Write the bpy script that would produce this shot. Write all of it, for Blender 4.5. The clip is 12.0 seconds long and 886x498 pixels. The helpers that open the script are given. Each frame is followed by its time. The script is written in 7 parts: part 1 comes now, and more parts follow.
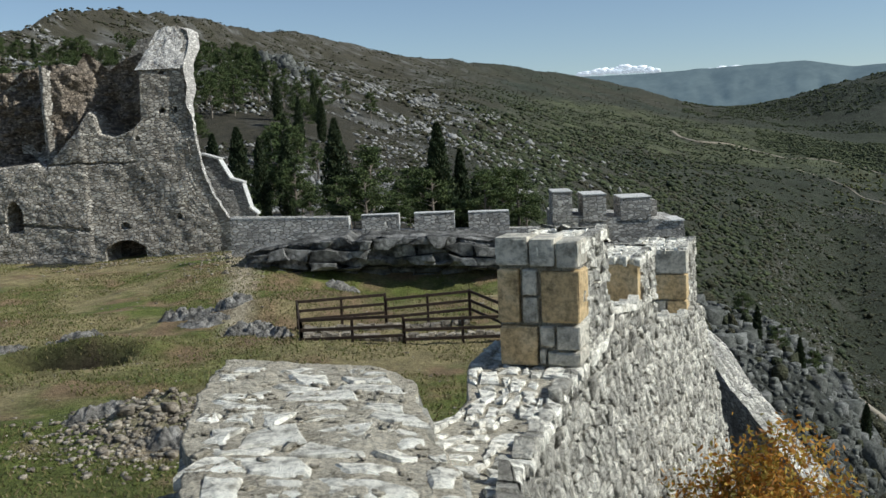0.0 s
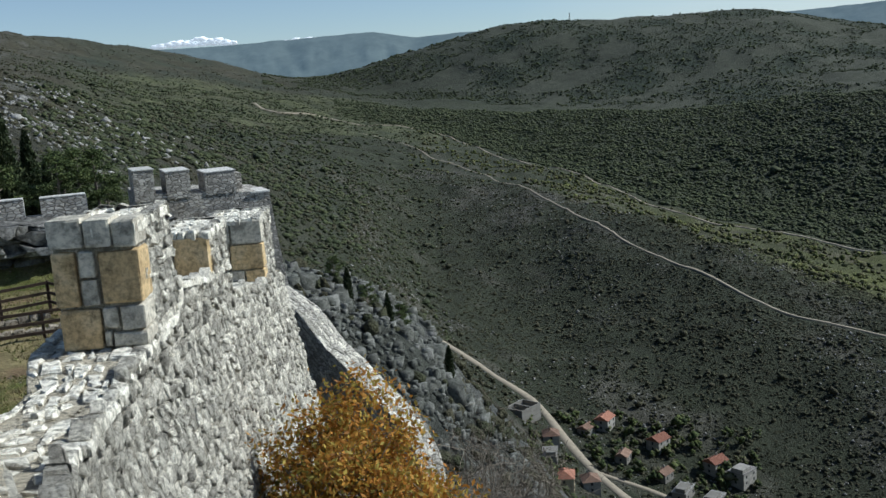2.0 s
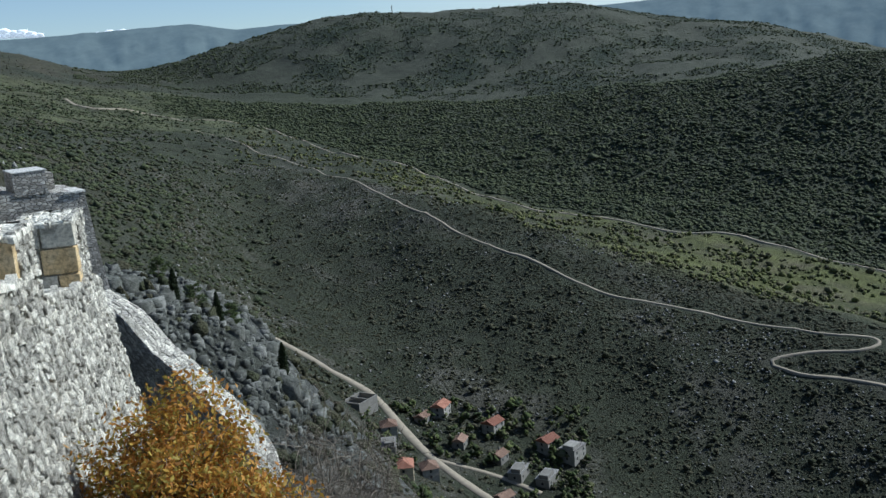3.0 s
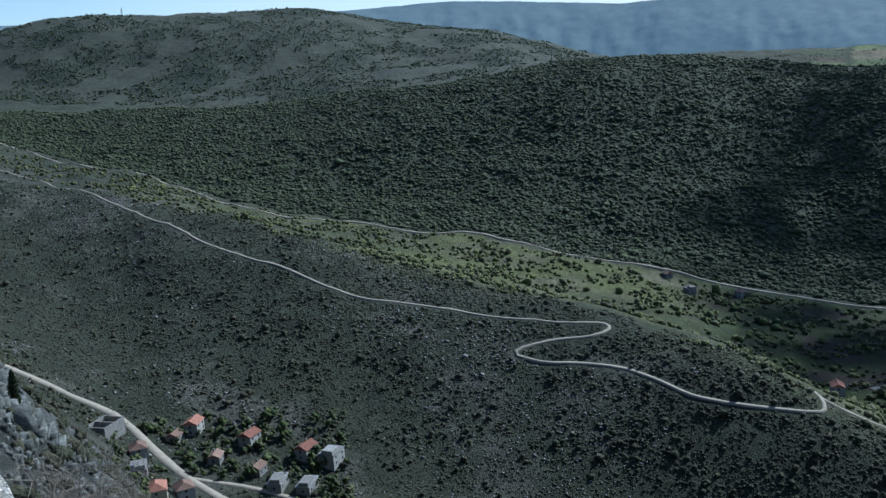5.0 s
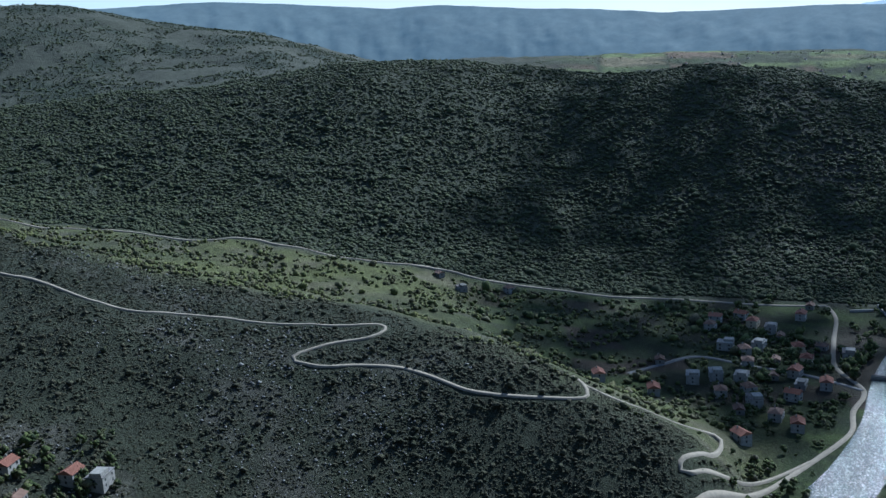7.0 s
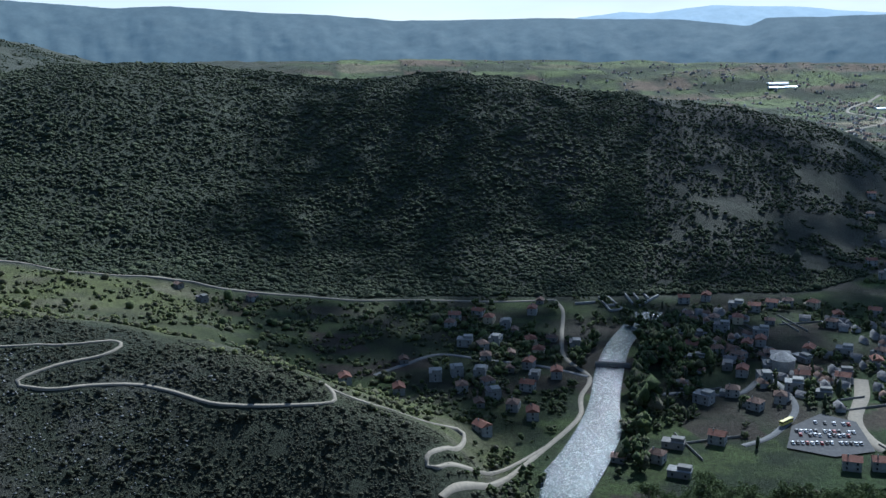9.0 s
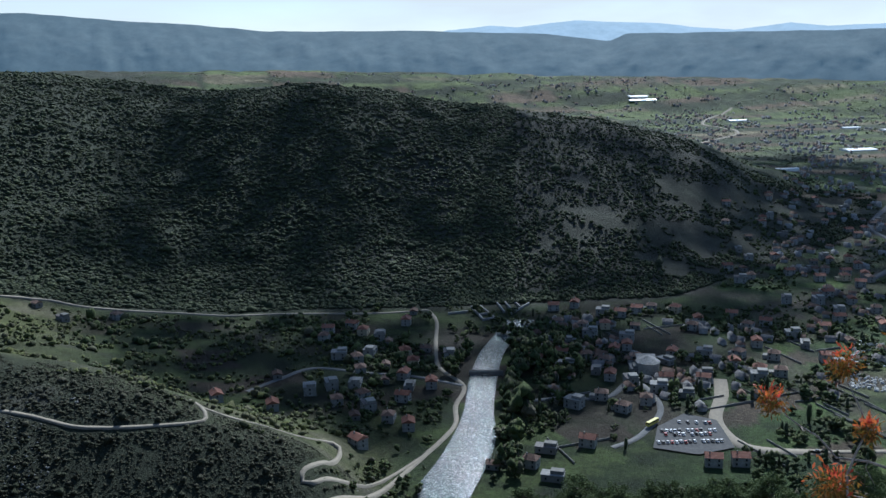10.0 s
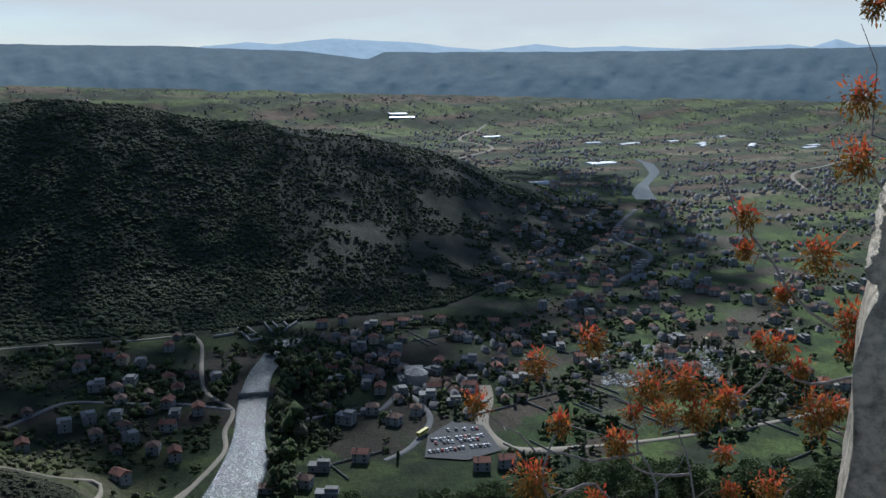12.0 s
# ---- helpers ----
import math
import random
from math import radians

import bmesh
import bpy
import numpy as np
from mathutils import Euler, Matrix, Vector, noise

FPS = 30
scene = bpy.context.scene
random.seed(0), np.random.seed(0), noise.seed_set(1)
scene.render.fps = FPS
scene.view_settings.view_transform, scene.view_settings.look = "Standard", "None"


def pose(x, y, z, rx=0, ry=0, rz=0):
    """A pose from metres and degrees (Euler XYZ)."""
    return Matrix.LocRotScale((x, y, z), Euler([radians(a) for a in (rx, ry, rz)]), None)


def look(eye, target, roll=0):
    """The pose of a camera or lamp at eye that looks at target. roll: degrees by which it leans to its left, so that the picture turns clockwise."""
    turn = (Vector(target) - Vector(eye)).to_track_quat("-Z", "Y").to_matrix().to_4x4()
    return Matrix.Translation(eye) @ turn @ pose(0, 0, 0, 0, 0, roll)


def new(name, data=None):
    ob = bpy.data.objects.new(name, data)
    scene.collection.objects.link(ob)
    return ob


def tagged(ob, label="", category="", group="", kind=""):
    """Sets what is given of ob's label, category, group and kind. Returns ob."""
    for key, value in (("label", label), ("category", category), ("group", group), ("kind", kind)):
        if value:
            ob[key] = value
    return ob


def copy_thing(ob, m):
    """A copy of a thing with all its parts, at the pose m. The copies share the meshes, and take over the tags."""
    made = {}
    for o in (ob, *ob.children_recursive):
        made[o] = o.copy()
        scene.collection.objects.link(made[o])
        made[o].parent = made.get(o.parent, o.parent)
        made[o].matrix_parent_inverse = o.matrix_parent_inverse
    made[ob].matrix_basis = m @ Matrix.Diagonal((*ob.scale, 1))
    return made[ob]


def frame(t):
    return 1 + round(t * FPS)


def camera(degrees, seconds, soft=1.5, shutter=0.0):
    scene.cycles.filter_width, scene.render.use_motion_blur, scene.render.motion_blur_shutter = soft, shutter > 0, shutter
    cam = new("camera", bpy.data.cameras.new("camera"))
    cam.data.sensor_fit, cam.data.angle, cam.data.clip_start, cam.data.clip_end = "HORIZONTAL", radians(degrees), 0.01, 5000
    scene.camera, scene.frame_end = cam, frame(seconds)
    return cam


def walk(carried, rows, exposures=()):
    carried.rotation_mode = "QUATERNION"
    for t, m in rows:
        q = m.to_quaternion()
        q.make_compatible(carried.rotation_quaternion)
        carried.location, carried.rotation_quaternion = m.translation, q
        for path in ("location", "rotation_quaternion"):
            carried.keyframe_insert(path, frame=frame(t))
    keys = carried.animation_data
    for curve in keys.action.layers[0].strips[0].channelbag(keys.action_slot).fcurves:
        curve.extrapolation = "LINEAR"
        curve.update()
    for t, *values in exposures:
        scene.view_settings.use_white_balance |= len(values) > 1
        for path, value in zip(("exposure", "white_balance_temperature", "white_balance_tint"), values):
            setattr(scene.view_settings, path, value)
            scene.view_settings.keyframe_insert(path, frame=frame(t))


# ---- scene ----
cam = camera(49.23, 12.0)
# seconds, eye x y z, yaw, pitch, roll
PATH = [
    (0, 0, 0, 0, 1.83, -6.85, 2.44),
    (0.5, 0.07, -0.05, -0.005, -4.21, -7.48, 2.92),
    (1, 0.144, -0.122, -0.004, -10.26, -8.22, 3.37),
    (1.5, 0.183, -0.199, -0.004, -16.50, -9.05, 3.84),
    (2, 0.202, -0.256, -0.006, -22.39, -9.84, 4.13),
    (2.5, 0.22, -0.285, -0.003, -27.77, -10.53, 4.33),
    (3, 0.246, -0.311, -0.002, -32.61, -11.03, 4.43),
    (5, 0.33, -0.42, -0.005, -47.63, -11.84, 4.09),
    (5.5, 0.34, -0.45, -0.005, -51.01, -11.94, 3.79),
    (6, 0.35, -0.475, -0.005, -54.42, -12.08, 3.53),
    (6.5, 0.355, -0.5, -0.005, -57.43, -12.21, 3.31),
    (7, 0.36, -0.525, -0.005, -61.03, -12.47, 3.05),
    (9, 0.37, -0.63, -0.003, -76.24, -12.76, 1.56),
    (9.5, 0.37, -0.66, -0.003, -80.03, -12.50, 1.27),
    (10, 0.37, -0.69, -0.002, -83.79, -12.24, 0.87),
    (10.5, 0.37, -0.72, -0.002, -87.57, -11.96, 0.57),
    (11, 0.365, -0.755, -0.001, -91.39, -11.70, 0.29),
    (11.5, 0.36, -0.79, 0, -94.87, -11.50, 0.07),
    (12, 0.35, -0.82, 0, -97.71, -11.35, 0.05),
]
walk(cam, [(t, pose(x, y, z, 90 + p, r, yw)) for t, x, y, z, yw, p, r in PATH], [(0, -0.02, 6000, 6), (2.5, 0.05, 5700, 5), (5.5, 0.35, 4950, 5), (9, 0.33, 5100, 5), (12, -0.12, 5450, 8)])

# ---- sky and sun ----
SUN_AZ, SUN_EL = 100.0, 38.0
world = bpy.data.worlds.new("sky")
scene.world = world
world.use_nodes = True
wn = world.node_tree.nodes
sky = wn.new("ShaderNodeTexSky")
sky.sky_type = "NISHITA"
sky.sun_disc = False
sky.sun_elevation, sky.sun_rotation = radians(SUN_EL), radians(SUN_AZ)
sky.altitude, sky.air_density, sky.dust_density, sky.ozone_density = 300, 0.9, 0.06, 2.5
wn["Background"].inputs["Strength"].default_value = 0.09
hazy = wn.new("ShaderNodeHueSaturation")
hazy.inputs["Saturation"].default_value = 0.86
world.node_tree.links.new(sky.outputs["Color"], hazy.inputs["Color"])
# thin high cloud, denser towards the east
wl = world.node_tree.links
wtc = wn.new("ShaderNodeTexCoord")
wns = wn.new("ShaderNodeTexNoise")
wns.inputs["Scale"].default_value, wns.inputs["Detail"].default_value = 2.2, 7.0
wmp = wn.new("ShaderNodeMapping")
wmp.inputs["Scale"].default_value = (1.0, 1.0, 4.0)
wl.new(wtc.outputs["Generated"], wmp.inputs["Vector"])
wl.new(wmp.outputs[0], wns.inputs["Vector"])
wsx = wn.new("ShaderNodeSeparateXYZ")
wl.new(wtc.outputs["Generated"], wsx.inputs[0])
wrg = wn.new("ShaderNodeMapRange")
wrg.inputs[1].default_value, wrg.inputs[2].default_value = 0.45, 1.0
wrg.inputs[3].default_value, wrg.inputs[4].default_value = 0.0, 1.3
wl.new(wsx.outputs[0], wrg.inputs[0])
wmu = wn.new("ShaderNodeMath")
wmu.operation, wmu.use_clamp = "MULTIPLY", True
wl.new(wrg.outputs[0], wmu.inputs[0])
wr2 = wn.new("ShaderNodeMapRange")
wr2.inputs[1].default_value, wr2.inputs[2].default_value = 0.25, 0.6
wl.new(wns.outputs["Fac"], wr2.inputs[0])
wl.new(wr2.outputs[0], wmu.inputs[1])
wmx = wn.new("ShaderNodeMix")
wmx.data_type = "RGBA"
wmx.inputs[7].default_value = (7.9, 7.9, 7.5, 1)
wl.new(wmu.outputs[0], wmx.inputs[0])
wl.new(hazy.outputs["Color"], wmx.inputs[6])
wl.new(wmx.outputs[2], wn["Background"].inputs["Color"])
lamp = bpy.data.lights.new("sun", "SUN")
lamp.energy, lamp.angle, lamp.color = 4.9, radians(0.53), (1.0, 0.95, 0.87)
sun_dir = Vector((math.sin(radians(SUN_AZ)) * math.cos(radians(SUN_EL)), math.cos(radians(SUN_AZ)) * math.cos(radians(SUN_EL)), math.sin(radians(SUN_EL))))
sun = new("sun", lamp)
sun.matrix_world = look(sun_dir * 100, (0, 0, 0))


# ---- materials ----
def material(name, rough=0.9):
    m = bpy.data.materials.new(name)
    m.use_nodes = True
    b = m.node_tree.nodes["Principled BSDF"]
    b.inputs["Roughness"].default_value = rough
    b.inputs["Specular IOR Level"].default_value = 0.25
    return m, m.node_tree, b


def node(nt, kind, **inputs):
    n = nt.nodes.new(kind)
    for k, v in inputs.items():
        n.inputs[k.replace("_", " ")].default_value = v
    return n


def noise_tex(nt, scale, detail=6.0, rough=0.6, coord="Object"):
    tc = nt.nodes.new("ShaderNodeTexCoord")
    n = node(nt, "ShaderNodeTexNoise", Scale=scale, Detail=detail, Roughness=rough)
    nt.links.new(tc.outputs[coord], n.inputs["Vector"])
    return n.outputs["Fac"]


def ramp(nt, fac, stops):
    r = nt.nodes.new("ShaderNodeValToRGB")
    el = r.color_ramp.elements
    while len(el) < len(stops):
        el.new(0.5)
    for e, (p, c) in zip(el, stops):
        e.position, e.color = p, (*c, 1)
    nt.links.new(fac, r.inputs["Fac"])
    return r.outputs["Color"]


def mixc(nt, fac, a, b, mode="MIX"):
    m = nt.nodes.new("ShaderNodeMix")
    m.data_type, m.blend_type = "RGBA", mode
    for s, v in ((m.inputs[0], fac), (m.inputs[6], a), (m.inputs[7], b)):
        if isinstance(v, (int, float)):
            s.default_value = v
        elif isinstance(v, tuple):
            s.default_value = (*v, 1)
        else:
            nt.links.new(v, s)
    return m.outputs[2]


def bump(nt, b, height, strength, dist):
    n = node(nt, "ShaderNodeBump", Strength=strength, Distance=dist)
    nt.links.new(height, n.inputs["Height"])
    nt.links.new(n.outputs["Normal"], b.inputs["Normal"])


def stone_mat(name, cols, scale=3.0, fine=30.0, bumpd=0.02, vary=0.5):
    m, nt, b = material(name, 0.92)
    c1 = ramp(nt, noise_tex(nt, scale), [(0.3, cols[0]), (0.5, cols[1]), (0.7, cols[2])])
    info = nt.nodes.new("ShaderNodeObjectInfo")
    geo = nt.nodes.new("ShaderNodeNewGeometry")
    add = nt.nodes.new("ShaderNodeMath")
    add.operation = "ADD"
    nt.links.new(info.outputs["Random"], add.inputs[0])
    nt.links.new(geo.outputs["Random Per Island"], add.inputs[1])
    fr = nt.nodes.new("ShaderNodeMath")
    fr.operation = "FRACT"
    nt.links.new(add.outputs[0], fr.inputs[0])
    tone = ramp(nt, fr.outputs[0], [(0.0, (1 - vary,) * 3), (1.0, (1 + vary * 0.4,) * 3)])
    c2 = mixc(nt, 1.0, c1, tone, "MULTIPLY")
    grime = ramp(nt, noise_tex(nt, fine, 8, 0.7), [(0.36, (0.42, 0.42, 0.41)), (0.56, (1.1, 1.1, 1.1))])
    c3 = mixc(nt, 0.8, c2, grime, "MULTIPLY")
    blot = ramp(nt, noise_tex(nt, fine * 0.3, 7, 0.75), [(0.36, (0.42, 0.42, 0.42)), (0.47, (1.0, 1.0, 1.0)), (0.7, (1.18, 1.18, 1.18))])
    c3 = mixc(nt, 0.75, c3, blot, "MULTIPLY")
    nt.links.new(c3, b.inputs["Base Color"])
    bump(nt, b, noise_tex(nt, fine * 0.45, 9, 0.75), 1.0, bumpd)
    return m


LIME = stone_mat("pale_limestone", [(0.46, 0.43, 0.36), (0.76, 0.72, 0.615), (0.88, 0.845, 0.735)], 4.0, 30.0, 0.05)
FACE = stone_mat("weathered_wall_limestone", [(0.36, 0.34, 0.295), (0.70, 0.665, 0.575), (0.90, 0.865, 0.76)], 7.0, 42.0, 0.06, 0.5)
# grey joint mortar, toned darker to stand in for shade between the stones
JOINT = stone_mat("shaded_joint_mortar", [(0.18, 0.165, 0.135), (0.36, 0.335, 0.28), (0.54, 0.505, 0.43)], 9, 40, 0.05, 0.1)
SLABM = stone_mat("bleached_slab", [(0.66, 0.62, 0.52), (0.86, 0.82, 0.71), (0.93, 0.90, 0.79)], 6.0, 30.0, 0.03, 0.22)
MORTAR = stone_mat("lime_mortar", [(0.36, 0.32, 0.245), (0.60, 0.54, 0.42), (0.76, 0.69, 0.55)], 9, 55, 0.05, 0.1)
TAN = stone_mat("tan_ashlar", [(0.50, 0.36, 0.19), (0.62, 0.46, 0.25), (0.66, 0.53, 0.33)], 4, 25, 0.02, 0.2)


def ground_mat():
    m, nt, b = material("hillside_ground", 1.0)
    at = nt.nodes.new("ShaderNodeAttribute")
    at.attribute_name = "cover"
    n1 = noise_tex(nt, 0.05, 8, 0.7)
    n2 = noise_tex(nt, 0.45, 8, 0.8)
    v = ramp(nt, n1, [(0.3, (0.6, 0.6, 0.6)), (0.7, (1.3, 1.3, 1.3))])
    w = ramp(nt, n2, [(0.36, (0.5, 0.51, 0.48)), (0.52, (0.95, 0.95, 0.95)), (0.66, (1.55, 1.55, 1.52))])
    c = mixc(nt, 1.0, at.outputs["Color"], v, "MULTIPLY")
    c = mixc(nt, 1.0, c, w, "MULTIPLY")
    nt.links.new(c, b.inputs["Base Color"])
    bump(nt, b, n2, 1.0, 1.5)
    return m


GROUND = ground_mat()


# ---- helpers for meshes ----
def part(name, bm, mat, parent=None, label=""):
    me = bpy.data.meshes.new(name)
    bm.to_mesh(me)
    bm.free()
    if mat:
        me.materials.append(mat)
    ob = new(name, me)
    if parent:
        ob.parent = parent
    if label:
        ob["label"] = label
    return ob


def mesh_np(name, verts, quads, mat, parent=None, colours=None):
    me = bpy.data.meshes.new(name)
    k = quads.shape[1]
    me.vertices.add(len(verts))
    me.vertices.foreach_set("co", np.asarray(verts, np.float32).ravel())
    me.loops.add(quads.size)
    me.loops.foreach_set("vertex_index", quads.astype(np.int32).ravel())
    me.polygons.add(len(quads))
    me.polygons.foreach_set("loop_start", np.arange(0, quads.size, k, dtype=np.int32))
    me.update(calc_edges=True)
    if colours is not None:
        a = me.color_attributes.new("cover", "FLOAT_COLOR", "POINT")
        a.data.foreach_set("color", np.c_[colours, np.ones(len(verts))].astype(np.float32).ravel())
    me.materials.append(mat)
    ob = new(name, me)
    if parent:
        ob.parent = parent
    return ob


def vnoise(x, y, seed=0):
    """Smooth value noise in 0..1 on numpy arrays."""
    xi, yi = np.floor(x).astype(np.int64), np.floor(y).astype(np.int64)
    fx, fy = x - xi, y - yi
    fx, fy = fx * fx * (3 - 2 * fx), fy * fy * (3 - 2 * fy)

    def h(i, j):
        n = (i * 374761393 + j * 668265263 + seed * 144665) & 0xFFFFFFFF
        n = ((n ^ (n >> 13)) * 1274126177) & 0xFFFFFFFF
        return ((n ^ (n >> 16)) & 0xFFFF) / 65535.0
    a, b, c, d = h(xi, yi), h(xi + 1, yi), h(xi, yi + 1), h(xi + 1, yi + 1)
    return (a * (1 - fx) + b * fx) * (1 - fy) + (c * (1 - fx) + d * fx) * fy


def fbm(x, y, octaves=5, seed=0, gain=0.5):
    s, amp, tot = 0, 1.0, 0
    for k in range(octaves):
        s = s + amp * vnoise(x * 2 ** k, y * 2 ** k, seed + k)
        tot += amp
        amp *= gain
    return s / tot * 2 - 1


ROCK = stone_mat("weathered_rock", [(0.10, 0.10, 0.095), (0.24, 0.235, 0.22), (0.42, 0.41, 0.39)], 1.2, 9, 0.08, 0.1)


PALEROCK = stone_mat("bleached_karst", [(0.17, 0.168, 0.158), (0.30, 0.296, 0.28), (0.46, 0.45, 0.43)], 1.0, 7, 0.08, 0.3)
CRAGM = stone_mat("lichened_crag", [(0.05, 0.055, 0.047), (0.12, 0.125, 0.112), (0.25, 0.25, 0.235)], 1.0, 7, 0.08, 0.3)


# ---- stones ----
def sphere_cube(n=2):
    """A cube cut n times a side, as unit points and quads."""
    pts, quads, key = [], [], {}

    def vid(p):
        k = tuple(np.round(p, 5))
        if k not in key:
            key[k] = len(pts)
            pts.append(p)
        return key[k]
    g = np.linspace(-1, 1, n + 1)
    for ax in range(3):
        for sg in (-1, 1):
            for i in range(n):
                for j in range(n):
                    q = []
                    for a, b in ((i, j), (i + 1, j), (i + 1, j + 1), (i, j + 1)):
                        p = np.zeros(3)
                        p[ax], p[(ax + 1) % 3], p[(ax + 2) % 3] = sg, g[a], g[b]
                        q.append(vid(p))
                    quads.append(q if sg > 0 else q[::-1])
    return np.array(pts), np.array(quads)


# black-stained rock, its base colour lowered so the shelf reads as shaded
DARKROCK = stone_mat("shaded_stained_rock", [(0.03, 0.03, 0.028), (0.13, 0.127, 0.118), (0.36, 0.35, 0.325)], 0.9, 6, 0.14, 0.3)
CUBE_P, CUBE_Q = sphere_cube(2)


def rock_points(rng, roundness=0.4, jag=0.11):
    """A worn stone about 1 m across, between a block and a pebble."""
    p = CUBE_P.copy()
    ball = p / np.linalg.norm(p, axis=1)[:, None] * 1.25
    p = p * (1 - roundness) + ball * roundness
    p = p + rng.normal(0, jag, p.shape)
    p[:, 0] += 0.25 * rng.normal() * p[:, 1] * 0.5
    return p * 0.5


RNG = np.random.default_rng(5)
STONES = [rock_points(RNG) for _ in range(14)]
CRAGS = [rock_points(RNG, 0.1, 0.2) for _ in range(12)]
SLABS = [rock_points(RNG, 0.35, 0.07) for _ in range(10)]


def rock_mesh(name, pts, mat):
    me = bpy.data.meshes.new(name)
    me.from_pydata(pts.tolist(), [], CUBE_Q.tolist())
    me.materials.append(mat)
    return me


def frame_of(normal, along, up=None):
    n = np.array(normal, float)
    n /= np.linalg.norm(n)
    a = np.array(along, float)
    a -= n * (a @ n)
    a /= np.linalg.norm(a)
    b = np.cross(n, a)
    return a, b, n


def lay_stones(spots, parent, mat, variants, name="stone", singles=300, rest_name="rubble", label=""):
    """spots: (centre, along, across, normal, sizes) of stones; the first become parts of their own, the others one mesh of rubble."""
    meshes = [rock_mesh(name, v, mat) for v in variants]
    rest_v, rest_q = [], []
    for k, (c, a, b, n, s) in enumerate(spots):
        v = k % len(variants)
        if k < singles:
            ob = new(name, meshes[v])
            m = Matrix(((a[0] * s[0], b[0] * s[1], n[0] * s[2], c[0]), (a[1] * s[0], b[1] * s[1], n[1] * s[2], c[1]), (a[2] * s[0], b[2] * s[1], n[2] * s[2], c[2]), (0, 0, 0, 1)))
            ob.parent = parent
            ob.matrix_basis = m
        else:
            p = variants[v]
            rest_q.append(CUBE_Q + len(CUBE_P) * len(rest_v))
            rest_v.append(p[:, :1] * s[0] * a + p[:, 1:2] * s[1] * b + p[:, 2:] * s[2] * n + c)
    if rest_v:
        ob = mesh_np(rest_name, np.concatenate(rest_v), np.concatenate(rest_q), mat, parent)
        ob["kind"] = "stuff"
    return meshes


def coursed(rng, u0, u1, v0, v1, du, dv, jitter=0.25):
    """Cells of uneven courses: (u, v, width, height)."""
    out = []
    v = v0
    while v < v1:
        h = dv * rng.uniform(0.7, 1.35)
        u = u0 + rng.uniform(-du, 0)
        while u < u1:
            w = du * rng.uniform(0.55, 1.6)
            out.append((u + w / 2, v + h / 2 + rng.normal(0, jitter * dv * 0.3), w, h * rng.uniform(0.85, 1.1)))
            u += w
        v += h
    return out


def slab_grid(name, fn, nu, nv, mat, parent=None, kind=""):
    """A sheet of nu by nv quads through fn(u, v) -> x, y, z with u, v arrays in 0..1."""
    U, V = np.meshgrid(np.linspace(0, 1, nu + 1), np.linspace(0, 1, nv + 1))
    X, Y, Z = fn(U, V)
    i = np.arange((nu + 1) * (nv + 1)).reshape(nv + 1, nu + 1)
    q = np.stack([i[:-1, :-1], i[:-1, 1:], i[1:, 1:], i[1:, :-1]], -1).reshape(-1, 4)
    ob = mesh_np(name, np.c_[X.ravel(), Y.ravel(), Z.ravel()], q, mat, parent)
    if kind:
        ob["kind"] = kind
    return ob


def block_bm(x0, x1, y0, y1, z0, z1, bevel=0.012, rough=0.004, rng=None):
    """A hewn block with worn edges."""
    bm = bmesh.new()
    bmesh.ops.create_cube(bm, size=1, matrix=Matrix.Translation(((x0 + x1) / 2, (y0 + y1) / 2, (z0 + z1) / 2)) @ Matrix.Diagonal((x1 - x0, y1 - y0, z1 - z0, 1)))
    bmesh.ops.bevel(bm, geom=bm.edges[:] + bm.verts[:], offset=bevel, segments=2, profile=0.6, affect="EDGES", clamp_overlap=True)
    for v in bm.verts:
        v.co += Vector((random.uniform(-1, 1), random.uniform(-1, 1), random.uniform(-1, 1))) * rough
    return bm


def empty(name, label, category, group="", kind="", at=(0, 0, 0)):
    ob = new(name)
    ob.location = at
    return tagged(ob, label, category, group, kind)


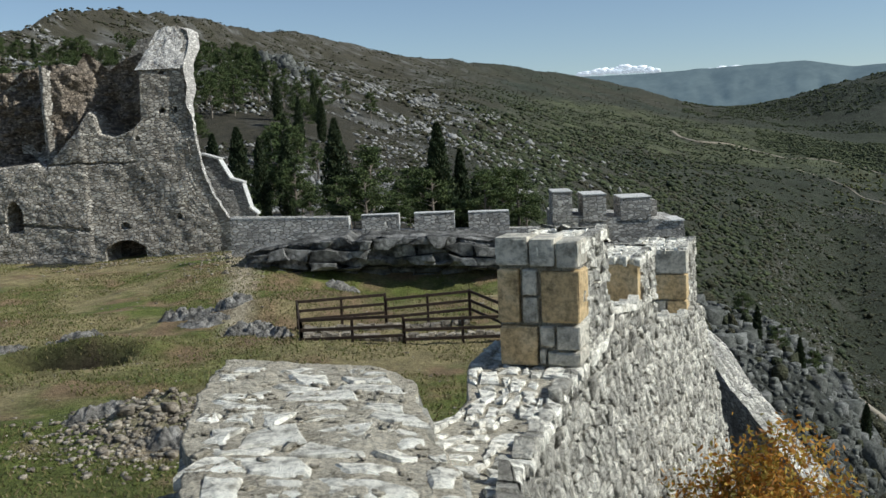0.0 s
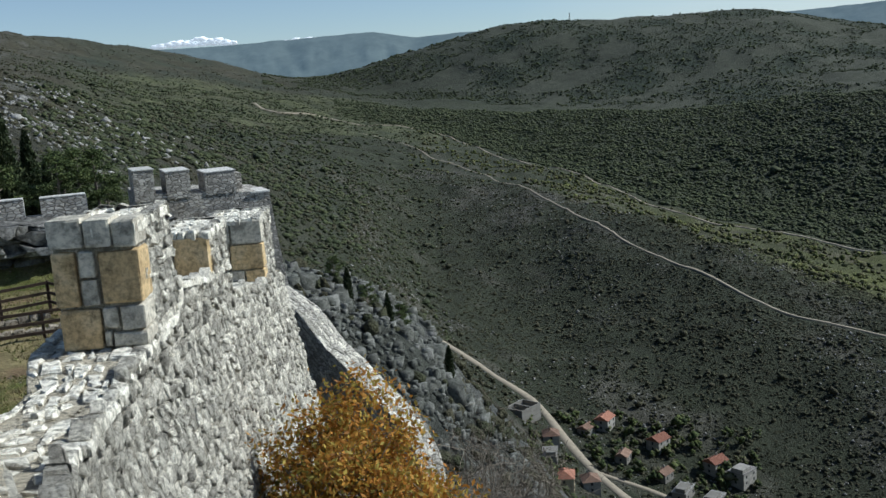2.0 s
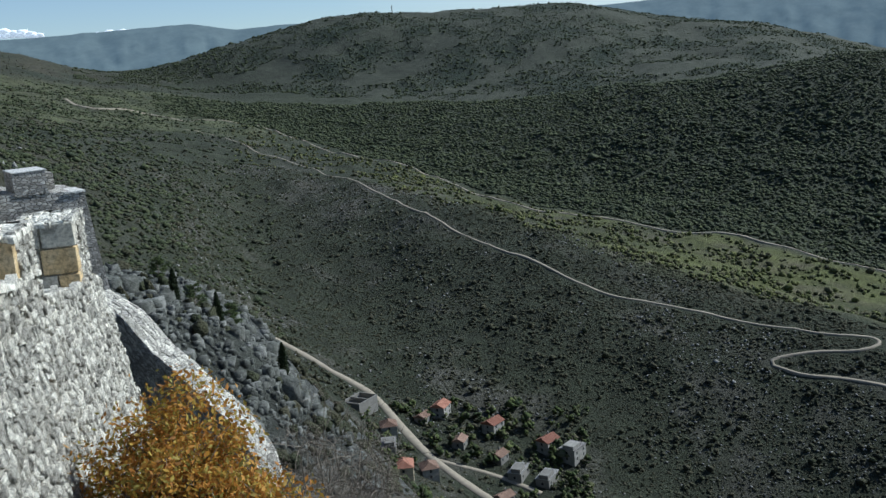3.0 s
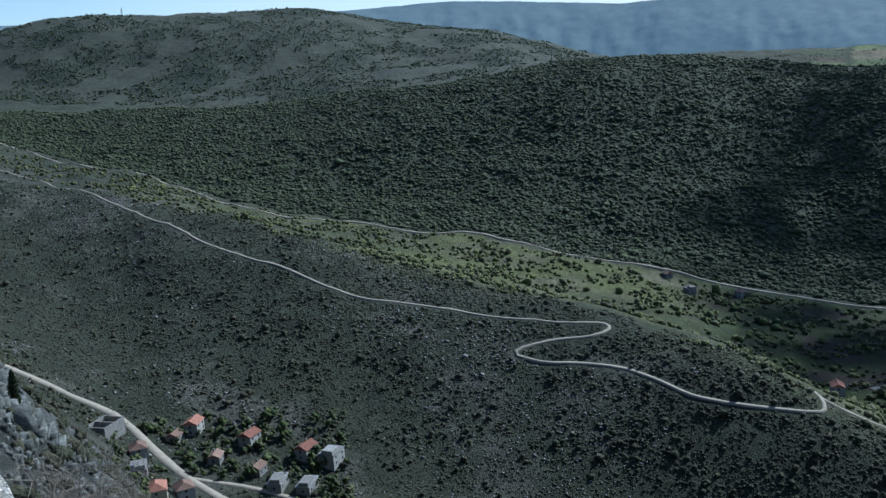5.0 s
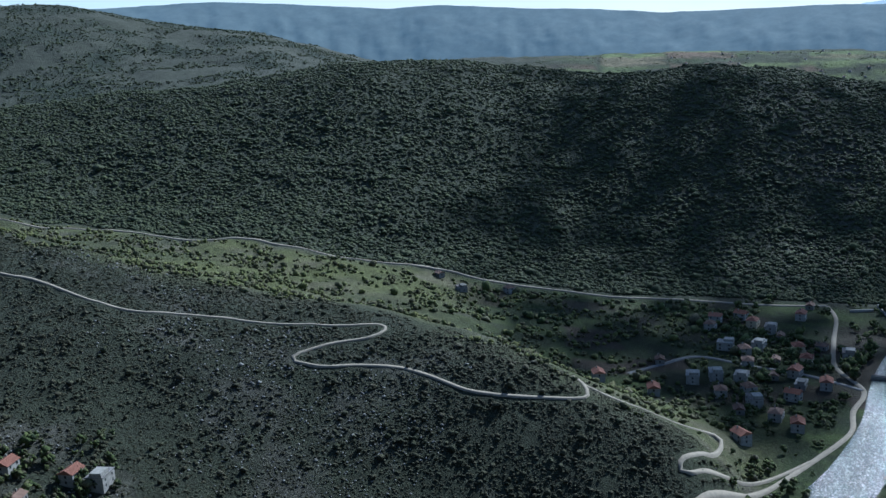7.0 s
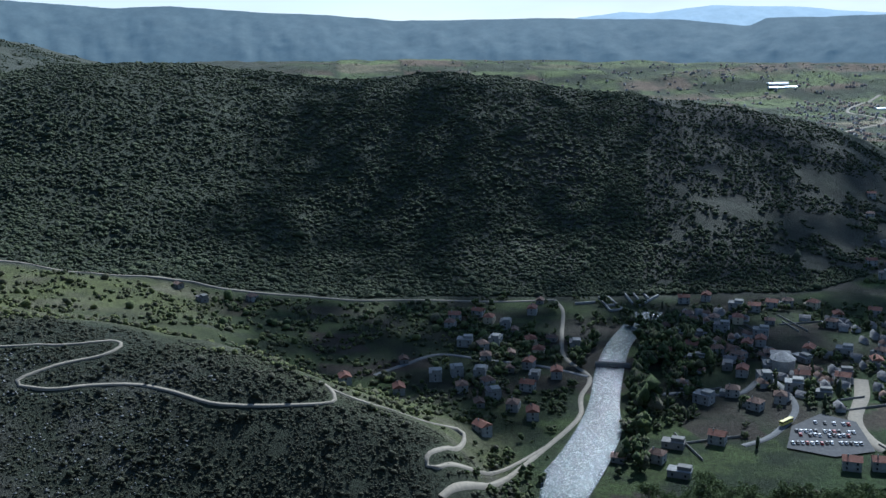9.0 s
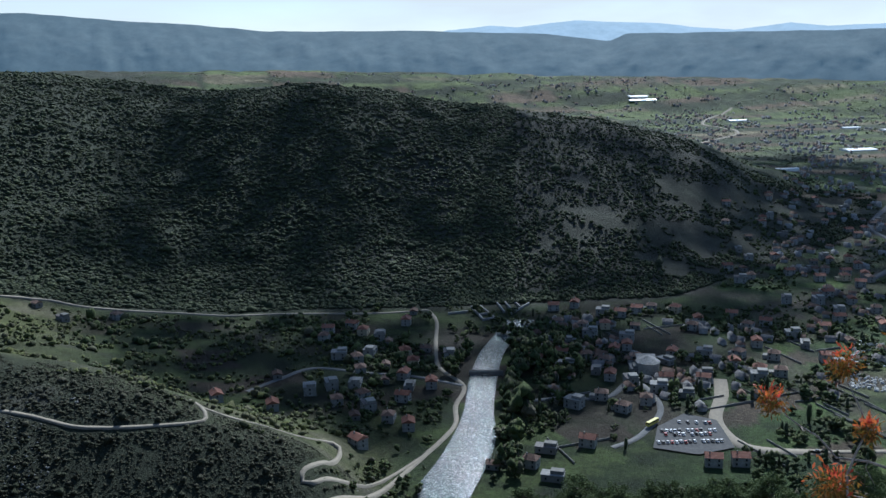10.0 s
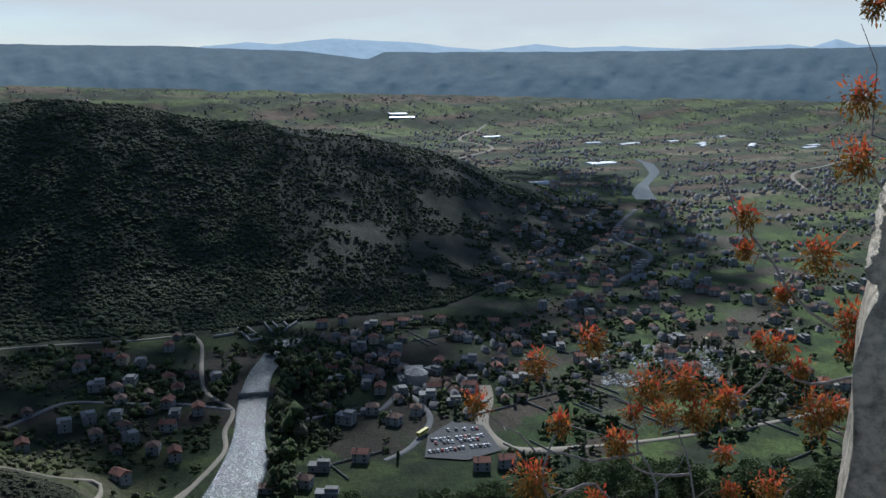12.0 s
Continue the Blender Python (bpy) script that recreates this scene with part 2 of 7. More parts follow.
def pave(rng, u0, u1, v0, v1, du, dv, place, keep_fn, parent, mat, name, singles, rest_name="rubble", tight=(0.86, 0.97), proud=(0.0, 0.04), tilt=0.02, wave=0.25, order=None, depth=0.07):
    """Close-fitting irregular stones over u, v. place(u, v, h) gives world points at height h over the surface."""
    made = []
    nrow = max(1, int(round((v1 - v0) / dv)))
    step_ = (v1 - v0) / nrow
    ph = rng.uniform(0, 100, nrow + 2)
    edge_v = lambda j, u: v0 + j * step_ + (wave * step_ * 2 * fbm(np.atleast_1d(u) / (du * 1.3) + ph[j], np.atleast_1d(u) * 0 + 7 * j, 2, 3)[0] if 0 < j < nrow else 0.0)
    for j in range(nrow):
        u = u0 - du * rng.random()
        lean0 = rng.normal(0, 0.12) * du
        while u < u1:
            w = du * rng.uniform(0.5, 1.7)
            lean1 = rng.normal(0, 0.12) * du
            a, b = u, u + w
            u = b
            a_, b_ = max(a, u0), min(b, u1)
            if b_ - a_ < 0.25 * du:
                lean0 = lean1
                continue
            uc = (a_ + b_) / 2
            vlo = [edge_v(j, q) for q in (a_, uc, b_)]
            vhi = [edge_v(j + 1, q) for q in (a_, uc, b_)]
            vc = (vlo[1] + vhi[1]) / 2
            ring = np.array([(a_ - lean0, vlo[0]), (uc, vlo[1]), (b_ - lean1, vlo[2]), (b_, (vlo[2] + vhi[2]) / 2), (b_ + lean1, vhi[2]), (uc, vhi[1]), (a_ + lean0, vhi[0]), (a_, (vlo[0] + vhi[0]) / 2)])
            lean0 = lean1
            if not keep_fn(uc, vc):
                continue
            c = ring.mean(0)
            k = rng.uniform(*tight)
            ring = c + (ring - c) * k
            ring += rng.normal(0, 0.06, ring.shape) * np.array([w, step_])
            h = rng.uniform(*proud)
            tx, ty = rng.normal(0, tilt, 2)
            top = lambda p: h + (p[:, 0] - c[0]) / max(w, 0.05) * tx + (p[:, 1] - c[1]) / step_ * ty
            r1 = c + (ring - c) * 0.985
            r2 = c + (ring - c) * rng.uniform(0.74, 0.88) + rng.normal(0, 0.02, ring.shape) * np.array([w, step_])
            U_ = np.concatenate([ring[:, 0], r1[:, 0], r2[:, 0], [c[0]]])
            V_ = np.concatenate([ring[:, 1], r1[:, 1], r2[:, 1], [c[1]]])
            H_ = np.concatenate([np.full(8, -depth), top(r1) - 0.014, top(r2) + rng.normal(0, 0.0045, 8), [h + rng.normal(0.0, 0.004)]])
            made.append(np.stack(place(U_, V_, H_), -1))
    i8 = np.arange(8)
    n8 = (i8 + 1) % 8
    F = [tuple(f) for f in np.stack([i8, n8, n8 + 8, i8 + 8], 1)] + [tuple(f) for f in np.stack([i8 + 8, n8 + 8, n8 + 16, i8 + 16], 1)] + [tuple(f) for f in np.stack([i8 + 16, n8 + 16, np.full(8, 24)], 1)]
    if order:
        made.sort(key=lambda p: order(p.mean(0)))
    for p in made[:singles]:
        o = p.mean(0)
        me = bpy.data.meshes.new(name)
        me.from_pydata((p - o).tolist(), [], F)
        me.materials.append(mat)
        ob = new(name, me)
        ob.location = o
        ob.parent = parent
    rest = made[singles:]
    if rest:
        T3 = []
        for f in F:
            T3 += [(f[0], f[1], f[2])] + ([(f[0], f[2], f[3])] if len(f) == 4 else [])
        T3 = np.array(T3)
        ob = mesh_np(rest_name, np.concatenate(rest), (T3[None] + 25 * np.arange(len(rest))[:, None, None]).reshape(-1, 3), mat, parent)
        ob["kind"] = "stuff"

# ---- terrain: landform lines as (azimuth, distance, height), from the castle rock outwards ----
T = lambda r, el: (r, r * math.tan(radians(el)))
FOOT = [(-40, 56, -9.5), (3, 56, -9.5), (6, 30, -10), (10, 17, -7.6), (20, 15, -7.8), (30, 12, -9), (40, 11, -10), (90, 9, -9), (135, 9, -9)]
SHOULDER = [(-40, 62, -6.5), (2, 62, -7), (6, 66, -8), (12, *T(70, -9.5)), (16.5, *T(90, -10.8)), (20, *T(80, -13.8)), (24, *T(65, -19.5)), (28, *T(50, -25)), (34, 42, -25), (60, 42, -28), (80, 60, -36), (90, 100, -53), (120, 100, -50), (135, 90, -45)]
HOLLOW = [(-40, 110, -6), (-8, 115, -8), (0, 120, -12), (5, 180, -30), (12, 300, -75), (16.5, 450, -115), (20, 640, -158), (24.2, 560, -174), (28.4, 480, -192), (32, 430, -200), (40, 402, -214), (50, 375, -232), (60, 370, -245), (70, 370, -252), (80, 390, -251), (90, 420, -248), (110, 440, -246), (135, 450, -246)]
SPUR = [(-40, 300, 16), (-26, 300, 15), (-10, 320, 12), (0, 450, -3), (6, 650, -28), (12, 900, -62), (16.5, 1000, -92), (20, *T(1250, -4.9)), (24.5, *T(1150, -6.0)), (30, *T(950, -7.7)), (34.5, *T(850, -9.0)), (38, *T(780, -10.2)), (44, *T(700, -12.5)), (50.6, *T(640, -14.8)), (57.4, *T(590, -16.7)), (64, *T(540, -18.9)), (69, *T(510, -20.9)), (73, *T(490, -22.6)), (76, *T(480, -24.3)), (78.5, 485, -246), (82, 510, -250), (135, 510, -250)]
FIELDS = [(-40, 450, 38), (-26, 450, 36), (-10, 520, 34), (0, 700, 10), (6, 950, -20), (12, 1400, -42), (16.5, 1450, -72), (20, 1480, -88), (24.5, 1320, -118), (30, 1130, -135), (34.5, 1000, -155), (38, 930, -163), (44, 850, -174), (50, 790, -190), (57, 740, -209), (64, 690, -230), (69, 660, -244), (76, 640, -249), (82, 660, -250), (135, 700, -250)]
VALLEY = [(-40, 560, 45), (-26, 580, 40), (-18, 800, 72), (-10, 1000, 74), (0, 1200, 36), (6, 1500, 0), (12, 1900, -20), (16.3, *T(1900, -1.78)), (20.3, *T(1700, -2.5)), (24.6, *T(1500, -4.27)), (30.1, *T(1300, -6.1)), (34.4, *T(1150, -8.0)), (43.4, *T(1000, -10.27)), (50.8, *T(940, -11.58)), (57.5, *T(920, -13.19)), (63.5, *T(900, -14.56)), (70.5, *T(885, -15.6)), (83, 883, -250), (89, 897, -250), (97.6, 933, -250), (101.7, 1057, -250), (105, 1186, -250), (110, 1450, -250), (135, 1500, -250)]
HILL = [(-40, 640, 62), (-26, *T(640, 5.6)), (-18, 1000, 105), (-10, 1400, 115), (-4, 1700, 105), (0, 1800, 85), (6, 2100, 40), (10, 2300, 20), (13, 2300, -5), (16.5, 2200, -30), (20, *T(2100, -1.4)), (26, *T(1900, -2.1)), (35, *T(1750, -2.7)), (41.5, *T(1700, -2.44)), (48, *T(1650, -1.93)), (56.4, *T(1600, -1.2)), (61, *T(1600, -1.5)), (65.3, *T(1600, -2.15)), (70, *T(1550, -2.8)), (75.5, *T(1500, -2.4)), (80.5, *T(1500, -3.05)), (87, *T(1500, -4.0)), (93.5, *T(1500, -5.0)), (98, *T(1500, -6.0)), (101.6, *T(1500, -8.0)), (105, 1550, -238), (110, 1650, -249), (135, 1700, -250)]
BEHIND = [(-40, 680, 70), (-26, 690, 74), (-18, 1150, 140), (-10, 1650, 160), (-4, 2000, 150), (4, 2450, 110), (10, 2600, 50), (13, 2600, 5), (16.5, 2600, -10), (20, 2500, -40), (35, 2050, -95), (48, 2000, -75), (56, 2000, -70), (65, 2050, -110), (75, 2100, -200), (90, 2100, -235), (105, 2100, -245), (135, 2100, -246)]
CREST = [(-40, 720, 78), (-26, *T(720, 6.35)), (-21.5, *T(1000, 7.4)), (-18, *T(1250, 7.23)), (-14, *T(1500, 6.78)), (-10.2, *T(1800, 5.94)), (-4.4, *T(2200, 4.63)), (1.5, *T(2600, 3.8)), (5.7, *T(2900, 2.95)), (9.6, *T(3000, 1.95)), (13.3, *T(3000, 0.8)), (16, *T(3000, 0.75)), (20, *T(3000, 1.7)), (24, *T(3000, 2.55)), (27.2, *T(3000, 3.0)), (35, *T(3000, 2.7)), (38.2, *T(3000, 2.8)), (41.3, *T(3000, 2.35)), (44.6, *T(3000, 1.48)), (50, *T(3000, 0.85)), (53.2, *T(3000, -0.16)), (56.4, *T(3000, -1.2)), (62, 3000, -140), (70, 3000, -190), (80, 3000, -222), (95, 3000, -236), (135, 3000, -238)]
BACK = [(-40, 1200, 40), (-18, 1900, 90), (0, 3100, 100), (10, 3450, 40), (20, 3500, 20), (40, 3500, 60), (56, 3500, -85), (66, 3600, -92), (73, 3600, -102), (90, 3600, -136), (105, 3600, -160), (135, 3600, -160)]
RIM = [(-40, 3600, 20), (0, 3650, 50), (20, 3650, 0), (56, 3650, -88), (73, 3650, -100), (90, 3650, -134), (105, 3650, -158), (135, 3650, -158)]
LINES = [FOOT, SHOULDER, HOLLOW, SPUR, FIELDS, VALLEY, HILL, BEHIND, CREST, BACK, RIM]


def smooth_line(line, az):
    a = np.array(line, float)
    out = []
    for c in (1, 2):
        s = sum(np.interp(az + d, a[:, 0], a[:, c]) * w for d, w in ((-1.2, 0.25), (0, 0.5), (1.2, 0.25)))
        out.append(s)
    return out


def base_height(az, r):
    """Height of the land without its small relief; az in degrees and r in metres are arrays of one shape."""
    R_ = np.stack([smooth_line(l, az)[0] for l in LINES])
    Z_ = np.stack([smooth_line(l, az)[1] for l in LINES])
    for k in range(1, len(LINES)):
        R_[k] = np.maximum(R_[k], R_[k - 1] + 5)
    # tangents of a monotone cubic through the lines
    h = np.diff(R_, axis=0)
    dl = np.diff(Z_, axis=0) / h
    mt = np.zeros_like(Z_)
    mt[1:-1] = np.where(dl[:-1] * dl[1:] > 0, 2 * dl[:-1] * dl[1:] / (dl[:-1] + dl[1:] + np.where(dl[:-1] + dl[1:] == 0, 1e-9, 0)), 0)
    mt[0], mt[-1] = dl[0], dl[-1]
    z = np.where(r <= R_[0], Z_[0], Z_[-1])
    for k in range(len(LINES) - 1):
        s = np.clip((r - R_[k]) / h[k], 0, 1)
        v = (Z_[k] * (1 + 2 * s) * (1 - s) ** 2 + mt[k] * h[k] * s * (1 - s) ** 2 + Z_[k + 1] * s * s * (3 - 2 * s) + mt[k + 1] * h[k] * s * s * (s - 1))
        z = np.where((r > R_[k]) & (r <= R_[k + 1]), v, z)
    return z


def land(az, r):
    az, r = np.asarray(az, float), np.asarray(r, float)
    x, y = r * np.sin(np.radians(az)), r * np.cos(np.radians(az))
    z = base_height(az, r)
    flat = np.clip((z + 247) / 25, 0.0, 1)
    amp = np.clip(r / 1100, 0.0, 1) * flat
    z = z + amp * (12 * fbm(x / 160, y / 160, 5, 3) + 5 * fbm(x / 40, y / 40, 4, 9))
    # ribs of bare rock on the castle's own slope
    crag = np.clip((r - 18) / 20, 0, 1) * np.clip((140 - r) / 60, 0, 1) * (az > 8)
    z = z + crag * (2.2 * fbm(x / 12, y / 12, 6, 13, 0.65) - 1.2)
    # dip where the outwork runs down
    z = z - 9.5 * np.exp(-((r - 42) / 14) ** 2) * np.clip((az - 8) / 4, 0, 1) * np.clip((30 - az) / 6, 0, 1)
    return z


def land_xy(x, y):
    return land(np.degrees(np.arctan2(x, y)), np.hypot(x, y))


azs = np.arange(-34, 130, 0.35)
rs = 9 * (3640 / 9) ** np.linspace(0, 1, 660)
AZ, RR = np.meshgrid(azs, rs)
ZZ = land(AZ, RR)
XX, YY = RR * np.sin(np.radians(AZ)), RR * np.cos(np.radians(AZ))


def mixed(a, b, k):
    return a * (1 - k[..., None]) + np.array(b) * k[..., None]


def cover_colour(x, y, z, az, r):
    """Base colour of the bare ground: scrub soil, limestone, fields and meadow, with shade put into the town floor."""
    n = fbm(x / 70, y / 70, 5, 21)
    n2 = fbm(x / 18, y / 30, 4, 22)
    R = {k: smooth_line(l, az)[0] for k, l in (("spur", SPUR), ("fields", FIELDS), ("valley", VALLEY), ("hill", HILL), ("behind", BEHIND), ("crest", CREST))}
    c = np.ones((*x.shape, 3)) * np.array([0.036, 0.042, 0.026])
    rock = np.array([0.106, 0.100, 0.084])
    c = mixed(c, rock, np.clip(n * 1.0 + n2 * 1.3 - 0.2, 0, 0.7))
    step = lambda v, w: np.clip(v / w + 0.5, 0, 1)
    right = step(az - 20, 8)
    # meadow strip on the back of the spur
    meadow = step(r - R["spur"] * 1.0, 60) * step(R["valley"] - r, 20) * step(az - 34, 18) * np.clip(0.75 + n, 0, 1)
    mc = np.ones_like(c) * np.array([0.092, 0.101, 0.036])
    mc = mixed(mc, [0.115, 0.105, 0.065], np.clip(n2 * 1.6 + 0.1, 0, 1))
    c = c * (1 - meadow[..., None]) + mc * meadow[..., None]
    # green valley floor and gardens of the town
    floor = step(az - 62, 5) * step(r - R["fields"] + 30, 40) * step(R["valley"] - r, 20)
    floor = np.maximum(floor, step(az - 80, 2) * step(r - 430, 40) * step(R["valley"] + 100 - r, 20))
    fc = np.ones_like(c) * np.array([0.036, 0.056, 0.018])
    ca, sa = math.cos(0.45), math.sin(0.45)
    gu, gv = x * ca + y * sa, -x * sa + y * ca
    row = np.floor(gv / 44)
    plot = vnoise(np.floor(gu / 27 + 0.37 * row) * 5.31 + 0.5, row * 2.77 + 0.5, 63)
    fc = mixed(fc, [0.072, 0.10, 0.028], np.clip((plot - 0.55) * 8, 0, 1))
    fc = mixed(fc, [0.062, 0.050, 0.036], np.clip((0.36 - plot) * 8, 0, 1))
    fc = mixed(fc, [0.020, 0.030, 0.014], np.clip(n2 * 2.4 - 0.2, 0, 0.8))
    fc = mixed(fc, [0.075, 0.065, 0.048], np.clip(n * 2.5 - 0.3, 0, 1))
    # darker short of azimuth 100, brighter beyond: cloud shade and sun put into the colour
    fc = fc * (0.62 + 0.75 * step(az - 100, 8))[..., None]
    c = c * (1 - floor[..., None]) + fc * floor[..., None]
    # dark woods of the big hill, barer towards its end
    wood = step(r - R["valley"], 20) * step(R["behind"] - r, 60) * right * step(112 - az, 8)
    wc = np.ones_like(c) * np.array([0.046, 0.053, 0.034])
    bare = np.clip(step(az - 80, 14) * (0.55 + n * 0.8), 0, 1)
    wc = mixed(wc, [0.075, 0.07, 0.058], bare)
    c = c * (1 - wood[..., None]) + wc * wood[..., None]
    # brown heath of the second hill
    heath = step(r - R["behind"], 100) * right * step(62 - az, 8)
    hc = np.ones_like(c) * np.array([0.060, 0.066, 0.048])
    hc = mixed(hc, [0.032, 0.043, 0.030], np.clip(n * 2.6 + 0.15, 0, 1))
    c = c * (1 - heath[..., None]) + hc * heath[..., None]
    # the mountain flank behind the castle
    flank = step(14 - az, 6) * step(r - 70, 40)
    lc = np.ones_like(c) * np.array([0.062, 0.056, 0.038])
    lc = mixed(lc, [0.19, 0.187, 0.175], np.clip(n2 * 1.7 + n * 0.6 - 0.15, 0, 0.85) * np.clip((6 - az) / 10, 0.15, 1))
    lc = mixed(lc, [0.028, 0.040, 0.026], np.clip(step(az + 1, 8) * (0.6 + n * 0.8), 0, 1) * 0.8)
    c = c * (1 - flank[..., None]) + lc * flank[..., None]
    # terraces at the head of the valley
    head = step(az - 3, 4) * step(22 - az, 6) * step(r - R["fields"], 100) * step(R["hill"] + 100 - r, 100)
    c = mixed(c, [0.09, 0.10, 0.05], head * np.clip(0.6 + n2, 0, 1))
    # the wide plain with its strips of fields
    plain = np.maximum(step(az - 100, 8) * step(r - 1500, 100), step(az - 68, 6) * step(r - R["behind"], 100))
    t = 0.35
    u, v = x * math.cos(t) + y * math.sin(t), -x * math.sin(t) + y * math.cos(t)
    cell = np.stack([np.floor(u / 60 + 0.3 * np.floor(v / 230)), np.floor(v / 230)], 0)
    h = vnoise(cell[0] * 7.13 + 0.5, cell[1] * 3.71 + 0.5, 77)
    h2 = vnoise(cell[1] * 5.3 + 0.5, cell[0] * 2.9 + 0.5, 78)
    pc = np.ones_like(c) * np.array([0.058, 0.074, 0.036])
    for lo, tint in ((0.30, [0.115, 0.145, 0.050]), (0.50, [0.045, 0.056, 0.030]), (0.60, [0.125, 0.090, 0.060]), (0.70, [0.085, 0.115, 0.040]), (0.80, [0.19, 0.165, 0.10])):
        pc = mixed(pc, tint, np.clip((h - lo) * 40, 0, 1))
    pc = pc * (0.8 + 0.4 * h2)[..., None]
    # hedges along the strips
    fu, fv = (u / 60 + 0.3 * np.floor(v / 230)) % 1, (v / 230) % 1
    pc = mixed(pc, [0.026, 0.036, 0.020], np.clip(np.maximum((np.abs(fu - 0.5) - 0.40) * 12, (np.abs(fv - 0.5) - 0.46) * 30), 0, 0.8))
    pc = mixed(pc, [0.04, 0.05, 0.032], np.clip(n * 2.5 - 0.5, 0, 1))
    c = c * (1 - plain[..., None]) + pc * plain[..., None]
    # bare rock of the castle slope
    crag = step(120 - r, 50) * step(az - 9, 4)
    c = mixed(c, [0.17, 0.175, 0.165], crag * np.clip(0.75 + n2, 0, 1))
    return c


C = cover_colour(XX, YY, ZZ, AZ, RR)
na, nr = len(azs), len(rs)
idx = np.arange(na * nr).reshape(nr, na)
quads = np.stack([idx[:-1, :-1], idx[1:, :-1], idx[1:, 1:], idx[:-1, 1:]], -1).reshape(-1, 4)[:, ::-1]
ground = mesh_np("ground", np.c_[XX.ravel(), YY.ravel(), ZZ.ravel()], quads, GROUND, None, C.reshape(-1, 3))
tagged(ground, "scrub-covered limestone hills around a green valley", "ground", "", "structure")


# the land behind, rougher
azb = np.linspace(130, 326, 80)
rb = 9 * (3640 / 9) ** np.linspace(0, 1, 60)
AB, RB = np.meshgrid(azb, rb)
kb = np.clip((AB - 130) / 196, 0, 1)
ZB = land(np.full_like(AB, 129.65), RB) * (1 - kb) + land(np.full_like(AB, -34.0), RB) * kb
XB, YB = RB * np.sin(np.radians(AB)), RB * np.cos(np.radians(AB))
ib = np.arange(AB.size).reshape(AB.shape)
qb = np.stack([ib[:-1, :-1], ib[1:, :-1], ib[1:, 1:], ib[:-1, 1:]], -1).reshape(-1, 4)[:, ::-1]
behind = mesh_np("ground_behind", np.c_[XB.ravel(), YB.ravel(), ZB.ravel()], qb, GROUND, None, np.ones((AB.size, 3)) * np.array([0.08, 0.08, 0.055]))
tagged(behind, "scrubby slopes on the far side of the castle", "ground", "", "structure")


# ---- castle ----
WALL_AZ = radians(18.5)
AL = np.array([math.sin(WALL_AZ), math.cos(WALL_AZ), 0.0])
OUT = np.array([math.cos(WALL_AZ), -math.sin(WALL_AZ), 0.0])
UP = np.array([0.0, 0.0, 1.0])
W0 = np.array([0.71, 6.66, 0.0])


def on_wall(s, o, z):
    return W0 + AL * s + OUT * o + UP * z


def bulge(s):
    """How far the outer face swings out where the wall nears the walk."""
    return np.interp(s, [-6, -3.6, -2.8, -1.58, -0.6, 0], [1.0, 0.58, 0.35, 0.15, 0.04, 0])


def inner(s):
    """The ragged inner edge of the wall top."""
    return np.interp(s, [-6, -2.2, -1.9, -1.5, -0.9, -0.25, 0], [-0.86, -0.8, -0.6, -0.5, -0.56, -0.8, -0.86])


def batter(z):
    return np.where(np.asarray(z) < -2.0, (-2.0 - np.asarray(z)) * 0.17, 0.0)


def sill(s):
    """Height of the wall top along its run, between the merlons."""
    return np.interp(s, [-6, -3.7, -2.8, -1.6, -1.2, 0.9, 1.2, 2.5, 3.6, 3.8, 6.3, 7.4, 7.7, 12.3], [-1.16, -1.24, -1.4, -1.57, -1.62, -1.62, -1.42, -1.62, -1.7, -2.02, -2.45, -2.5, -2.65, -4.25])


curtain_near = empty("wall_near", "grey limestone rubble curtain wall with ragged top stones", "wall", "", "structure")
rng = np.random.default_rng(11)


def near_core(U, V):
    """Core of the wall: from the inner foot over the top to the outer foot."""
    s = -6 + 13.6 * U
    zt = sill(s) - 0.06
    k = V * 3
    i0 = inner(s)
    o = np.where(k < 1, i0, np.where(k < 2, i0 + (k - 1) * (bulge(s) - 0.05 - i0), bulge(s) - 0.05))
    z = np.where(k < 1, -8 + (zt + 8) * k, np.where(k < 2, zt, zt + (k - 2) * (-11 - zt)))
    o = o + np.where(k >= 2, batter(z), 0)
    P = W0[:, None, None] + AL[:, None, None] * s + OUT[:, None, None] * (o + 0.03 * fbm(s * 4, z * 4 + k, 3, 5)) + UP[:, None, None] * (z + 0.014 * fbm(s * 5, o * 5, 3, 6))
    return P[0], P[1], P[2]


slab_grid("core", lambda U, V: near_core(U, V * 2 / 3), 150, 74, MORTAR, curtain_near)
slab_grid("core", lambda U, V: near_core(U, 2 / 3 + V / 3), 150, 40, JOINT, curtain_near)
# end of the wall, where it turns back
slab_grid("core", lambda U, V: tuple((W0 + AL * 7.6)[i] + OUT[i] * (-0.9 + U * (0.84 + batter(-11 + 8.4 * V))) + UP[i] * (-11 + 8.4 * V) for i in range(3)), 8, 60, MORTAR, curtain_near)
pw = lambda s, o, z: tuple(W0[i] + AL[i] * s + OUT[i] * o + UP[i] * z for i in range(3))
span = lambda s, v: inner(s) + v * (bulge(s) - inner(s))
pave(rng, -4.4, 7.62, -7.2, -1.2, 0.135, 0.085, lambda u, v, h: pw(u, h - 0.02 + batter(v) + bulge(u), v), lambda u, v: v < sill(u) - 0.03, curtain_near, FACE, "stone", 280, proud=(-0.022, 0.016), tilt=0.009, tight=(0.72, 1.0), wave=0.45, depth=0.09,
     order=lambda p: abs(p[2] + 2.4) + max(0.0, float((p - W0) @ AL) - 3))
drop_out = np.random.default_rng(41)
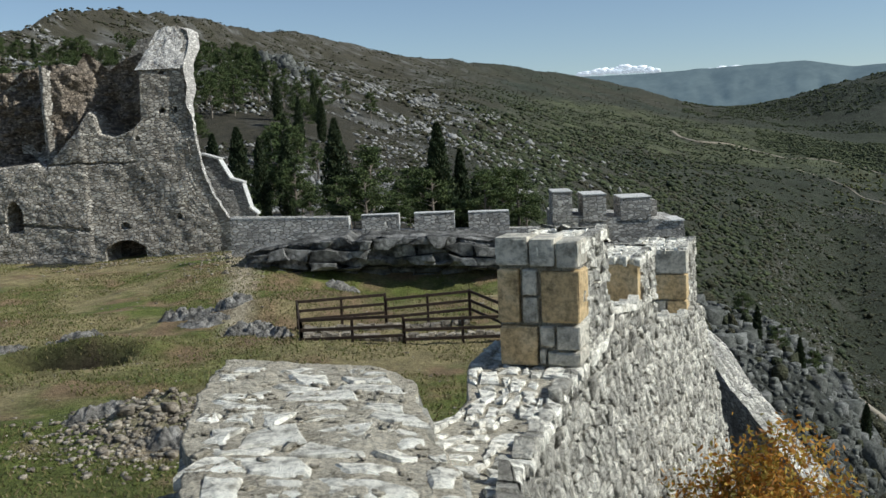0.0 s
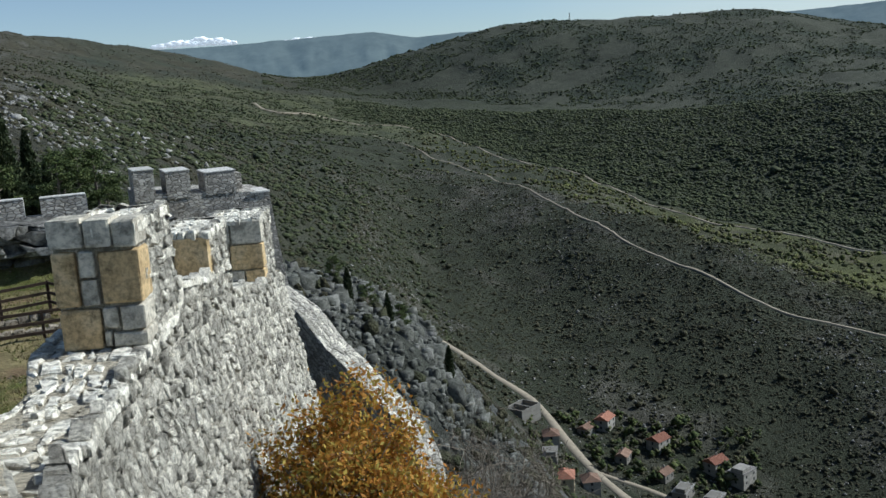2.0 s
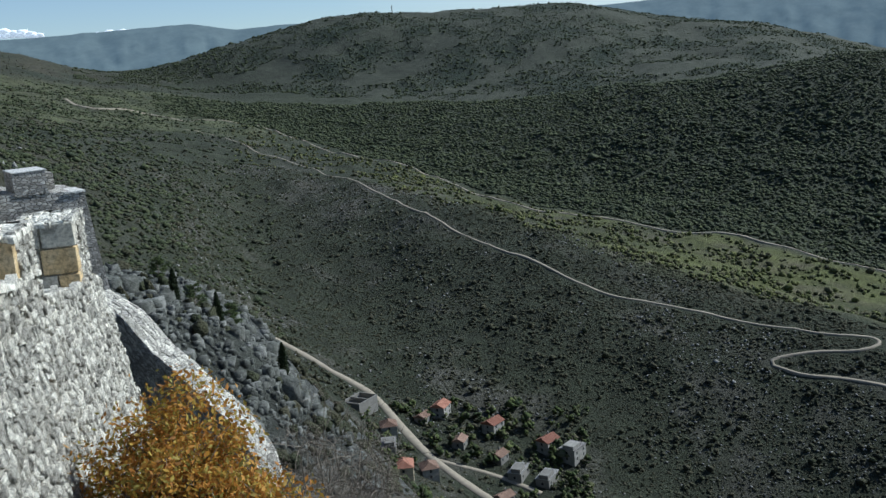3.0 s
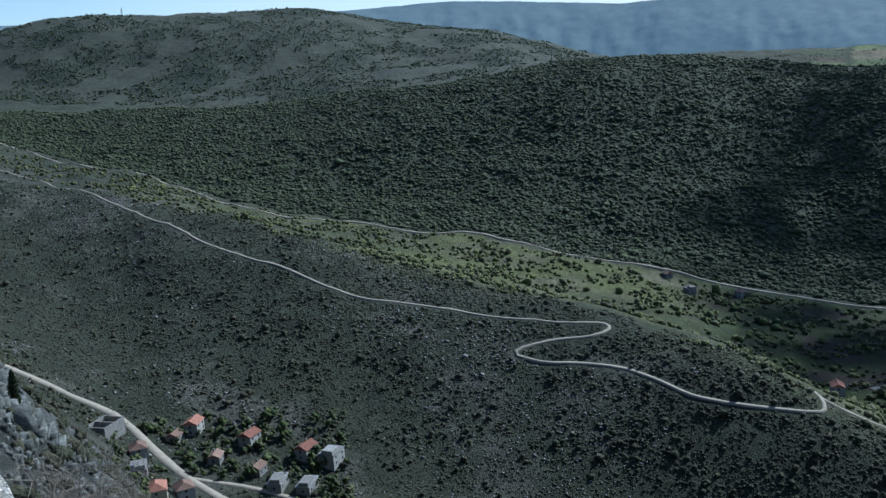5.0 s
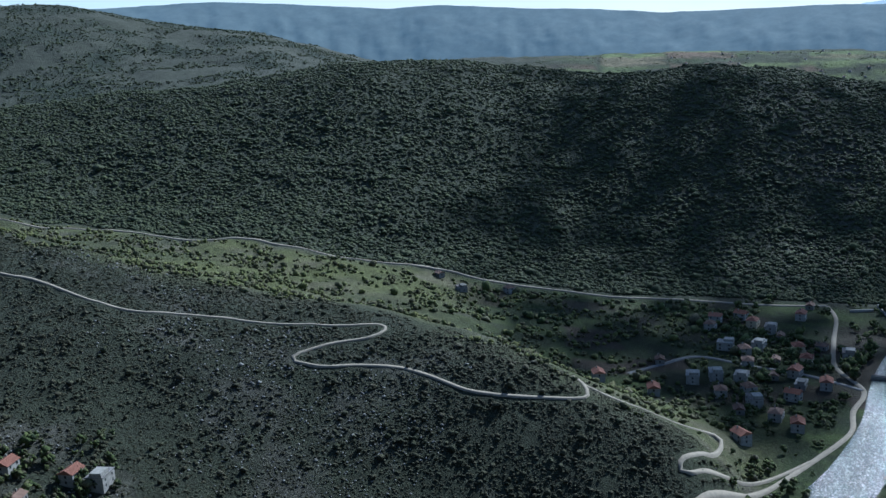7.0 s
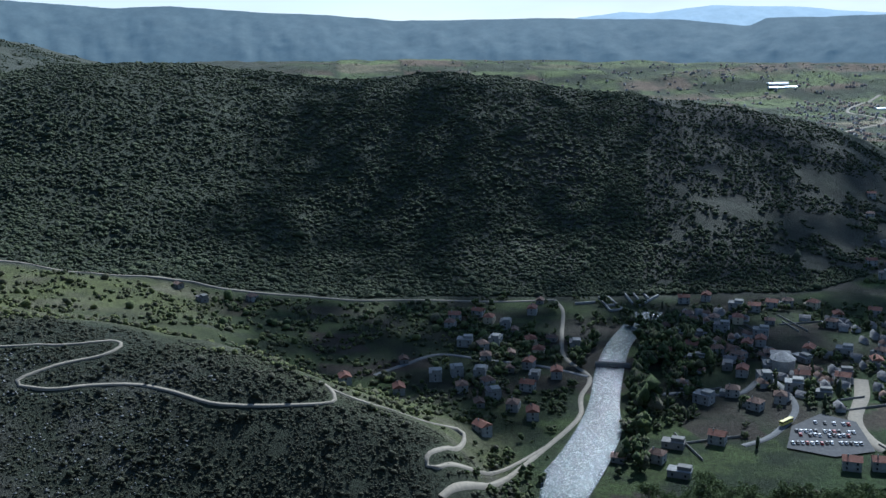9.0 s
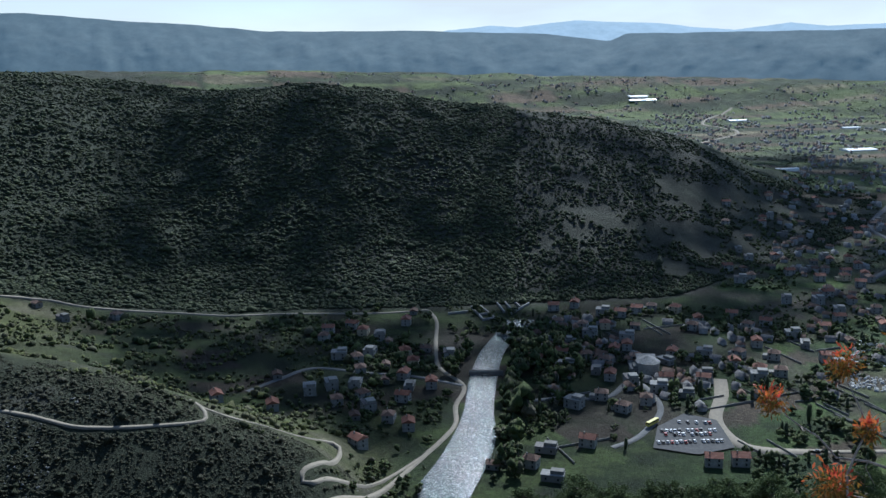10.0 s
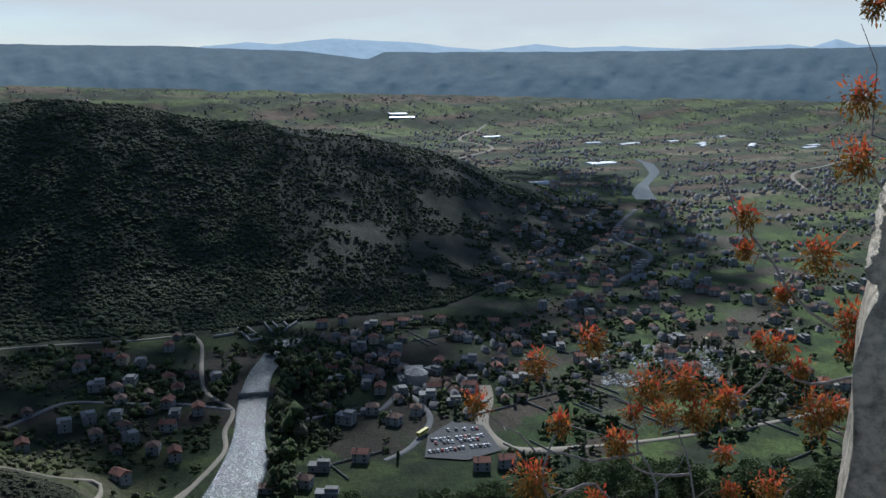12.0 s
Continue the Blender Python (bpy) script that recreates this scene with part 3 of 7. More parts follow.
pave(rng, -4.4, 7.6, 0.0, 1.01, 0.2, 0.15, lambda u, v, h: pw(u, span(u, v), sill(u) - 0.036 + h), lambda u, v: v > 0.84 or drop_out.random() < 0.8, curtain_near, SLABM, "top_stone", 110, proud=(-0.02, 0.004), tilt=0.008, tight=(0.52, 0.96), wave=0.4, order=lambda p: float((p - W0) @ AL))


# set-back stretch of wall that falls away behind the last merlon
setback = empty("wall_setback", "set-back stretch of rubble wall stepping down the rock", "wall", "", "structure")
drop = lambda s: np.interp(s, [7.4, 8.2, 12.4], [-2.35, -2.7, -4.3])


def setback_core(U, V):
    s = 7.4 + 4.9 * U
    k = V * 3
    o = np.where(k < 1, -1.1, np.where(k < 2, -1.1 + (k - 1) * 0.8, -0.3)) + 0.03 * fbm(U * 20, V * 14, 3, 8)
    z = np.where(k < 1, -15 + (drop(s) + 15) * k, np.where(k < 2, drop(s), drop(s) + (k - 2) * (-15 - drop(s)))) - 0.05
    return pw(s, o, z)


slab_grid("core", setback_core, 60, 60, MORTAR, setback)
pave(rng, 7.5, 12.3, -9.0, -2.4, 0.21, 0.12, lambda u, v, h: pw(u, h - 0.28, v), lambda u, v: v < drop(u) - 0.05, setback, FACE, "stone", 60, proud=(-0.03, 0.02), tilt=0.012)
pave(rng, 7.5, 12.3, -1.1, -0.28, 0.22, 0.15, lambda u, v, h: pw(u, v, drop(u) - 0.03 + h), lambda u, v: True, setback, SLABM, "top_stone", 60, proud=(-0.01, 0.02))


def merlon(s0, s1, zb, zt, width, blocks, cap=True, label="", inset=0.0):
    """A merlon: hewn blocks on its end face, rubble on its long side and rough slabs on top. blocks: (o0, o1, z0, z1, tan)."""
    ob = empty("merlon", label, "merlon", "merlons of the near wall")
    bm = bmesh.new()
    o0, o1 = -width + 0.02, -0.05
    vs = [bm.verts.new(on_wall(s, o, z)) for s in (s0 + 0.06, s1) for o in (o0, o1) for z in (zb - 0.1, zt - 0.07)]
    for f in ((0, 1, 3, 2), (4, 6, 7, 5), (0, 4, 5, 1), (2, 3, 7, 6), (1, 5, 7, 3), (0, 2, 6, 4)):
        bm.faces.new([vs[i] for i in f])
    part("core", bm, MORTAR, ob)
    frame_m = Matrix(((OUT[0], AL[0], 0, W0[0]), (OUT[1], AL[1], 0, W0[1]), (0, 0, 1, 0), (0, 0, 0, 1)))
    for b0, b1, z0, z1, tan in blocks:
        bm = block_bm(b0 + 0.007, b1 - 0.007, s0 + random.uniform(-0.006, 0.006), s0 + 0.3, z0 + 0.007, z1 - 0.007, 0.016, 0.004)
        bm.transform(frame_m)
        part("ashlar_block", bm, TAN if tan else GREYBLOCK, ob)
    yes = lambda u, v: True
    pave(rng, s0 + 0.14, s1, zb - 0.03, zt - 0.02, 0.14, 0.095, lambda u, v, h: pw(u, h - 0.035, v), yes, ob, FACE, "stone", 300, proud=(0.0, 0.035), tilt=0.012, tight=(0.82, 1.0))
    pave(rng, s0 + 0.2, s1, zb - 0.03, zt - 0.02, 0.2, 0.14, lambda u, v, h: pw(u, -width + 0.02 - h, v), yes, ob, LIME, "stone", 300)
    pave(rng, -width + 0.02, -0.03, zb - 0.03, zt - 0.02, 0.2, 0.14, lambda u, v, h: pw(s1 + h, u, v), yes, ob, LIME, "stone", 300)
    if cap:
        pave(rng, s0 + 0.01, s1, -width, -0.005, 0.19, 0.12, lambda u, v, h: pw(u, v, zt - 0.045 + h), yes, ob, SLABM, "cap_stone", 300, proud=(-0.005, 0.016), tilt=0.008, tight=(0.8, 0.98), wave=0.3)
    return ob


GREYBLOCK = stone_mat("grey_ashlar", [(0.40, 0.37, 0.305), (0.58, 0.54, 0.45), (0.70, 0.655, 0.55)], 5, 22, 0.02, 0.22)
# the near merlon, 0.6 m thick and 0.95 m high
merlon(-0.08, 1.05, -1.66, -0.76, 0.61, [
    (-0.61, -0.36, -0.95, -0.74, False), (-0.36, -0.17, -0.955, -0.75, False), (-0.17, 0.0, -0.97, -0.765, False),
    (-0.60, -0.435, -1.36, -0.965, True), (-0.42, -0.30, -1.16, -0.965, False), (-0.42, -0.30, -1.36, -1.165, False), (-0.285, 0.0, -1.355, -0.98, True),
    (-0.59, -0.31, -1.665, -1.37, True), (-0.305, -0.19, -1.525, -1.37, False), (-0.18, 0.0, -1.545, -1.365, False), (-0.305, -0.25, -1.65, -1.53, False), (-0.245, 0.0, -1.66, -1.55, False)],
    label="merlon of tan and grey hewn blocks with a slab cap")
merlon(2.6, 3.65, -1.75, -1.22, 0.55, [(-0.37, -0.03, -1.76, -1.31, True), (-0.55, -0.375, -1.55, -1.32, False), (-0.55, -0.375, -1.76, -1.555, False)],
       label="low merlon with one tan hewn block under thick slabs")
merlon(6.35, 7.6, -2.62, -1.6, 0.75, [
    (-0.42, 0.0, -1.98, -1.66, False), (-0.75, -0.43, -1.98, -1.66, False), (-0.45, 0.0, -2.33, -1.985, True), (-0.75, -0.46, -2.33, -1.985, False),
    (-0.27, 0.0, -2.66, -2.335, True), (-0.48, -0.275, -2.5, -2.335, False), (-0.48, -0.275, -2.66, -2.505, False), (-0.75, -0.485, -2.66, -2.335, False)],
    label="tall merlon with tan corner blocks and rubble sides")

# broad stub of wall in front of the camera
platform = empty("wall_stub", "broad ragged stub of rubble wall topped with flat pale slabs", "wall", "", "structure")


def stub_height(x, y):
    z = np.interp(x, [-1.35, -0.45, -0.05, 0.4], [-1.10, -1.14, -1.20, -1.27])
    z = z + np.interp(y, [1.0, 3.0, 3.9, 5.2], [0.0, 0.0, 0.02, -0.05])
    return z


def stub_core(U, V):
    y = 0.8 + 4.2 * V + 0.32 * V ** 8 * (1 - np.clip(U * 1.5 - 0.25, 0, 1))
    x0 = np.interp(y, [0.8, 3.0, 4.0, 4.8, 5.25], [-0.75, -1.0, -1.27, -1.37, -1.42])
    x1 = np.interp(y, [0.8, 2.6, 3.4, 3.75, 4.75, 5.1], [-0.2, 0.0, -0.08, -0.22, -0.36, -0.6])
    k = U * 3
    x = np.where(k < 1, x0, np.where(k < 2, x0 + (k - 1) * (x1 - x0), x1)) + 0.04 * fbm(y * 5, k * 3, 3, 31)
    zt = stub_height(x, y) - 0.052 + 0.020 * fbm(x * 7, y * 7, 6, 33, 0.7)
    z = np.where(k < 1, -7 + (zt + 7) * k, np.where(k < 2, zt, zt + (k - 2) * (-7 - zt)))
    return x, y, z


slab_grid("core", stub_core, 240, 200, MORTAR, platform)
slab_grid("core", lambda U, V: (-1.38 + 0.95 * U, 5.28 - 0.3 * U, -7 + 5.7 * V + 0.02 * fbm(U * 5, V * 5, 2, 3)), 6, 20, MORTAR, platform)
edge0 = lambda y: np.interp(y, [0.8, 3.0, 4.0, 4.8, 5.25], [-0.75, -1.0, -1.27, -1.37, -1.42])
edge1 = lambda y: np.interp(y, [0.8, 2.6, 3.4, 3.75, 4.75, 5.1], [-0.2, 0.0, -0.08, -0.22, -0.36, -0.6])
keep_top = np.random.default_rng(40)
pave(rng, 0.02, 0.98, 1.0, 5.0, 0.25, 0.2, lambda u, v, h: (edge0(v) + u * (edge1(v) - edge0(v)), v, stub_height(edge0(v) + u * (edge1(v) - edge0(v)), v) - 0.045 + h), lambda u, v: u < 0.14 or keep_top.random() < 0.72, platform, SLABM, "slab", 200, proud=(-0.006, 0.008), tilt=0.006, tight=(0.5, 0.98), wave=0.3, order=lambda p: p[1])
pave(rng, 1.8, 5.0, -3.6, -1.2, 0.25, 0.15, lambda u, v, h: (edge0(u) - h + 0.01, u, v), lambda u, v: True, platform, FACE, "stone", 80, proud=(-0.01, 0.04))
pave(rng, 2.2, 5.0, -3.6, -1.24, 0.25, 0.15, lambda u, v, h: (edge1(u) + h - 0.01, u, v), lambda u, v: True, platform, FACE, "stone", 40, proud=(-0.01, 0.04))

# stone chips bedded in the mortar of the stub and the wall top
chip = np.random.default_rng(44)
v_, q_ = [], []
for _ in range(900):
    if chip.random() < 0.6:
        y = chip.uniform(2.4, 5.0)
        x = edge0(y) + chip.uniform(0.03, 0.97) * (edge1(y) - edge0(y))
        z = float(stub_height(np.array(x), np.array(y))) - 0.05
    else:
        s_ = chip.uniform(-4.2, 3.0)
        x, y, z = (float(c) for c in pw(s_, span(s_, chip.uniform(0.03, 0.97)), sill(s_) - 0.06))
    k_ = chip.lognormal(-4.35, 0.45)
    a_ = chip.uniform(0, 6.28)
    c_ = CRAGS[chip.integers(12)] * k_ * np.array([1.7, 1.0, 0.6])
    q_.append(CUBE_Q + 26 * len(v_))
    v_.append(np.c_[c_[:, 0] * math.cos(a_) - c_[:, 1] * math.sin(a_) + x, c_[:, 0] * math.sin(a_) + c_[:, 1] * math.cos(a_) + y, c_[:, 2] + z])
mesh_np("stone_chips", np.concatenate(v_), np.concatenate(q_), MORTAR, platform)["kind"] = "stuff"

# wall walk under the camera
walkway = slab_grid("wall_walk", lambda U, V: (-0.95 + 1.9 * U, -2.6 + 3.5 * V, -1.62 + 0.02 * fbm(U * 8, V * 14, 4, 35)), 40, 60, MORTAR)
tagged(walkway, "worn mortar wall walk with stone chips", "wall walk", "", "structure")


# ---- courtyard ----
def grass_mat():
    m, nt, b = material("dry_grass_ground", 1.0)
    at = nt.nodes.new("ShaderNodeAttribute")
    at.attribute_name = "cover"
    v = ramp(nt, noise_tex(nt, 1.2, 8, 0.75), [(0.3, (0.45, 0.45, 0.42)), (0.7, (1.4, 1.4, 1.35))])
    w = ramp(nt, noise_tex(nt, 9, 6, 0.75), [(0.3, (0.5, 0.5, 0.45)), (0.7, (1.4, 1.4, 1.4))])
    c = mixc(nt, 1.0, at.outputs["Color"], v, "MULTIPLY")
    c = mixc(nt, 1.0, c, w, "MULTIPLY")
    nt.links.new(c, b.inputs["Base Color"])
    bump(nt, b, noise_tex(nt, 9, 8, 0.8), 1.0, 0.15)
    return m


GRASSGROUND = grass_mat()


def yard_z(x, y):
    z = -6.75 + 0.35 * fbm(x / 6, y / 6, 4, 41) + 0.10 * fbm(x / 1.2, y / 1.2, 3, 42)
    z = z + 0.9 * np.exp(-(((x + 11.5) / 4.5) ** 2 + ((y - 50) / 6) ** 2))
    z = z + 0.5 * np.exp(-(((x + 7) / 2.5) ** 2 + ((y - 38) / 3.5) ** 2))
    z = z - 1.2 * np.exp(-(((x + 3.5) / 5) ** 2 + ((y - 45) / 3.2) ** 2))
    z = z - 1.9 * np.exp(-(((x + 13.2) / 1.7) ** 4 + ((y - 29.3) / 0.8) ** 4))
    z = z + 0.75 * np.exp(-(((x + 7.6) / 2.2) ** 2 + ((y - 22.6) / 1.3) ** 2)) * (1 + 0.5 * fbm(x / 0.5, y / 0.5, 4, 45))
    z = z + 0.5 * np.exp(-(((x + 12.5) / 2.4) ** 2 + ((y - 30.6) / 0.7) ** 2))
    z = z + 0.7 * np.exp(-(((x + 8.6) / 2.6) ** 2 + ((y - 35.5) / 0.9) ** 2))
    return z - np.clip((y - 56) / 6, 0, 1) * 0.2


gx, gy = np.meshgrid(np.linspace(-45, 7.5, 260), np.linspace(2, 62, 300))
gx = np.minimum(gx, np.interp(gy, [2, 6.66, 16, 20, 44, 48], [-1.66, -0.1, 3.0, 3.2, 3.4, 7.5]))
gz = yard_z(gx, gy)
n1, n2 = fbm(gx / 5, gy / 5, 4, 51), fbm(gx / 1.3, gy / 1.3, 3, 52)
green, straw, earth, gravel = np.array([0.145, 0.17, 0.045]), np.array([0.31, 0.26, 0.14]), np.array([0.27, 0.19, 0.115]), np.array([0.46, 0.39, 0.29])
k = np.clip(n1 * 2.4 + n2 * 0.8 + 0.45, 0, 1)[..., None]
col = straw * (1 - k) + green * k
k = np.clip(n2 * 2.6 - 0.1 + np.exp(-((gx + 7) / 3) ** 2 - ((gy - 38) / 5) ** 2) - 0.1, 0, 1)[..., None]
col = col * (1 - k) + earth * k
scree = 0.8 * np.clip(1.0 - np.hypot((gx + 7.8) / 2.6, (gy - 21.8) / 2.0) + 0.7 * n2, 0, 1) + np.clip(1.1 - np.hypot((gx + 11.5) / 2.5, (gy - 52) / 4) + 0.4 * n2, 0, 1)
path_x = np.interp(gy, [30, 36, 39.4, 45, 52, 54], [-8.6, -9.0, -10.1, -11.2, -12.6, -13.2])
scree = scree + np.clip(1.3 - np.abs(gx - path_x) / (0.25 + 0.02 * gy - 0.35), 0, 1) * (gy > 33)
k = np.clip(scree, 0, 1)[..., None]
col = col * (1 - k) + gravel * k
# earth in the old trench, darkened to put in the shade of the pit
k = np.exp(-(((gx + 13.2) / 2.0) ** 4 + ((gy - 29.5) / 1.0) ** 4))[..., None]
col = col * (1 - k) + np.array([0.045, 0.036, 0.026]) * k
idx2 = np.arange(gx.size).reshape(gx.shape)
quads2 = np.stack([idx2[:-1, :-1], idx2[:-1, 1:], idx2[1:, 1:], idx2[1:, :-1]], -1).reshape(-1, 4)
yard = mesh_np("ground_courtyard", np.c_[gx.ravel(), gy.ravel(), gz.ravel()], quads2, GRASSGROUND, None, col.reshape(-1, 3))
tagged(yard, "uneven courtyard of dry grass, earth and a worn gravel path", "ground", "", "structure")

# loose stones lying about the courtyard
rng = np.random.default_rng(23)
v_, q_ = [], []
for _ in range(3400):
    kind = rng.random()
    if kind < 0.4:
        x, y = rng.normal(-7.8, 1.3), rng.normal(21.6, 1.0)
    elif kind < 0.6:
        x, y = rng.normal(-11.5, 2.0), rng.normal(51, 3)
    elif kind < 0.72:
        x, y = rng.normal(-19, 3.5), rng.normal(55.5, 0.7)
    else:
        x, y = rng.uniform(-28, 1), rng.uniform(18, 55)
    s = rng.lognormal(-2.75, 0.5) * (1.0 if kind < 0.72 else 0.55)
    if x > 0.3 + (y - 6.66) * 0.335 - 1:
        continue
    p = CRAGS[rng.integers(12)] * s * np.array([1.2, 1, 0.7])
    t = rng.uniform(0, 6.28)
    p = np.c_[p[:, 0] * math.cos(t) - p[:, 1] * math.sin(t), p[:, 0] * math.sin(t) + p[:, 1] * math.cos(t), p[:, 2]]
    q_.append(CUBE_Q + 26 * len(v_))
    v_.append(p + np.array([x, y, float(yard_z(np.array(x), np.array(y))) + s * 0.02]))
RUBBLE = stone_mat("earthy_rubble", [(0.20, 0.165, 0.12), (0.36, 0.31, 0.24), (0.56, 0.51, 0.42)], 4, 18, 0.05, 0.5)
stones = mesh_np("loose_stones", np.concatenate(v_), np.concatenate(q_), RUBBLE)
tagged(stones, "pale limestone rubble scattered over the grass", "stones", "", "stuff")
# weathered outcrops by the path
def outcrop(x, y, sx, sy, h, turn, seed):
    """A worn hump of karst rock with runnels and ledges, grown out of the grass."""
    def fn(U, V):
        r, a = np.sqrt(U) * 1.15, V * 2 * math.pi
        px, py = r * np.cos(a) * sx, r * np.sin(a) * sy
        ca, sa = math.cos(turn), math.sin(turn)
        X, Y = x + px * ca - py * sa, y + px * sa + py * ca
        rim = 0.85 + 0.3 * fbm(np.cos(a) * 1.7, np.sin(a) * 1.7, 3, seed)
        body = np.clip(1 - (r / rim) ** 2, 0, 1) ** 0.55
        ridge = 1 - np.abs(fbm(X / 0.5, Y / 0.35, 5, seed + 1, 0.6)) * 1.5
        Z = yard_z(X, Y) - 0.12 + h * body * (0.35 + 0.5 * ridge + 0.35 * fbm(X / 0.22, Y / 0.22, 3, seed + 2))
        return X, Y, Z
    ob = slab_grid("rock_outcrop", fn, 44, 110, OUTROCK)
    return tagged(ob, "weathered grey limestone outcrop in the grass", "rock", "outcrops in the courtyard")


OUTROCK = stone_mat("karst_rock", [(0.09, 0.085, 0.075), (0.24, 0.225, 0.20), (0.44, 0.42, 0.385)], 2.6, 12, 0.12, 0.1)
for k, (x, y, sx, sy, h, turn) in enumerate(((-11.2, 36.0, 1.5, 0.6, 0.65, -0.15), (-9.3, 35.6, 0.9, 0.6, 0.6, 0.2), (-10.2, 34.8, 1.3, 0.5, 0.45, -0.1), (-8.2, 33.4, 1.2, 0.7, 0.6, 0.1), (-7.2, 32.6, 0.8, 0.6, 0.5, 0.3), (-13.4, 31.1, 1.7, 0.45, 0.5, -0.1), (-15.8, 30.9, 1.2, 0.5, 0.45, 0.1), (-6.6, 46.0, 1.0, 0.5, 0.5, 0.0), (-9.4, 22.4, 0.9, 0.5, 0.45, 0.3), (-7.1, 21.0, 0.8, 0.45, 0.5, -0.2))):
    outcrop(x, y, sx, sy, h, turn, 200 + 5 * k)

# tufts of grass
tv, tq = [], []
nb = 90000
bx, by = rng.uniform(-30, 0.5, nb), 14 + 44 * rng.random(nb) ** 1.3
ok = (bx < 0.3 + (by - 6.66) * 0.335 - 1) & (fbm(bx / 4, by / 4, 3, 61) > -0.15) & (np.hypot((bx + 7.8) / 2.2, (by - 21.8) / 1.6) > 1)
bx, by = bx[ok], by[ok]
nb = len(bx)
ht, t = rng.uniform(0.03, 0.11, nb), rng.uniform(0, 6.28, nb)
bz = yard_z(bx, by)
wv = 0.035
p0 = np.c_[bx - wv * np.cos(t), by - wv * np.sin(t), bz - 0.02]
p1 = np.c_[bx + wv * np.cos(t), by + wv * np.sin(t), bz - 0.02]
p2 = np.c_[bx + rng.normal(0, 0.06, nb), by + rng.normal(0, 0.06, nb), bz + ht]
tri = np.arange(3 * nb).reshape(nb, 3)


def leaf_mat(name, cols, rough=0.8, back=0.3):
    m, nt, b = material(name, rough)
    geo = nt.nodes.new("ShaderNodeNewGeometry")
    c = ramp(nt, geo.outputs["Random Per Island"], [(i / (len(cols) - 1), c) for i, c in enumerate(cols)])
    nt.links.new(c, b.inputs["Base Color"])
    tr = nt.nodes.new("ShaderNodeBsdfTranslucent")
    nt.links.new(c, tr.inputs["Color"])
    mx = nt.nodes.new("ShaderNodeMixShader")
    mx.inputs[0].default_value = back
    nt.links.new(b.outputs[0], mx.inputs[1])
    nt.links.new(tr.outputs[0], mx.inputs[2])
    nt.links.new(mx.outputs[0], nt.nodes["Material Output"].inputs["Surface"])
    return m


TUFT = leaf_mat("grass_blades", [(0.10, 0.13, 0.03), (0.16, 0.15, 0.05), (0.26, 0.21, 0.11), (0.12, 0.14, 0.04)])
tufts = mesh_np("grass", np.stack([p0, p1, p2], 1).reshape(-1, 3), tri, TUFT)
tagged(tufts, "short dry and green grass tufts", "grass", "", "stuff")

# ---- rear curtain wall, rock shelf and tower ----
def masonry_mat(name, base, dark, size=0.28, mortar=(0.2, 0.19, 0.17), relief=0.06):
    """Rubble masonry too far off for single stones: cells of stone with darker joints."""
    m, nt, b = material(name, 0.95)
    tc = nt.nodes.new("ShaderNodeTexCoord")
    mp = node(nt, "ShaderNodeMapping")
    mp.inputs["Scale"].default_value = (1.0, 1.0, 2.0)
    nt.links.new(tc.outputs["Object"], mp.inputs["Vector"])
    vo = node(nt, "ShaderNodeTexVoronoi", Scale=1 / size)
    nt.links.new(mp.outputs[0], vo.inputs["Vector"])
    ve = node(nt, "ShaderNodeTexVoronoi", Scale=1 / size)
    ve.feature = "DISTANCE_TO_EDGE"
    nt.links.new(mp.outputs[0], ve.inputs["Vector"])
    sep = nt.nodes.new("ShaderNodeSeparateColor")
    nt.links.new(vo.outputs["Color"], sep.inputs[0])
    c = ramp(nt, sep.outputs[0], [(0.0, dark), (0.6, base), (1.0, tuple(min(1, v * 1.35) for v in base))])
    j = ramp(nt, ve.outputs["Distance"], [(0.0, (0, 0, 0)), (0.12, (1, 1, 1))])
    c = mixc(nt, j, mortar, c)
    st = ramp(nt, noise_tex(nt, 0.7, 6, 0.7), [(0.32, (0.68, 0.66, 0.64)), (0.5, (0.97, 0.96, 0.95)), (0.68, (1.15, 1.13, 1.10))])
    c = mixc(nt, 1.0, c, st, "MULTIPLY")
    nt.links.new(c, b.inputs["Base Color"])
    bump(nt, b, j, 1.0, relief)
    return m


MASON = masonry_mat("coursed_rubble", (0.50, 0.48, 0.44), (0.30, 0.29, 0.265))
KEEPM = masonry_mat("old_keep_rubble", (0.50, 0.465, 0.405), (0.27, 0.245, 0.205), 0.30, (0.20, 0.18, 0.15), 0.07)
# stained rubble, with the hollow's shade put into its colour
KEEPDARK = masonry_mat("shaded_stained_rubble", (0.30, 0.25, 0.195), (0.12, 0.10, 0.08), 0.22, (0.13, 0.11, 0.09), 0.08)
# lighter copy of the keep rubble, for faces that the sun strikes
KEEPLIGHT = masonry_mat("sunlit_keep_rubble", (0.62, 0.60, 0.56), (0.46, 0.44, 0.41), 0.22, (0.4, 0.38, 0.35))
COPING = stone_mat("white_coping", [(0.50, 0.49, 0.46), (0.60, 0.59, 0.56), (0.70, 0.68, 0.64)], 3, 15, 0.02, 0.2)


def prism(bm, pts, y0, y1):
    """An upright slab: outline pts in x, z, between two depths."""
    a = [bm.verts.new((x, y0, z)) for x, z in pts]
    b = [bm.verts.new((x, y1, z)) for x, z in pts]
    bm.faces.new(a[::-1])
    bm.faces.new(b)
    for i in range(len(pts)):
        j = (i + 1) % len(pts)
        bm.faces.new((a[i], a[j], b[j], b[i]))
    bmesh.ops.recalc_face_normals(bm, faces=bm.faces)


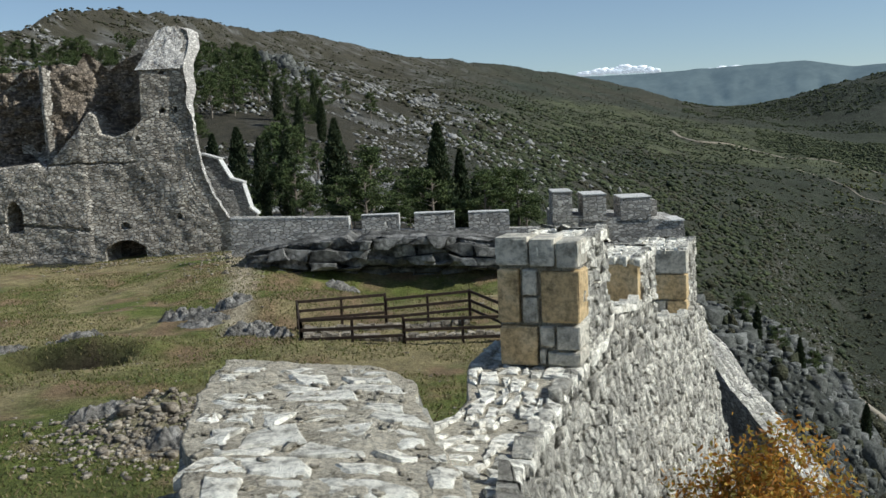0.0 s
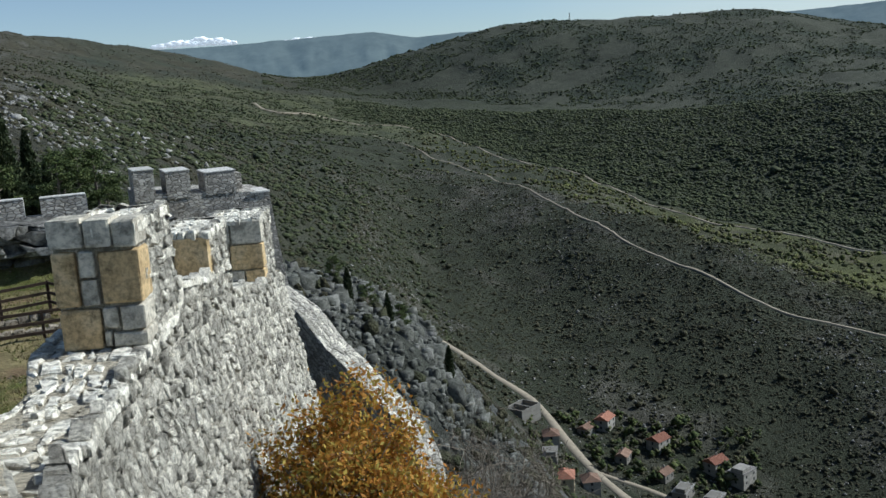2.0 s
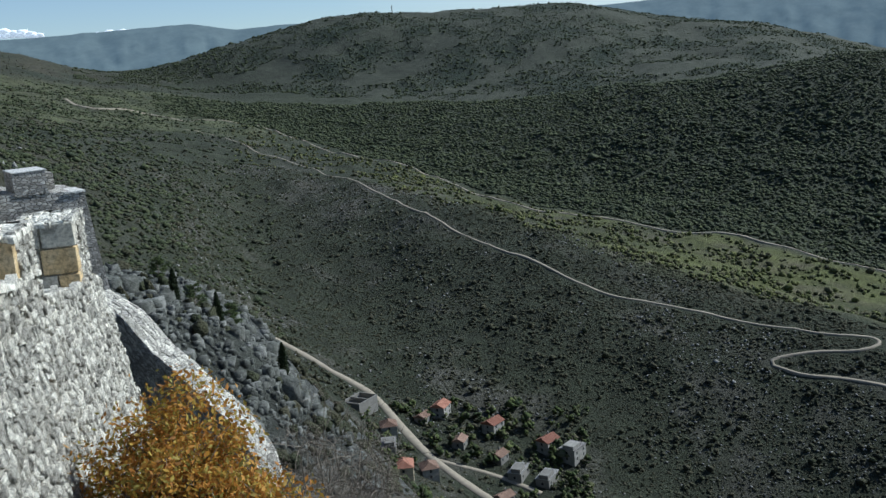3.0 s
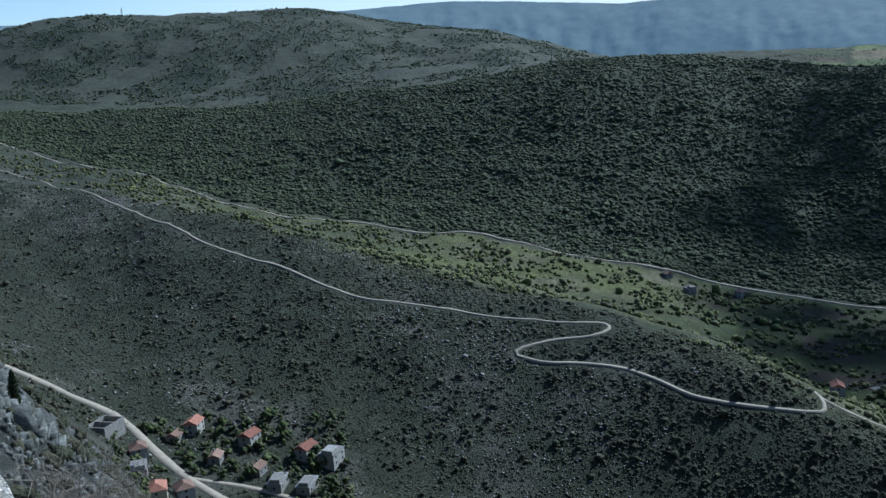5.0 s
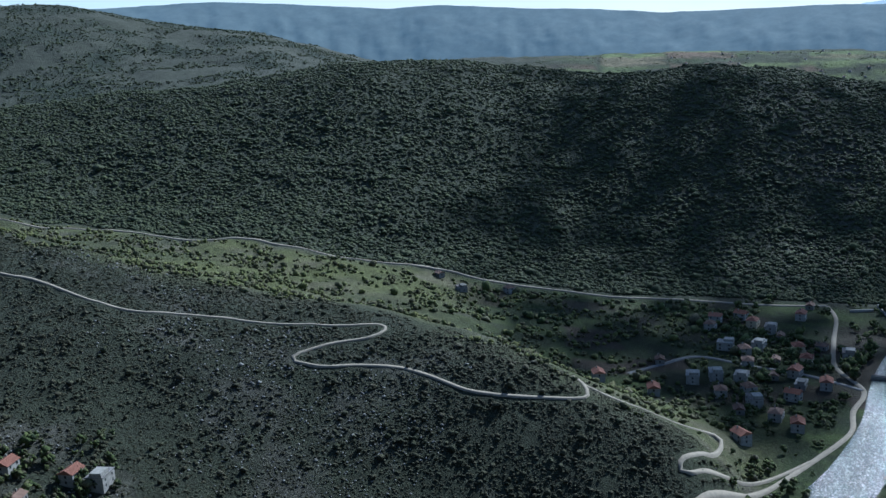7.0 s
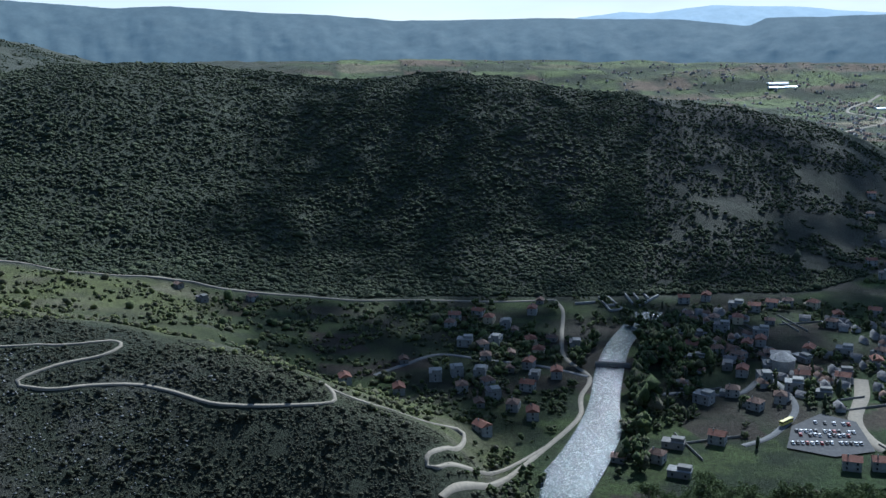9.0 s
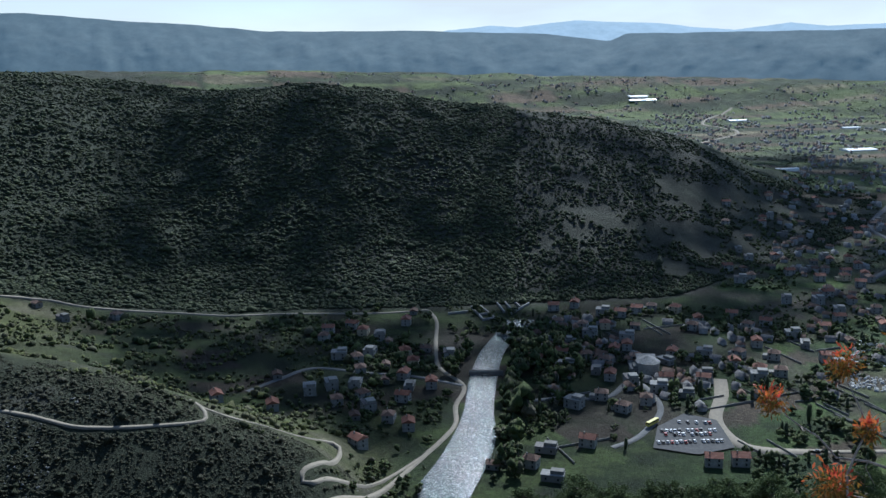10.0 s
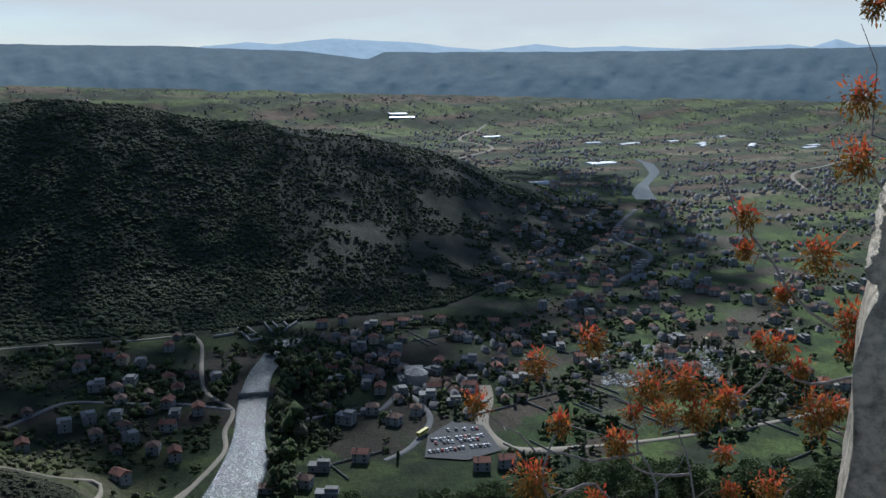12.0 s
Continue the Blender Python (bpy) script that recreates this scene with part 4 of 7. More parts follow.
rear = empty("wall_rear", "restored grey rubble curtain wall with merlons", "wall", "", "structure")
bm = bmesh.new()
prism(bm, [(-12.95, -7.5), (-12.95, -3.93), (-6.75, -4.13), (-6.75, -4.85), (1.7, -5.05), (4.4, -5.1), (4.4, -8)], 50.0, 50.75)
part("wall", bm, MASON, rear)
for x0, x1, zt in ((-6.03, -4.1, -4.13), (-3.28, -1.22, -4.13), (-0.46, 1.62, -4.18)):
    g = empty("merlon", "grey rubble merlon with a white mortar coping", "merlon", "merlons of the rear wall")
    bm = bmesh.new()
    prism(bm, [(x0, -5.0), (x0, zt), (x1, zt), (x1, -5.04)], 50.003, 50.72)
    part("body", bm, MASON, g)
    bm = block_bm(x0 - 0.02, x1 + 0.02, 49.98, 50.75, zt + 0.003, zt + 0.06, 0.02, 0.008)
    part("coping", bm, COPING, g, "white lime coping")
    # thin pale plate on the merlon's right end, standing in for sunlight
    bm = block_bm(x1 + 0.003, x1 + 0.03, 50.0, 50.72, -5.0, zt, 0.008, 0.004)
    part("edge", bm, COPING, g, "pale plate painting the sunlit end")
bm = block_bm(-12.9, -6.72, 49.98, 50.78, -4.13, -4.06, 0.02, 0.01)
bmesh.ops.rotate(bm, verts=bm.verts, cent=(-9.8, 50, -4.1), matrix=Matrix.Rotation(0.029, 3, "Y"))
part("coping", bm, COPING, rear, "white lime coping")
# same pale plate where the wall's end is sunlit
bm = block_bm(-6.745, -6.70, 50.0, 50.75, -4.85, -4.12, 0.01, 0.004)
part("edge", bm, COPING, rear, "pale plate painting the sunlit end")


def shelf(U, V):
    """The rock shelf under the rear wall, rough and overhanging."""
    x = -11.5 + 17 * U
    top = np.interp(x, [-11.5, -10, -7.5, -6.6, -6.2, -5.5, -1, 0.5, 4, 5.5], [-5.5, -5.25, -5.0, -4.85, -5.2, -4.95, -5.05, -5.3, -5.4, -5.5])
    k = V * 3
    z = np.where(k < 1, top, np.where(k < 2, top - (k - 1) * (top + 8.3), -8.3))
    y = np.where(k < 1, 50.1 - k * 3.6, 46.5 + (k - 1) * 0.3)
    deep = np.clip((top - z) / 3.0, 0, 1)
    front_ = np.where(k >= 0.9, 1.0, 0.0)
    # bedded blocks over an undercut
    bed = np.floor((top - z) / 0.55 + 0.4 * fbm(x / 2, z * 0, 2, 74))
    y = y + front_ * (0.7 * vnoise(x / 1.5 + 3.7 * bed, bed * 2.3 + 0.5, 71) + 0.35 * fbm(x / 0.8, z / 0.5, 5, 72, 0.65) + 1.5 * np.clip((deep - 0.45) / 0.1, 0, 1))
    z = z + 0.16 * fbm(x / 0.7, y / 0.7, 5, 73, 0.65) * np.where(k < 1, 1.0, 0.4)
    return x, y, z


rs_ = slab_grid("rock_shelf", shelf, 300, 170, DARKROCK)
# bedded blocks along its broken face
shelf_rng = np.random.default_rng(71)
shelf_top = lambda u: np.interp(u, [-11.5, -10, -7.5, -5.5, -1, 0.5, 5.5], [-5.6, -5.35, -5.1, -5.05, -5.1, -5.4, -5.5])
pave(shelf_rng, -11.2, 5.2, -7.9, -5.0, 1.0, 0.48, lambda u, v, h: (u, 46.9 - h + 1.5 * np.clip((shelf_top(u) - 1.25 - v) / 0.3, 0, 1), v), lambda u, v: v < shelf_top(u) and shelf_rng.random() < 0.85, rs_, DARKROCK, "rock", 300, proud=(0.0, 0.7), tilt=0.08, tight=(0.8, 1.05), wave=0.3, depth=0.8)
tagged(rs_, "dark weathered rock shelf under the rear wall, toned for shade", "rock", "", "structure")

tower = empty("tower", "square rubble wall tower with three merlons", "tower")
bm = bmesh.new()
prism(bm, [(4.3, -13), (4.3, -4.85), (10.6, -5.35), (11.55, -5.45), (11.9, -9), (12.4, -13)], 54.5, 60)
part("wall", bm, MASON, tower)
for x0, x1, zt in ((4.25, 5.35, -3.58), (5.95, 7.25, -3.8), (8.05, 9.75, -4.05)):
    bm = bmesh.new()
    prism(bm, [(x0, -5.3), (x0, zt), (x1, zt - 0.05), (x1, -5.3)], 54.45, 57.2)
    part("merlon", bm, MASON, tower)
    bm = block_bm(x0 - 0.02, x1 + 0.04, 54.42, 57.2, zt - 0.03, zt + 0.04, 0.02, 0.008)
    part("coping", bm, COPING, tower, "white lime coping")
bm = bmesh.new()
prism(bm, [(9.75, -5.3), (9.75, -4.3), (10.45, -4.4), (10.45, -5.3)], 56.5, 58)
part("merlon", bm, MASON, tower)
bm = block_bm(10.5, 11.6, 54.4, 57, -5.47, -5.38, 0.02, 0.008)
part("coping", bm, COPING, tower, "white lime coping")

# ---- ruined keep ----
keep = empty("ruined_keep", "tall ruined stone keep with broken top and openings", "ruin")
KT = [(-31.5, 4.8), (-28.2, 5.0), (-26.8, 5.3), (-26.1, 4.9), (-25.3, 5.2), (-24.4, 5.1), (-23.9, 5.8), (-23.2, 5.3), (-22.6, 4.8), (-21.9, 5.1), (-21.2, 5.5), (-20.2, 5.6), (-19.9, 5.3), (-19.3, 6.5), (-18.9, 7.05), (-17.9, 7.25), (-17.25, 6.85), (-17.0, 5.8), (-17.2, 4.85)]


def keep_depth(x, z):
    """How far the face lies behind the front plane: broken vault and wall hollows."""
    d = np.zeros_like(x)
    # big broken hollow in the upper left part, behind a lower front wall
    front = np.interp(x, [-31.5, -28.85, -26.7, -26.1, -24.15, -23.2, -22.85, -22.6, -21.75, -20.6, -20.0, -19.85, -19.6], [-1.2, -1.05, -0.8, -1.1, 0.8, 2.1, 1.9, 0.75, 0.55, 0.95, 1.5, 5.2, 8])
    hollow = np.interp(x, [-31, -27, -26.3, -26.0, -25, -23, -20.8, -20.0], [3.2, 3.4, 2.8, 1.4, 1.7, 2.6, 2.2, 0.6])
    d = d + np.clip((z - front) / 0.25, 0, 1) * hollow * (1 + 0.35 * fbm(x / 0.9, z / 0.9, 4, 86))
    # the lower left part stands forward, with a broken ledge
    d = d - 0.10 * np.clip((-23.4 - x) / 0.25, 0, 1) * np.clip((front - z) / 0.4, 0, 1)
    d = d + 0.35 * ((x > -29.5) & (x < -23.6) & (np.abs(z + 4.65 + 0.12 * (x + 26.5)) < 0.10 + 0.06 * fbm(x * 2, x * 0, 3, 87)))
    d = d + 0.25 * ((x > -26.0) & (x < -20.4) & (np.abs(z + 0.95 + 0.1 * fbm(x * 1.5, x * 0, 3, 89)) < 0.06))
    # upper right face leans back so that it catches the sun
    d = d + np.clip((z - 4.55) / 2.7, 0, 1) * 2.0 * np.clip((x + 20.4) / 0.3, 0, 1)
    for x0, x1, z0, z1, dp in ((-22.7, -20.25, -7.1, -5.7, 2.4), (-28.7, -27.7, -5.0, -3.1, 1.6), (-21.75, -21.2, -5.0, -4.6, 0.5), (-18.85, -18.5, 1.9, 2.2, 0.5), (-18.0, -17.75, 1.95, 2.25, 0.5), (-20.4, -20.15, 0.3, 0.6, 0.4), (-20.3, -20.05, -2.2, -1.9, 0.4), (-18.2, -17.9, -4.5, -4.2, 0.5), (-18.7, -18.4, 4.2, 4.45, 0.4)):
        arch = z1 - 0.35 * (z1 - z0) * ((x - (x0 + x1) / 2) / ((x1 - x0) / 2)) ** 2
        d = d + dp * ((x > x0) & (x < x1) & (z > z0) & (z < arch))
    return d


def keep_right(z):
    return np.interp(z, [-7.9, -6.4, -4.7, -4.45, -3.1, -1.9, -0.7, 0.5, 1.65, 2.35, 3.5, 4.85, 5.8, 6.85, 7.26], [-15.0, -14.98, -14.93, -15.12, -15.9, -16.35, -16.6, -16.76, -16.84, -17.14, -17.05, -17.2, -17.0, -17.25, -17.9])


def keep_face(U, V):
    kt = np.array(KT)
    x = -31.5 + U * 14.3
    for _ in range(4):
        top = np.interp(x, kt[:, 0], kt[:, 1]) + 0.18 * fbm(x * 1.7, x * 0 + 3, 4, 81)
        z = -7.9 + V * (top + 7.9)
        x = -31.5 + U * (keep_right(z) + 31.5)
    d = keep_depth(x, z)
    y = 58 + d + 0.06 * fbm(x / 0.5, z / 0.4, 3, 82) + 0.35 * fbm(x / 3, z / 3, 3, 83) * np.clip(d + 0.5, 0, 1)
    return x, y, z


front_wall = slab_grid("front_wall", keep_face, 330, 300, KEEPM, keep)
# the broken hollow takes a darker copy: brown stain plus its shade
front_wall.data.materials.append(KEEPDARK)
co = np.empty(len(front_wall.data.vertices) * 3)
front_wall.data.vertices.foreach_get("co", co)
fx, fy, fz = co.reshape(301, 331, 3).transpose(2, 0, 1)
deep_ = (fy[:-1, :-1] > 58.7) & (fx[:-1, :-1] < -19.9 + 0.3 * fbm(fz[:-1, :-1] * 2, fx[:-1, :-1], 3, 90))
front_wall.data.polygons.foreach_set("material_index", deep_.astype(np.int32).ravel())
bm = bmesh.new()
prism(bm, [(-31.5, -8)] + [(x - 2.1, z - 0.4) for x, z in KT[1:]] + [(-19.4, 2.3), (-19.0, -0.2), (-18.4, -2.95), (-17.6, -4.7), (-17.6, -8)], 61.6, 64.5)
part("back_wall", bm, KEEPM, keep)
# sunlit broken right flank, with its thickness; sun put in as paler rubble
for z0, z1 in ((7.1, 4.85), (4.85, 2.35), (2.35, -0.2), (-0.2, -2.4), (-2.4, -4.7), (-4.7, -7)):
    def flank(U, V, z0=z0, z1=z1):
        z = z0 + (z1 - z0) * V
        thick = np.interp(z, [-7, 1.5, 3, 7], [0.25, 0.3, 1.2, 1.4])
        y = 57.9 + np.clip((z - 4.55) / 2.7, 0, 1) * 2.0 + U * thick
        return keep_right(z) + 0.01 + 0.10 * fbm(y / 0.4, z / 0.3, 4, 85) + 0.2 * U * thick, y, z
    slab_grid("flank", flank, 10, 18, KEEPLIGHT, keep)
# broken top in the same paler rubble, for the sun on it
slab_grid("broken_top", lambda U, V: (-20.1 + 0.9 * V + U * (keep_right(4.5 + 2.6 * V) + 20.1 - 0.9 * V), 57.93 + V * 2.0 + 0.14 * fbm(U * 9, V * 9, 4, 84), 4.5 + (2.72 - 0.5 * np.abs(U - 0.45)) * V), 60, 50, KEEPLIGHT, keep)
for (x, w) in ((-26.15, 0.7),):
    slab_grid("buttress", lambda U, V: (x - w / 2 + U * w, 58.9 + 0.8 * np.abs(U - 0.5) + 0.2 * fbm(U * 3, V * 12, 3, 88), -2.2 + V * (7.4 - U * 0.4)), 8, 50, KEEPM, keep)
# stepped wall that climbs beside the keep
stepwall = empty("wall_stepped", "stepped rubble wall with bright coping beside the keep", "wall", "", "structure")
steps = [(-17.22, -0.74), (-16.16, -1.07), (-15.54, -2.34), (-14.73, -2.62), (-14.4, -4.17), (-13.96, -4.62)]
bm = bmesh.new()
prism(bm, [(-18.0, -7), (-18.0, -0.6)] + steps + [(-13.96, -7)], 60.5, 61.3)
part("wall", bm, MASON, stepwall)
for (x0, z0), (x1, z1) in zip(steps, steps[1:]):
    bm = bmesh.new()
    prism(bm, [(x0, z0 + 0.003), (x0 + 0.02, z0 + 0.13), (x1 + 0.12, z1 + 0.10), (x1 + 0.10, z1 + 0.003)], 60.4, 61.4)
    part("coping", bm, COPING, stepwall, "white lime coping")

# ---- wooden fence round the pit in the courtyard ----
WOOD, wnt, wb = material("dark_stained_wood", 0.75)
wnt.links.new(ramp(wnt, noise_tex(wnt, 6, 6, 0.7), [(0.3, (0.025, 0.017, 0.012)), (0.7, (0.075, 0.05, 0.035))]), wb.inputs["Base Color"])


def bar(bm, a, b, w, h):
    a, b = Vector(a), Vector(b)
    d = b - a
    m = d.to_track_quat("Y", "Z").to_matrix().to_4x4()
    made = bmesh.ops.create_cube(bm, size=1, matrix=Matrix.Translation((a + b) / 2) @ m @ Matrix.Diagonal((w, d.length, h, 1)))["verts"]
    bmesh.ops.bevel(bm, geom=list({e for v in made for e in v.link_edges}), offset=min(w, h) * 0.12, segments=1, affect="EDGES")


fence = empty("wooden_fence", "dark brown three-rail wooden fence round a shallow pit", "fence")
yz = lambda x, y: float(yard_z(np.array(x), np.array(y)))
# runs of rail: ends with the height of the top rail, and the number of bays
RUNS = [((-5.95, 31.2, -5.93), (-2.55, 31.0, -5.86), 2), ((-2.53, 31.0, -6.0), (1.3, 30.8, -5.95), 2), ((-6.5, 33.6, -5.72), (-3.4, 33.9, -5.62), 2), ((-3.38, 33.9, -5.8), (-0.4, 34.0, -5.62), 2), ((-0.38, 34.0, -5.62), (0.7, 32.2, -5.8), 1), ((-6.5, 33.6, -5.72), (-5.95, 31.2, -5.93), 1)]
for (xa, ya, za), (xb, yb, zb), n in RUNS:
    pts = [(xa + (xb - xa) * j / n, ya + (yb - ya) * j / n, za + (zb - za) * j / n) for j in range(n + 1)]
    for x, y, z in pts:
        bm = bmesh.new()
        bar(bm, (x, y, yz(x, y) - 0.3), (x, y, z + 0.06), 0.09, 0.09)
        part("post", bm, WOOD, fence)
    for (x0, y0, z0), (x1, y1, z1) in zip(pts, pts[1:]):
        for h in (0.0, 0.33, 0.64):
            bm = bmesh.new()
            bar(bm, (x0, y0 - 0.065, z0 - h), (x1, y1 - 0.065, z1 - h), 0.04, 0.10)
            part("rail", bm, WOOD, fence)

# low stone kerb round the pit
kerb = empty("pit_kerb", "low pale rubble kerb round the fenced pit", "kerb")
spots = []
for x0, y0, x1, y1 in ((-5.8, 31.7, 0.6, 31.5), (-5.9, 33.1, -0.6, 33.5), (-5.9, 31.7, -6.1, 33.1)):
    for f in np.linspace(0, 1, int(math.dist((x0, y0), (x1, y1)) / 0.3)):
        x, y = x0 + (x1 - x0) * f, y0 + (y1 - y0) * f
        a, b, n_ = frame_of(UP + rng.normal(0, 0.12, 3), np.array([x1 - x0, y1 - y0, 0.0]) + rng.normal(0, 0.2, 3))
        spots.append((np.array([x, y + rng.normal(0, 0.05), yz(x, y) + 0.08]), a, b, n_, np.array([0.36, 0.3, 0.26]) * rng.uniform(0.7, 1.2, 3)))
lay_stones(spots, kerb, RUBBLE, SLABS, "stone", 300)


# ---- far woods and scrub ----
g5 = (1 + 5 ** 0.5) / 2
ICO_P = np.array([(-1, g5, 0), (1, g5, 0), (-1, -g5, 0), (1, -g5, 0), (0, -1, g5), (0, 1, g5), (0, -1, -g5), (0, 1, -g5), (g5, 0, -1), (g5, 0, 1), (-g5, 0, -1), (-g5, 0, 1)]) / math.hypot(1, g5)
ICO_F = np.array([(0, 11, 5), (0, 5, 1), (0, 1, 7), (0, 7, 10), (0, 10, 11), (1, 5, 9), (5, 11, 4), (11, 10, 2), (10, 7, 6), (7, 1, 8), (3, 9, 4), (3, 4, 2), (3, 2, 6), (3, 6, 8), (3, 8, 9), (4, 9, 5), (2, 4, 11), (6, 2, 10), (8, 6, 7), (9, 8, 1)])


def clumps(name, x, y, z, wide, high, mat, rng, jag=0.28):
    """One mesh of many uneven crowns: x, y, z of the foot, width and height."""
    n = len(x)
    p = ICO_P[None] * (1 + rng.normal(0, jag, (n, 12, 1))) + rng.normal(0, 0.08, (n, 12, 3))
    t = rng.uniform(0, 6.28, n)[:, None]
    px, py = p[..., 0] * np.cos(t) - p[..., 1] * np.sin(t), p[..., 0] * np.sin(t) + p[..., 1] * np.cos(t)
    P = np.stack([x[:, None] + px * wide[:, None] / 2, y[:, None] + py * wide[:, None] / 2, z[:, None] + (p[..., 2] * 0.5 + 0.42) * high[:, None]], -1)
    F = ICO_F[None] + 12 * np.arange(n)[:, None, None]
    return mesh_np(name, P.reshape(-1, 3), F.reshape(-1, 3), mat)


OCT_P = np.array([(1, 0, 0), (0, 1, 0), (-1, 0, 0), (0, -1, 0), (0.0, 0, 1), (0, 0, -0.7)])
OCT_F = np.array([(0, 1, 4), (1, 2, 4), (2, 3, 4), (3, 0, 4), (1, 0, 5), (2, 1, 5), (3, 2, 5), (0, 3, 5)])


def specks(name, x, y, z, wide, high, mat, rng):
    """One mesh of many small uneven lumps, for what is only a few steps wide and far away."""
    n = len(x)
    p = OCT_P[None] * (1 + rng.normal(0, 0.25, (n, 6, 1))) + rng.normal(0, 0.15, (n, 6, 3))
    t = rng.uniform(0, 6.28, n)[:, None]
    px, py = p[..., 0] * np.cos(t) - p[..., 1] * np.sin(t), p[..., 0] * np.sin(t) + p[..., 1] * np.cos(t)
    P = np.stack([x[:, None] + px * wide[:, None] / 2, y[:, None] + py * wide[:, None] / 2, z[:, None] + (p[..., 2] * 0.5 + 0.3) * high[:, None]], -1)
    F = OCT_F[None] + 6 * np.arange(n)[:, None, None]
    return mesh_np(name, P.reshape(-1, 3), F.reshape(-1, 3), mat)


def crowns(name, x, y, z, wide, high, mat, rng, k=9):
    """Trees with broken crowns, each of several uneven tufts."""
    n = len(x)
    o = rng.normal(0, 1, (n, k, 3))
    o /= np.linalg.norm(o, axis=2)[..., None]
    o *= rng.random((n, k, 1)) ** 0.5
    X = x[:, None] + o[..., 0] * wide[:, None] * 0.42
    Y = y[:, None] + o[..., 1] * wide[:, None] * 0.42
    Z = z[:, None] + (0.42 + 0.36 * o[..., 2]) * high[:, None]
    s = rng.uniform(0.35, 0.65, (n, k))
    return specks(name, X.ravel(), Y.ravel(), Z.ravel(), (wide[:, None] * s).ravel(), (high[:, None] * s).ravel(), mat, rng)


def foliage(name, cols, scale=1.5):
    m, nt, b = material(name, 0.9)
    geo = nt.nodes.new("ShaderNodeNewGeometry")
    c = ramp(nt, geo.outputs["Random Per Island"], [(i / (len(cols) - 1), c) for i, c in enumerate(cols)])
    v = ramp(nt, noise_tex(nt, scale, 4, 0.8), [(0.3, (0.5, 0.5, 0.5)), (0.7, (1.4, 1.4, 1.35))])
    nt.links.new(mixc(nt, 1.0, c, v, "MULTIPLY"), b.inputs["Base Color"])
    bump(nt, b, noise_tex(nt, scale, 4, 0.8), 1.0, 0.8)
    return m


WOODS = foliage("evergreen_woods", [(0.036, 0.047, 0.025), (0.048, 0.060, 0.029), (0.068, 0.081, 0.035), (0.050, 0.058, 0.034)], 0.6)
SCRUB = foliage("hillside_scrub", [(0.043, 0.049, 0.026), (0.058, 0.058, 0.033), (0.074, 0.069, 0.043), (0.041, 0.049, 0.024)], 1.2)
MEADOWB = foliage("spring_bushes", [(0.06, 0.075, 0.025), (0.12, 0.13, 0.04), (0.09, 0.085, 0.045), (0.05, 0.06, 0.025)], 1.0)
GARDEN = foliage("garden_trees", [(0.03, 0.045, 0.018), (0.05, 0.07, 0.022), (0.09, 0.11, 0.035), (0.10, 0.09, 0.06)], 0.8)
rng = np.random.default_rng(77)


def lines_at(az):
    return {k: smooth_line(l, az)[0] for k, l in (("shoulder", SHOULDER), ("hollow", HOLLOW), ("spur", SPUR), ("fields", FIELDS), ("valley", VALLEY), ("hill", HILL), ("behind", BEHIND), ("crest", CREST))}


def scatter(n, a0, a1, lo, hi, power=1.0):
    az = rng.uniform(a0, a1, n)
    L = lines_at(az)
    r0, r1 = lo(L, az), hi(L, az)
    r = r0 + (r1 - r0) * rng.random(n) ** power
    x, y = r * np.sin(np.radians(az)), r * np.cos(np.radians(az))
    return az, r, x, y, fbm(x / 70, y / 70, 4, 21), fbm(x / 22, y / 22, 3, 91)


def off_road(x, y):
    """False where a point lies on a road."""
    ok = np.ones(len(x), bool)
    pts = np.concatenate(ROAD_PTS)
    for k in range(0, len(x), 2000):
        dd = np.hypot(x[k:k + 2000, None] - pts[None, :, 0], y[k:k + 2000, None] - pts[None, :, 1])
        ok[k:k + 2000] = (dd > pts[None, :, 2] * 0.5 + 3.0).all(1)
    return ok


def wood(name, label, n, a0, a1, lo, hi, keep_fn, wide, tall, mat, power=1.0, category="trees", maker=clumps):
    az, r, x, y, n1, n2 = scatter(n, a0, a1, lo, hi, power)
    ok = keep_fn(az, r, n1, n2) & off_road(x, y)
    az, r, x, y = az[ok], r[ok], x[ok], y[ok]
    s = rng.lognormal(0, 0.3, len(x)) * (np.clip(r / 620, 0.3, 1.05) if maker is specks else 1.0)
    ob = maker(name, x, y, land(az, r) - 0.2, wide * s, tall * s * rng.uniform(0.8, 1.25, len(x)), mat, rng)
    return tagged(ob, label, category, "", "stuff")


# ---- roads, river, bridge ----
def gravel_mat(name, a, b_):
    m, nt, b = material(name, 0.95)
    nt.links.new(ramp(nt, noise_tex(nt, 0.4, 8, 0.7), [(0.3, a), (0.7, b_)]), b.inputs["Base Color"])
    return m


GRAVEL = gravel_mat("pale_gravel_road", (0.20, 0.175, 0.135), (0.31, 0.27, 0.21))
DARKASPH = gravel_mat("worn_dark_asphalt", (0.06, 0.06, 0.062), (0.11, 0.108, 0.105))
ASPH = gravel_mat("grey_asphalt", (0.10, 0.10, 0.10), (0.17, 0.17, 0.165))


def spline(pts, step):
    p = np.array([pts[0]] + list(pts) + [pts[-1]], float)
    out = []
    for i in range(1, len(p) - 2):
        n = max(2, int(np.linalg.norm(p[i + 1] - p[i]) / step))
        for t in np.linspace(0, 1, n, endpoint=False):
            a, b, c, d = p[i - 1], p[i], p[i + 1], p[i + 2]
            out.append(0.5 * ((2 * b) + (c - a) * t + (2 * a - 5 * b + 4 * c - d) * t * t + (3 * b - a - 3 * c + d) * t ** 3))
    out.append(p[-2])
    return np.array(out)


ROAD_PTS = []


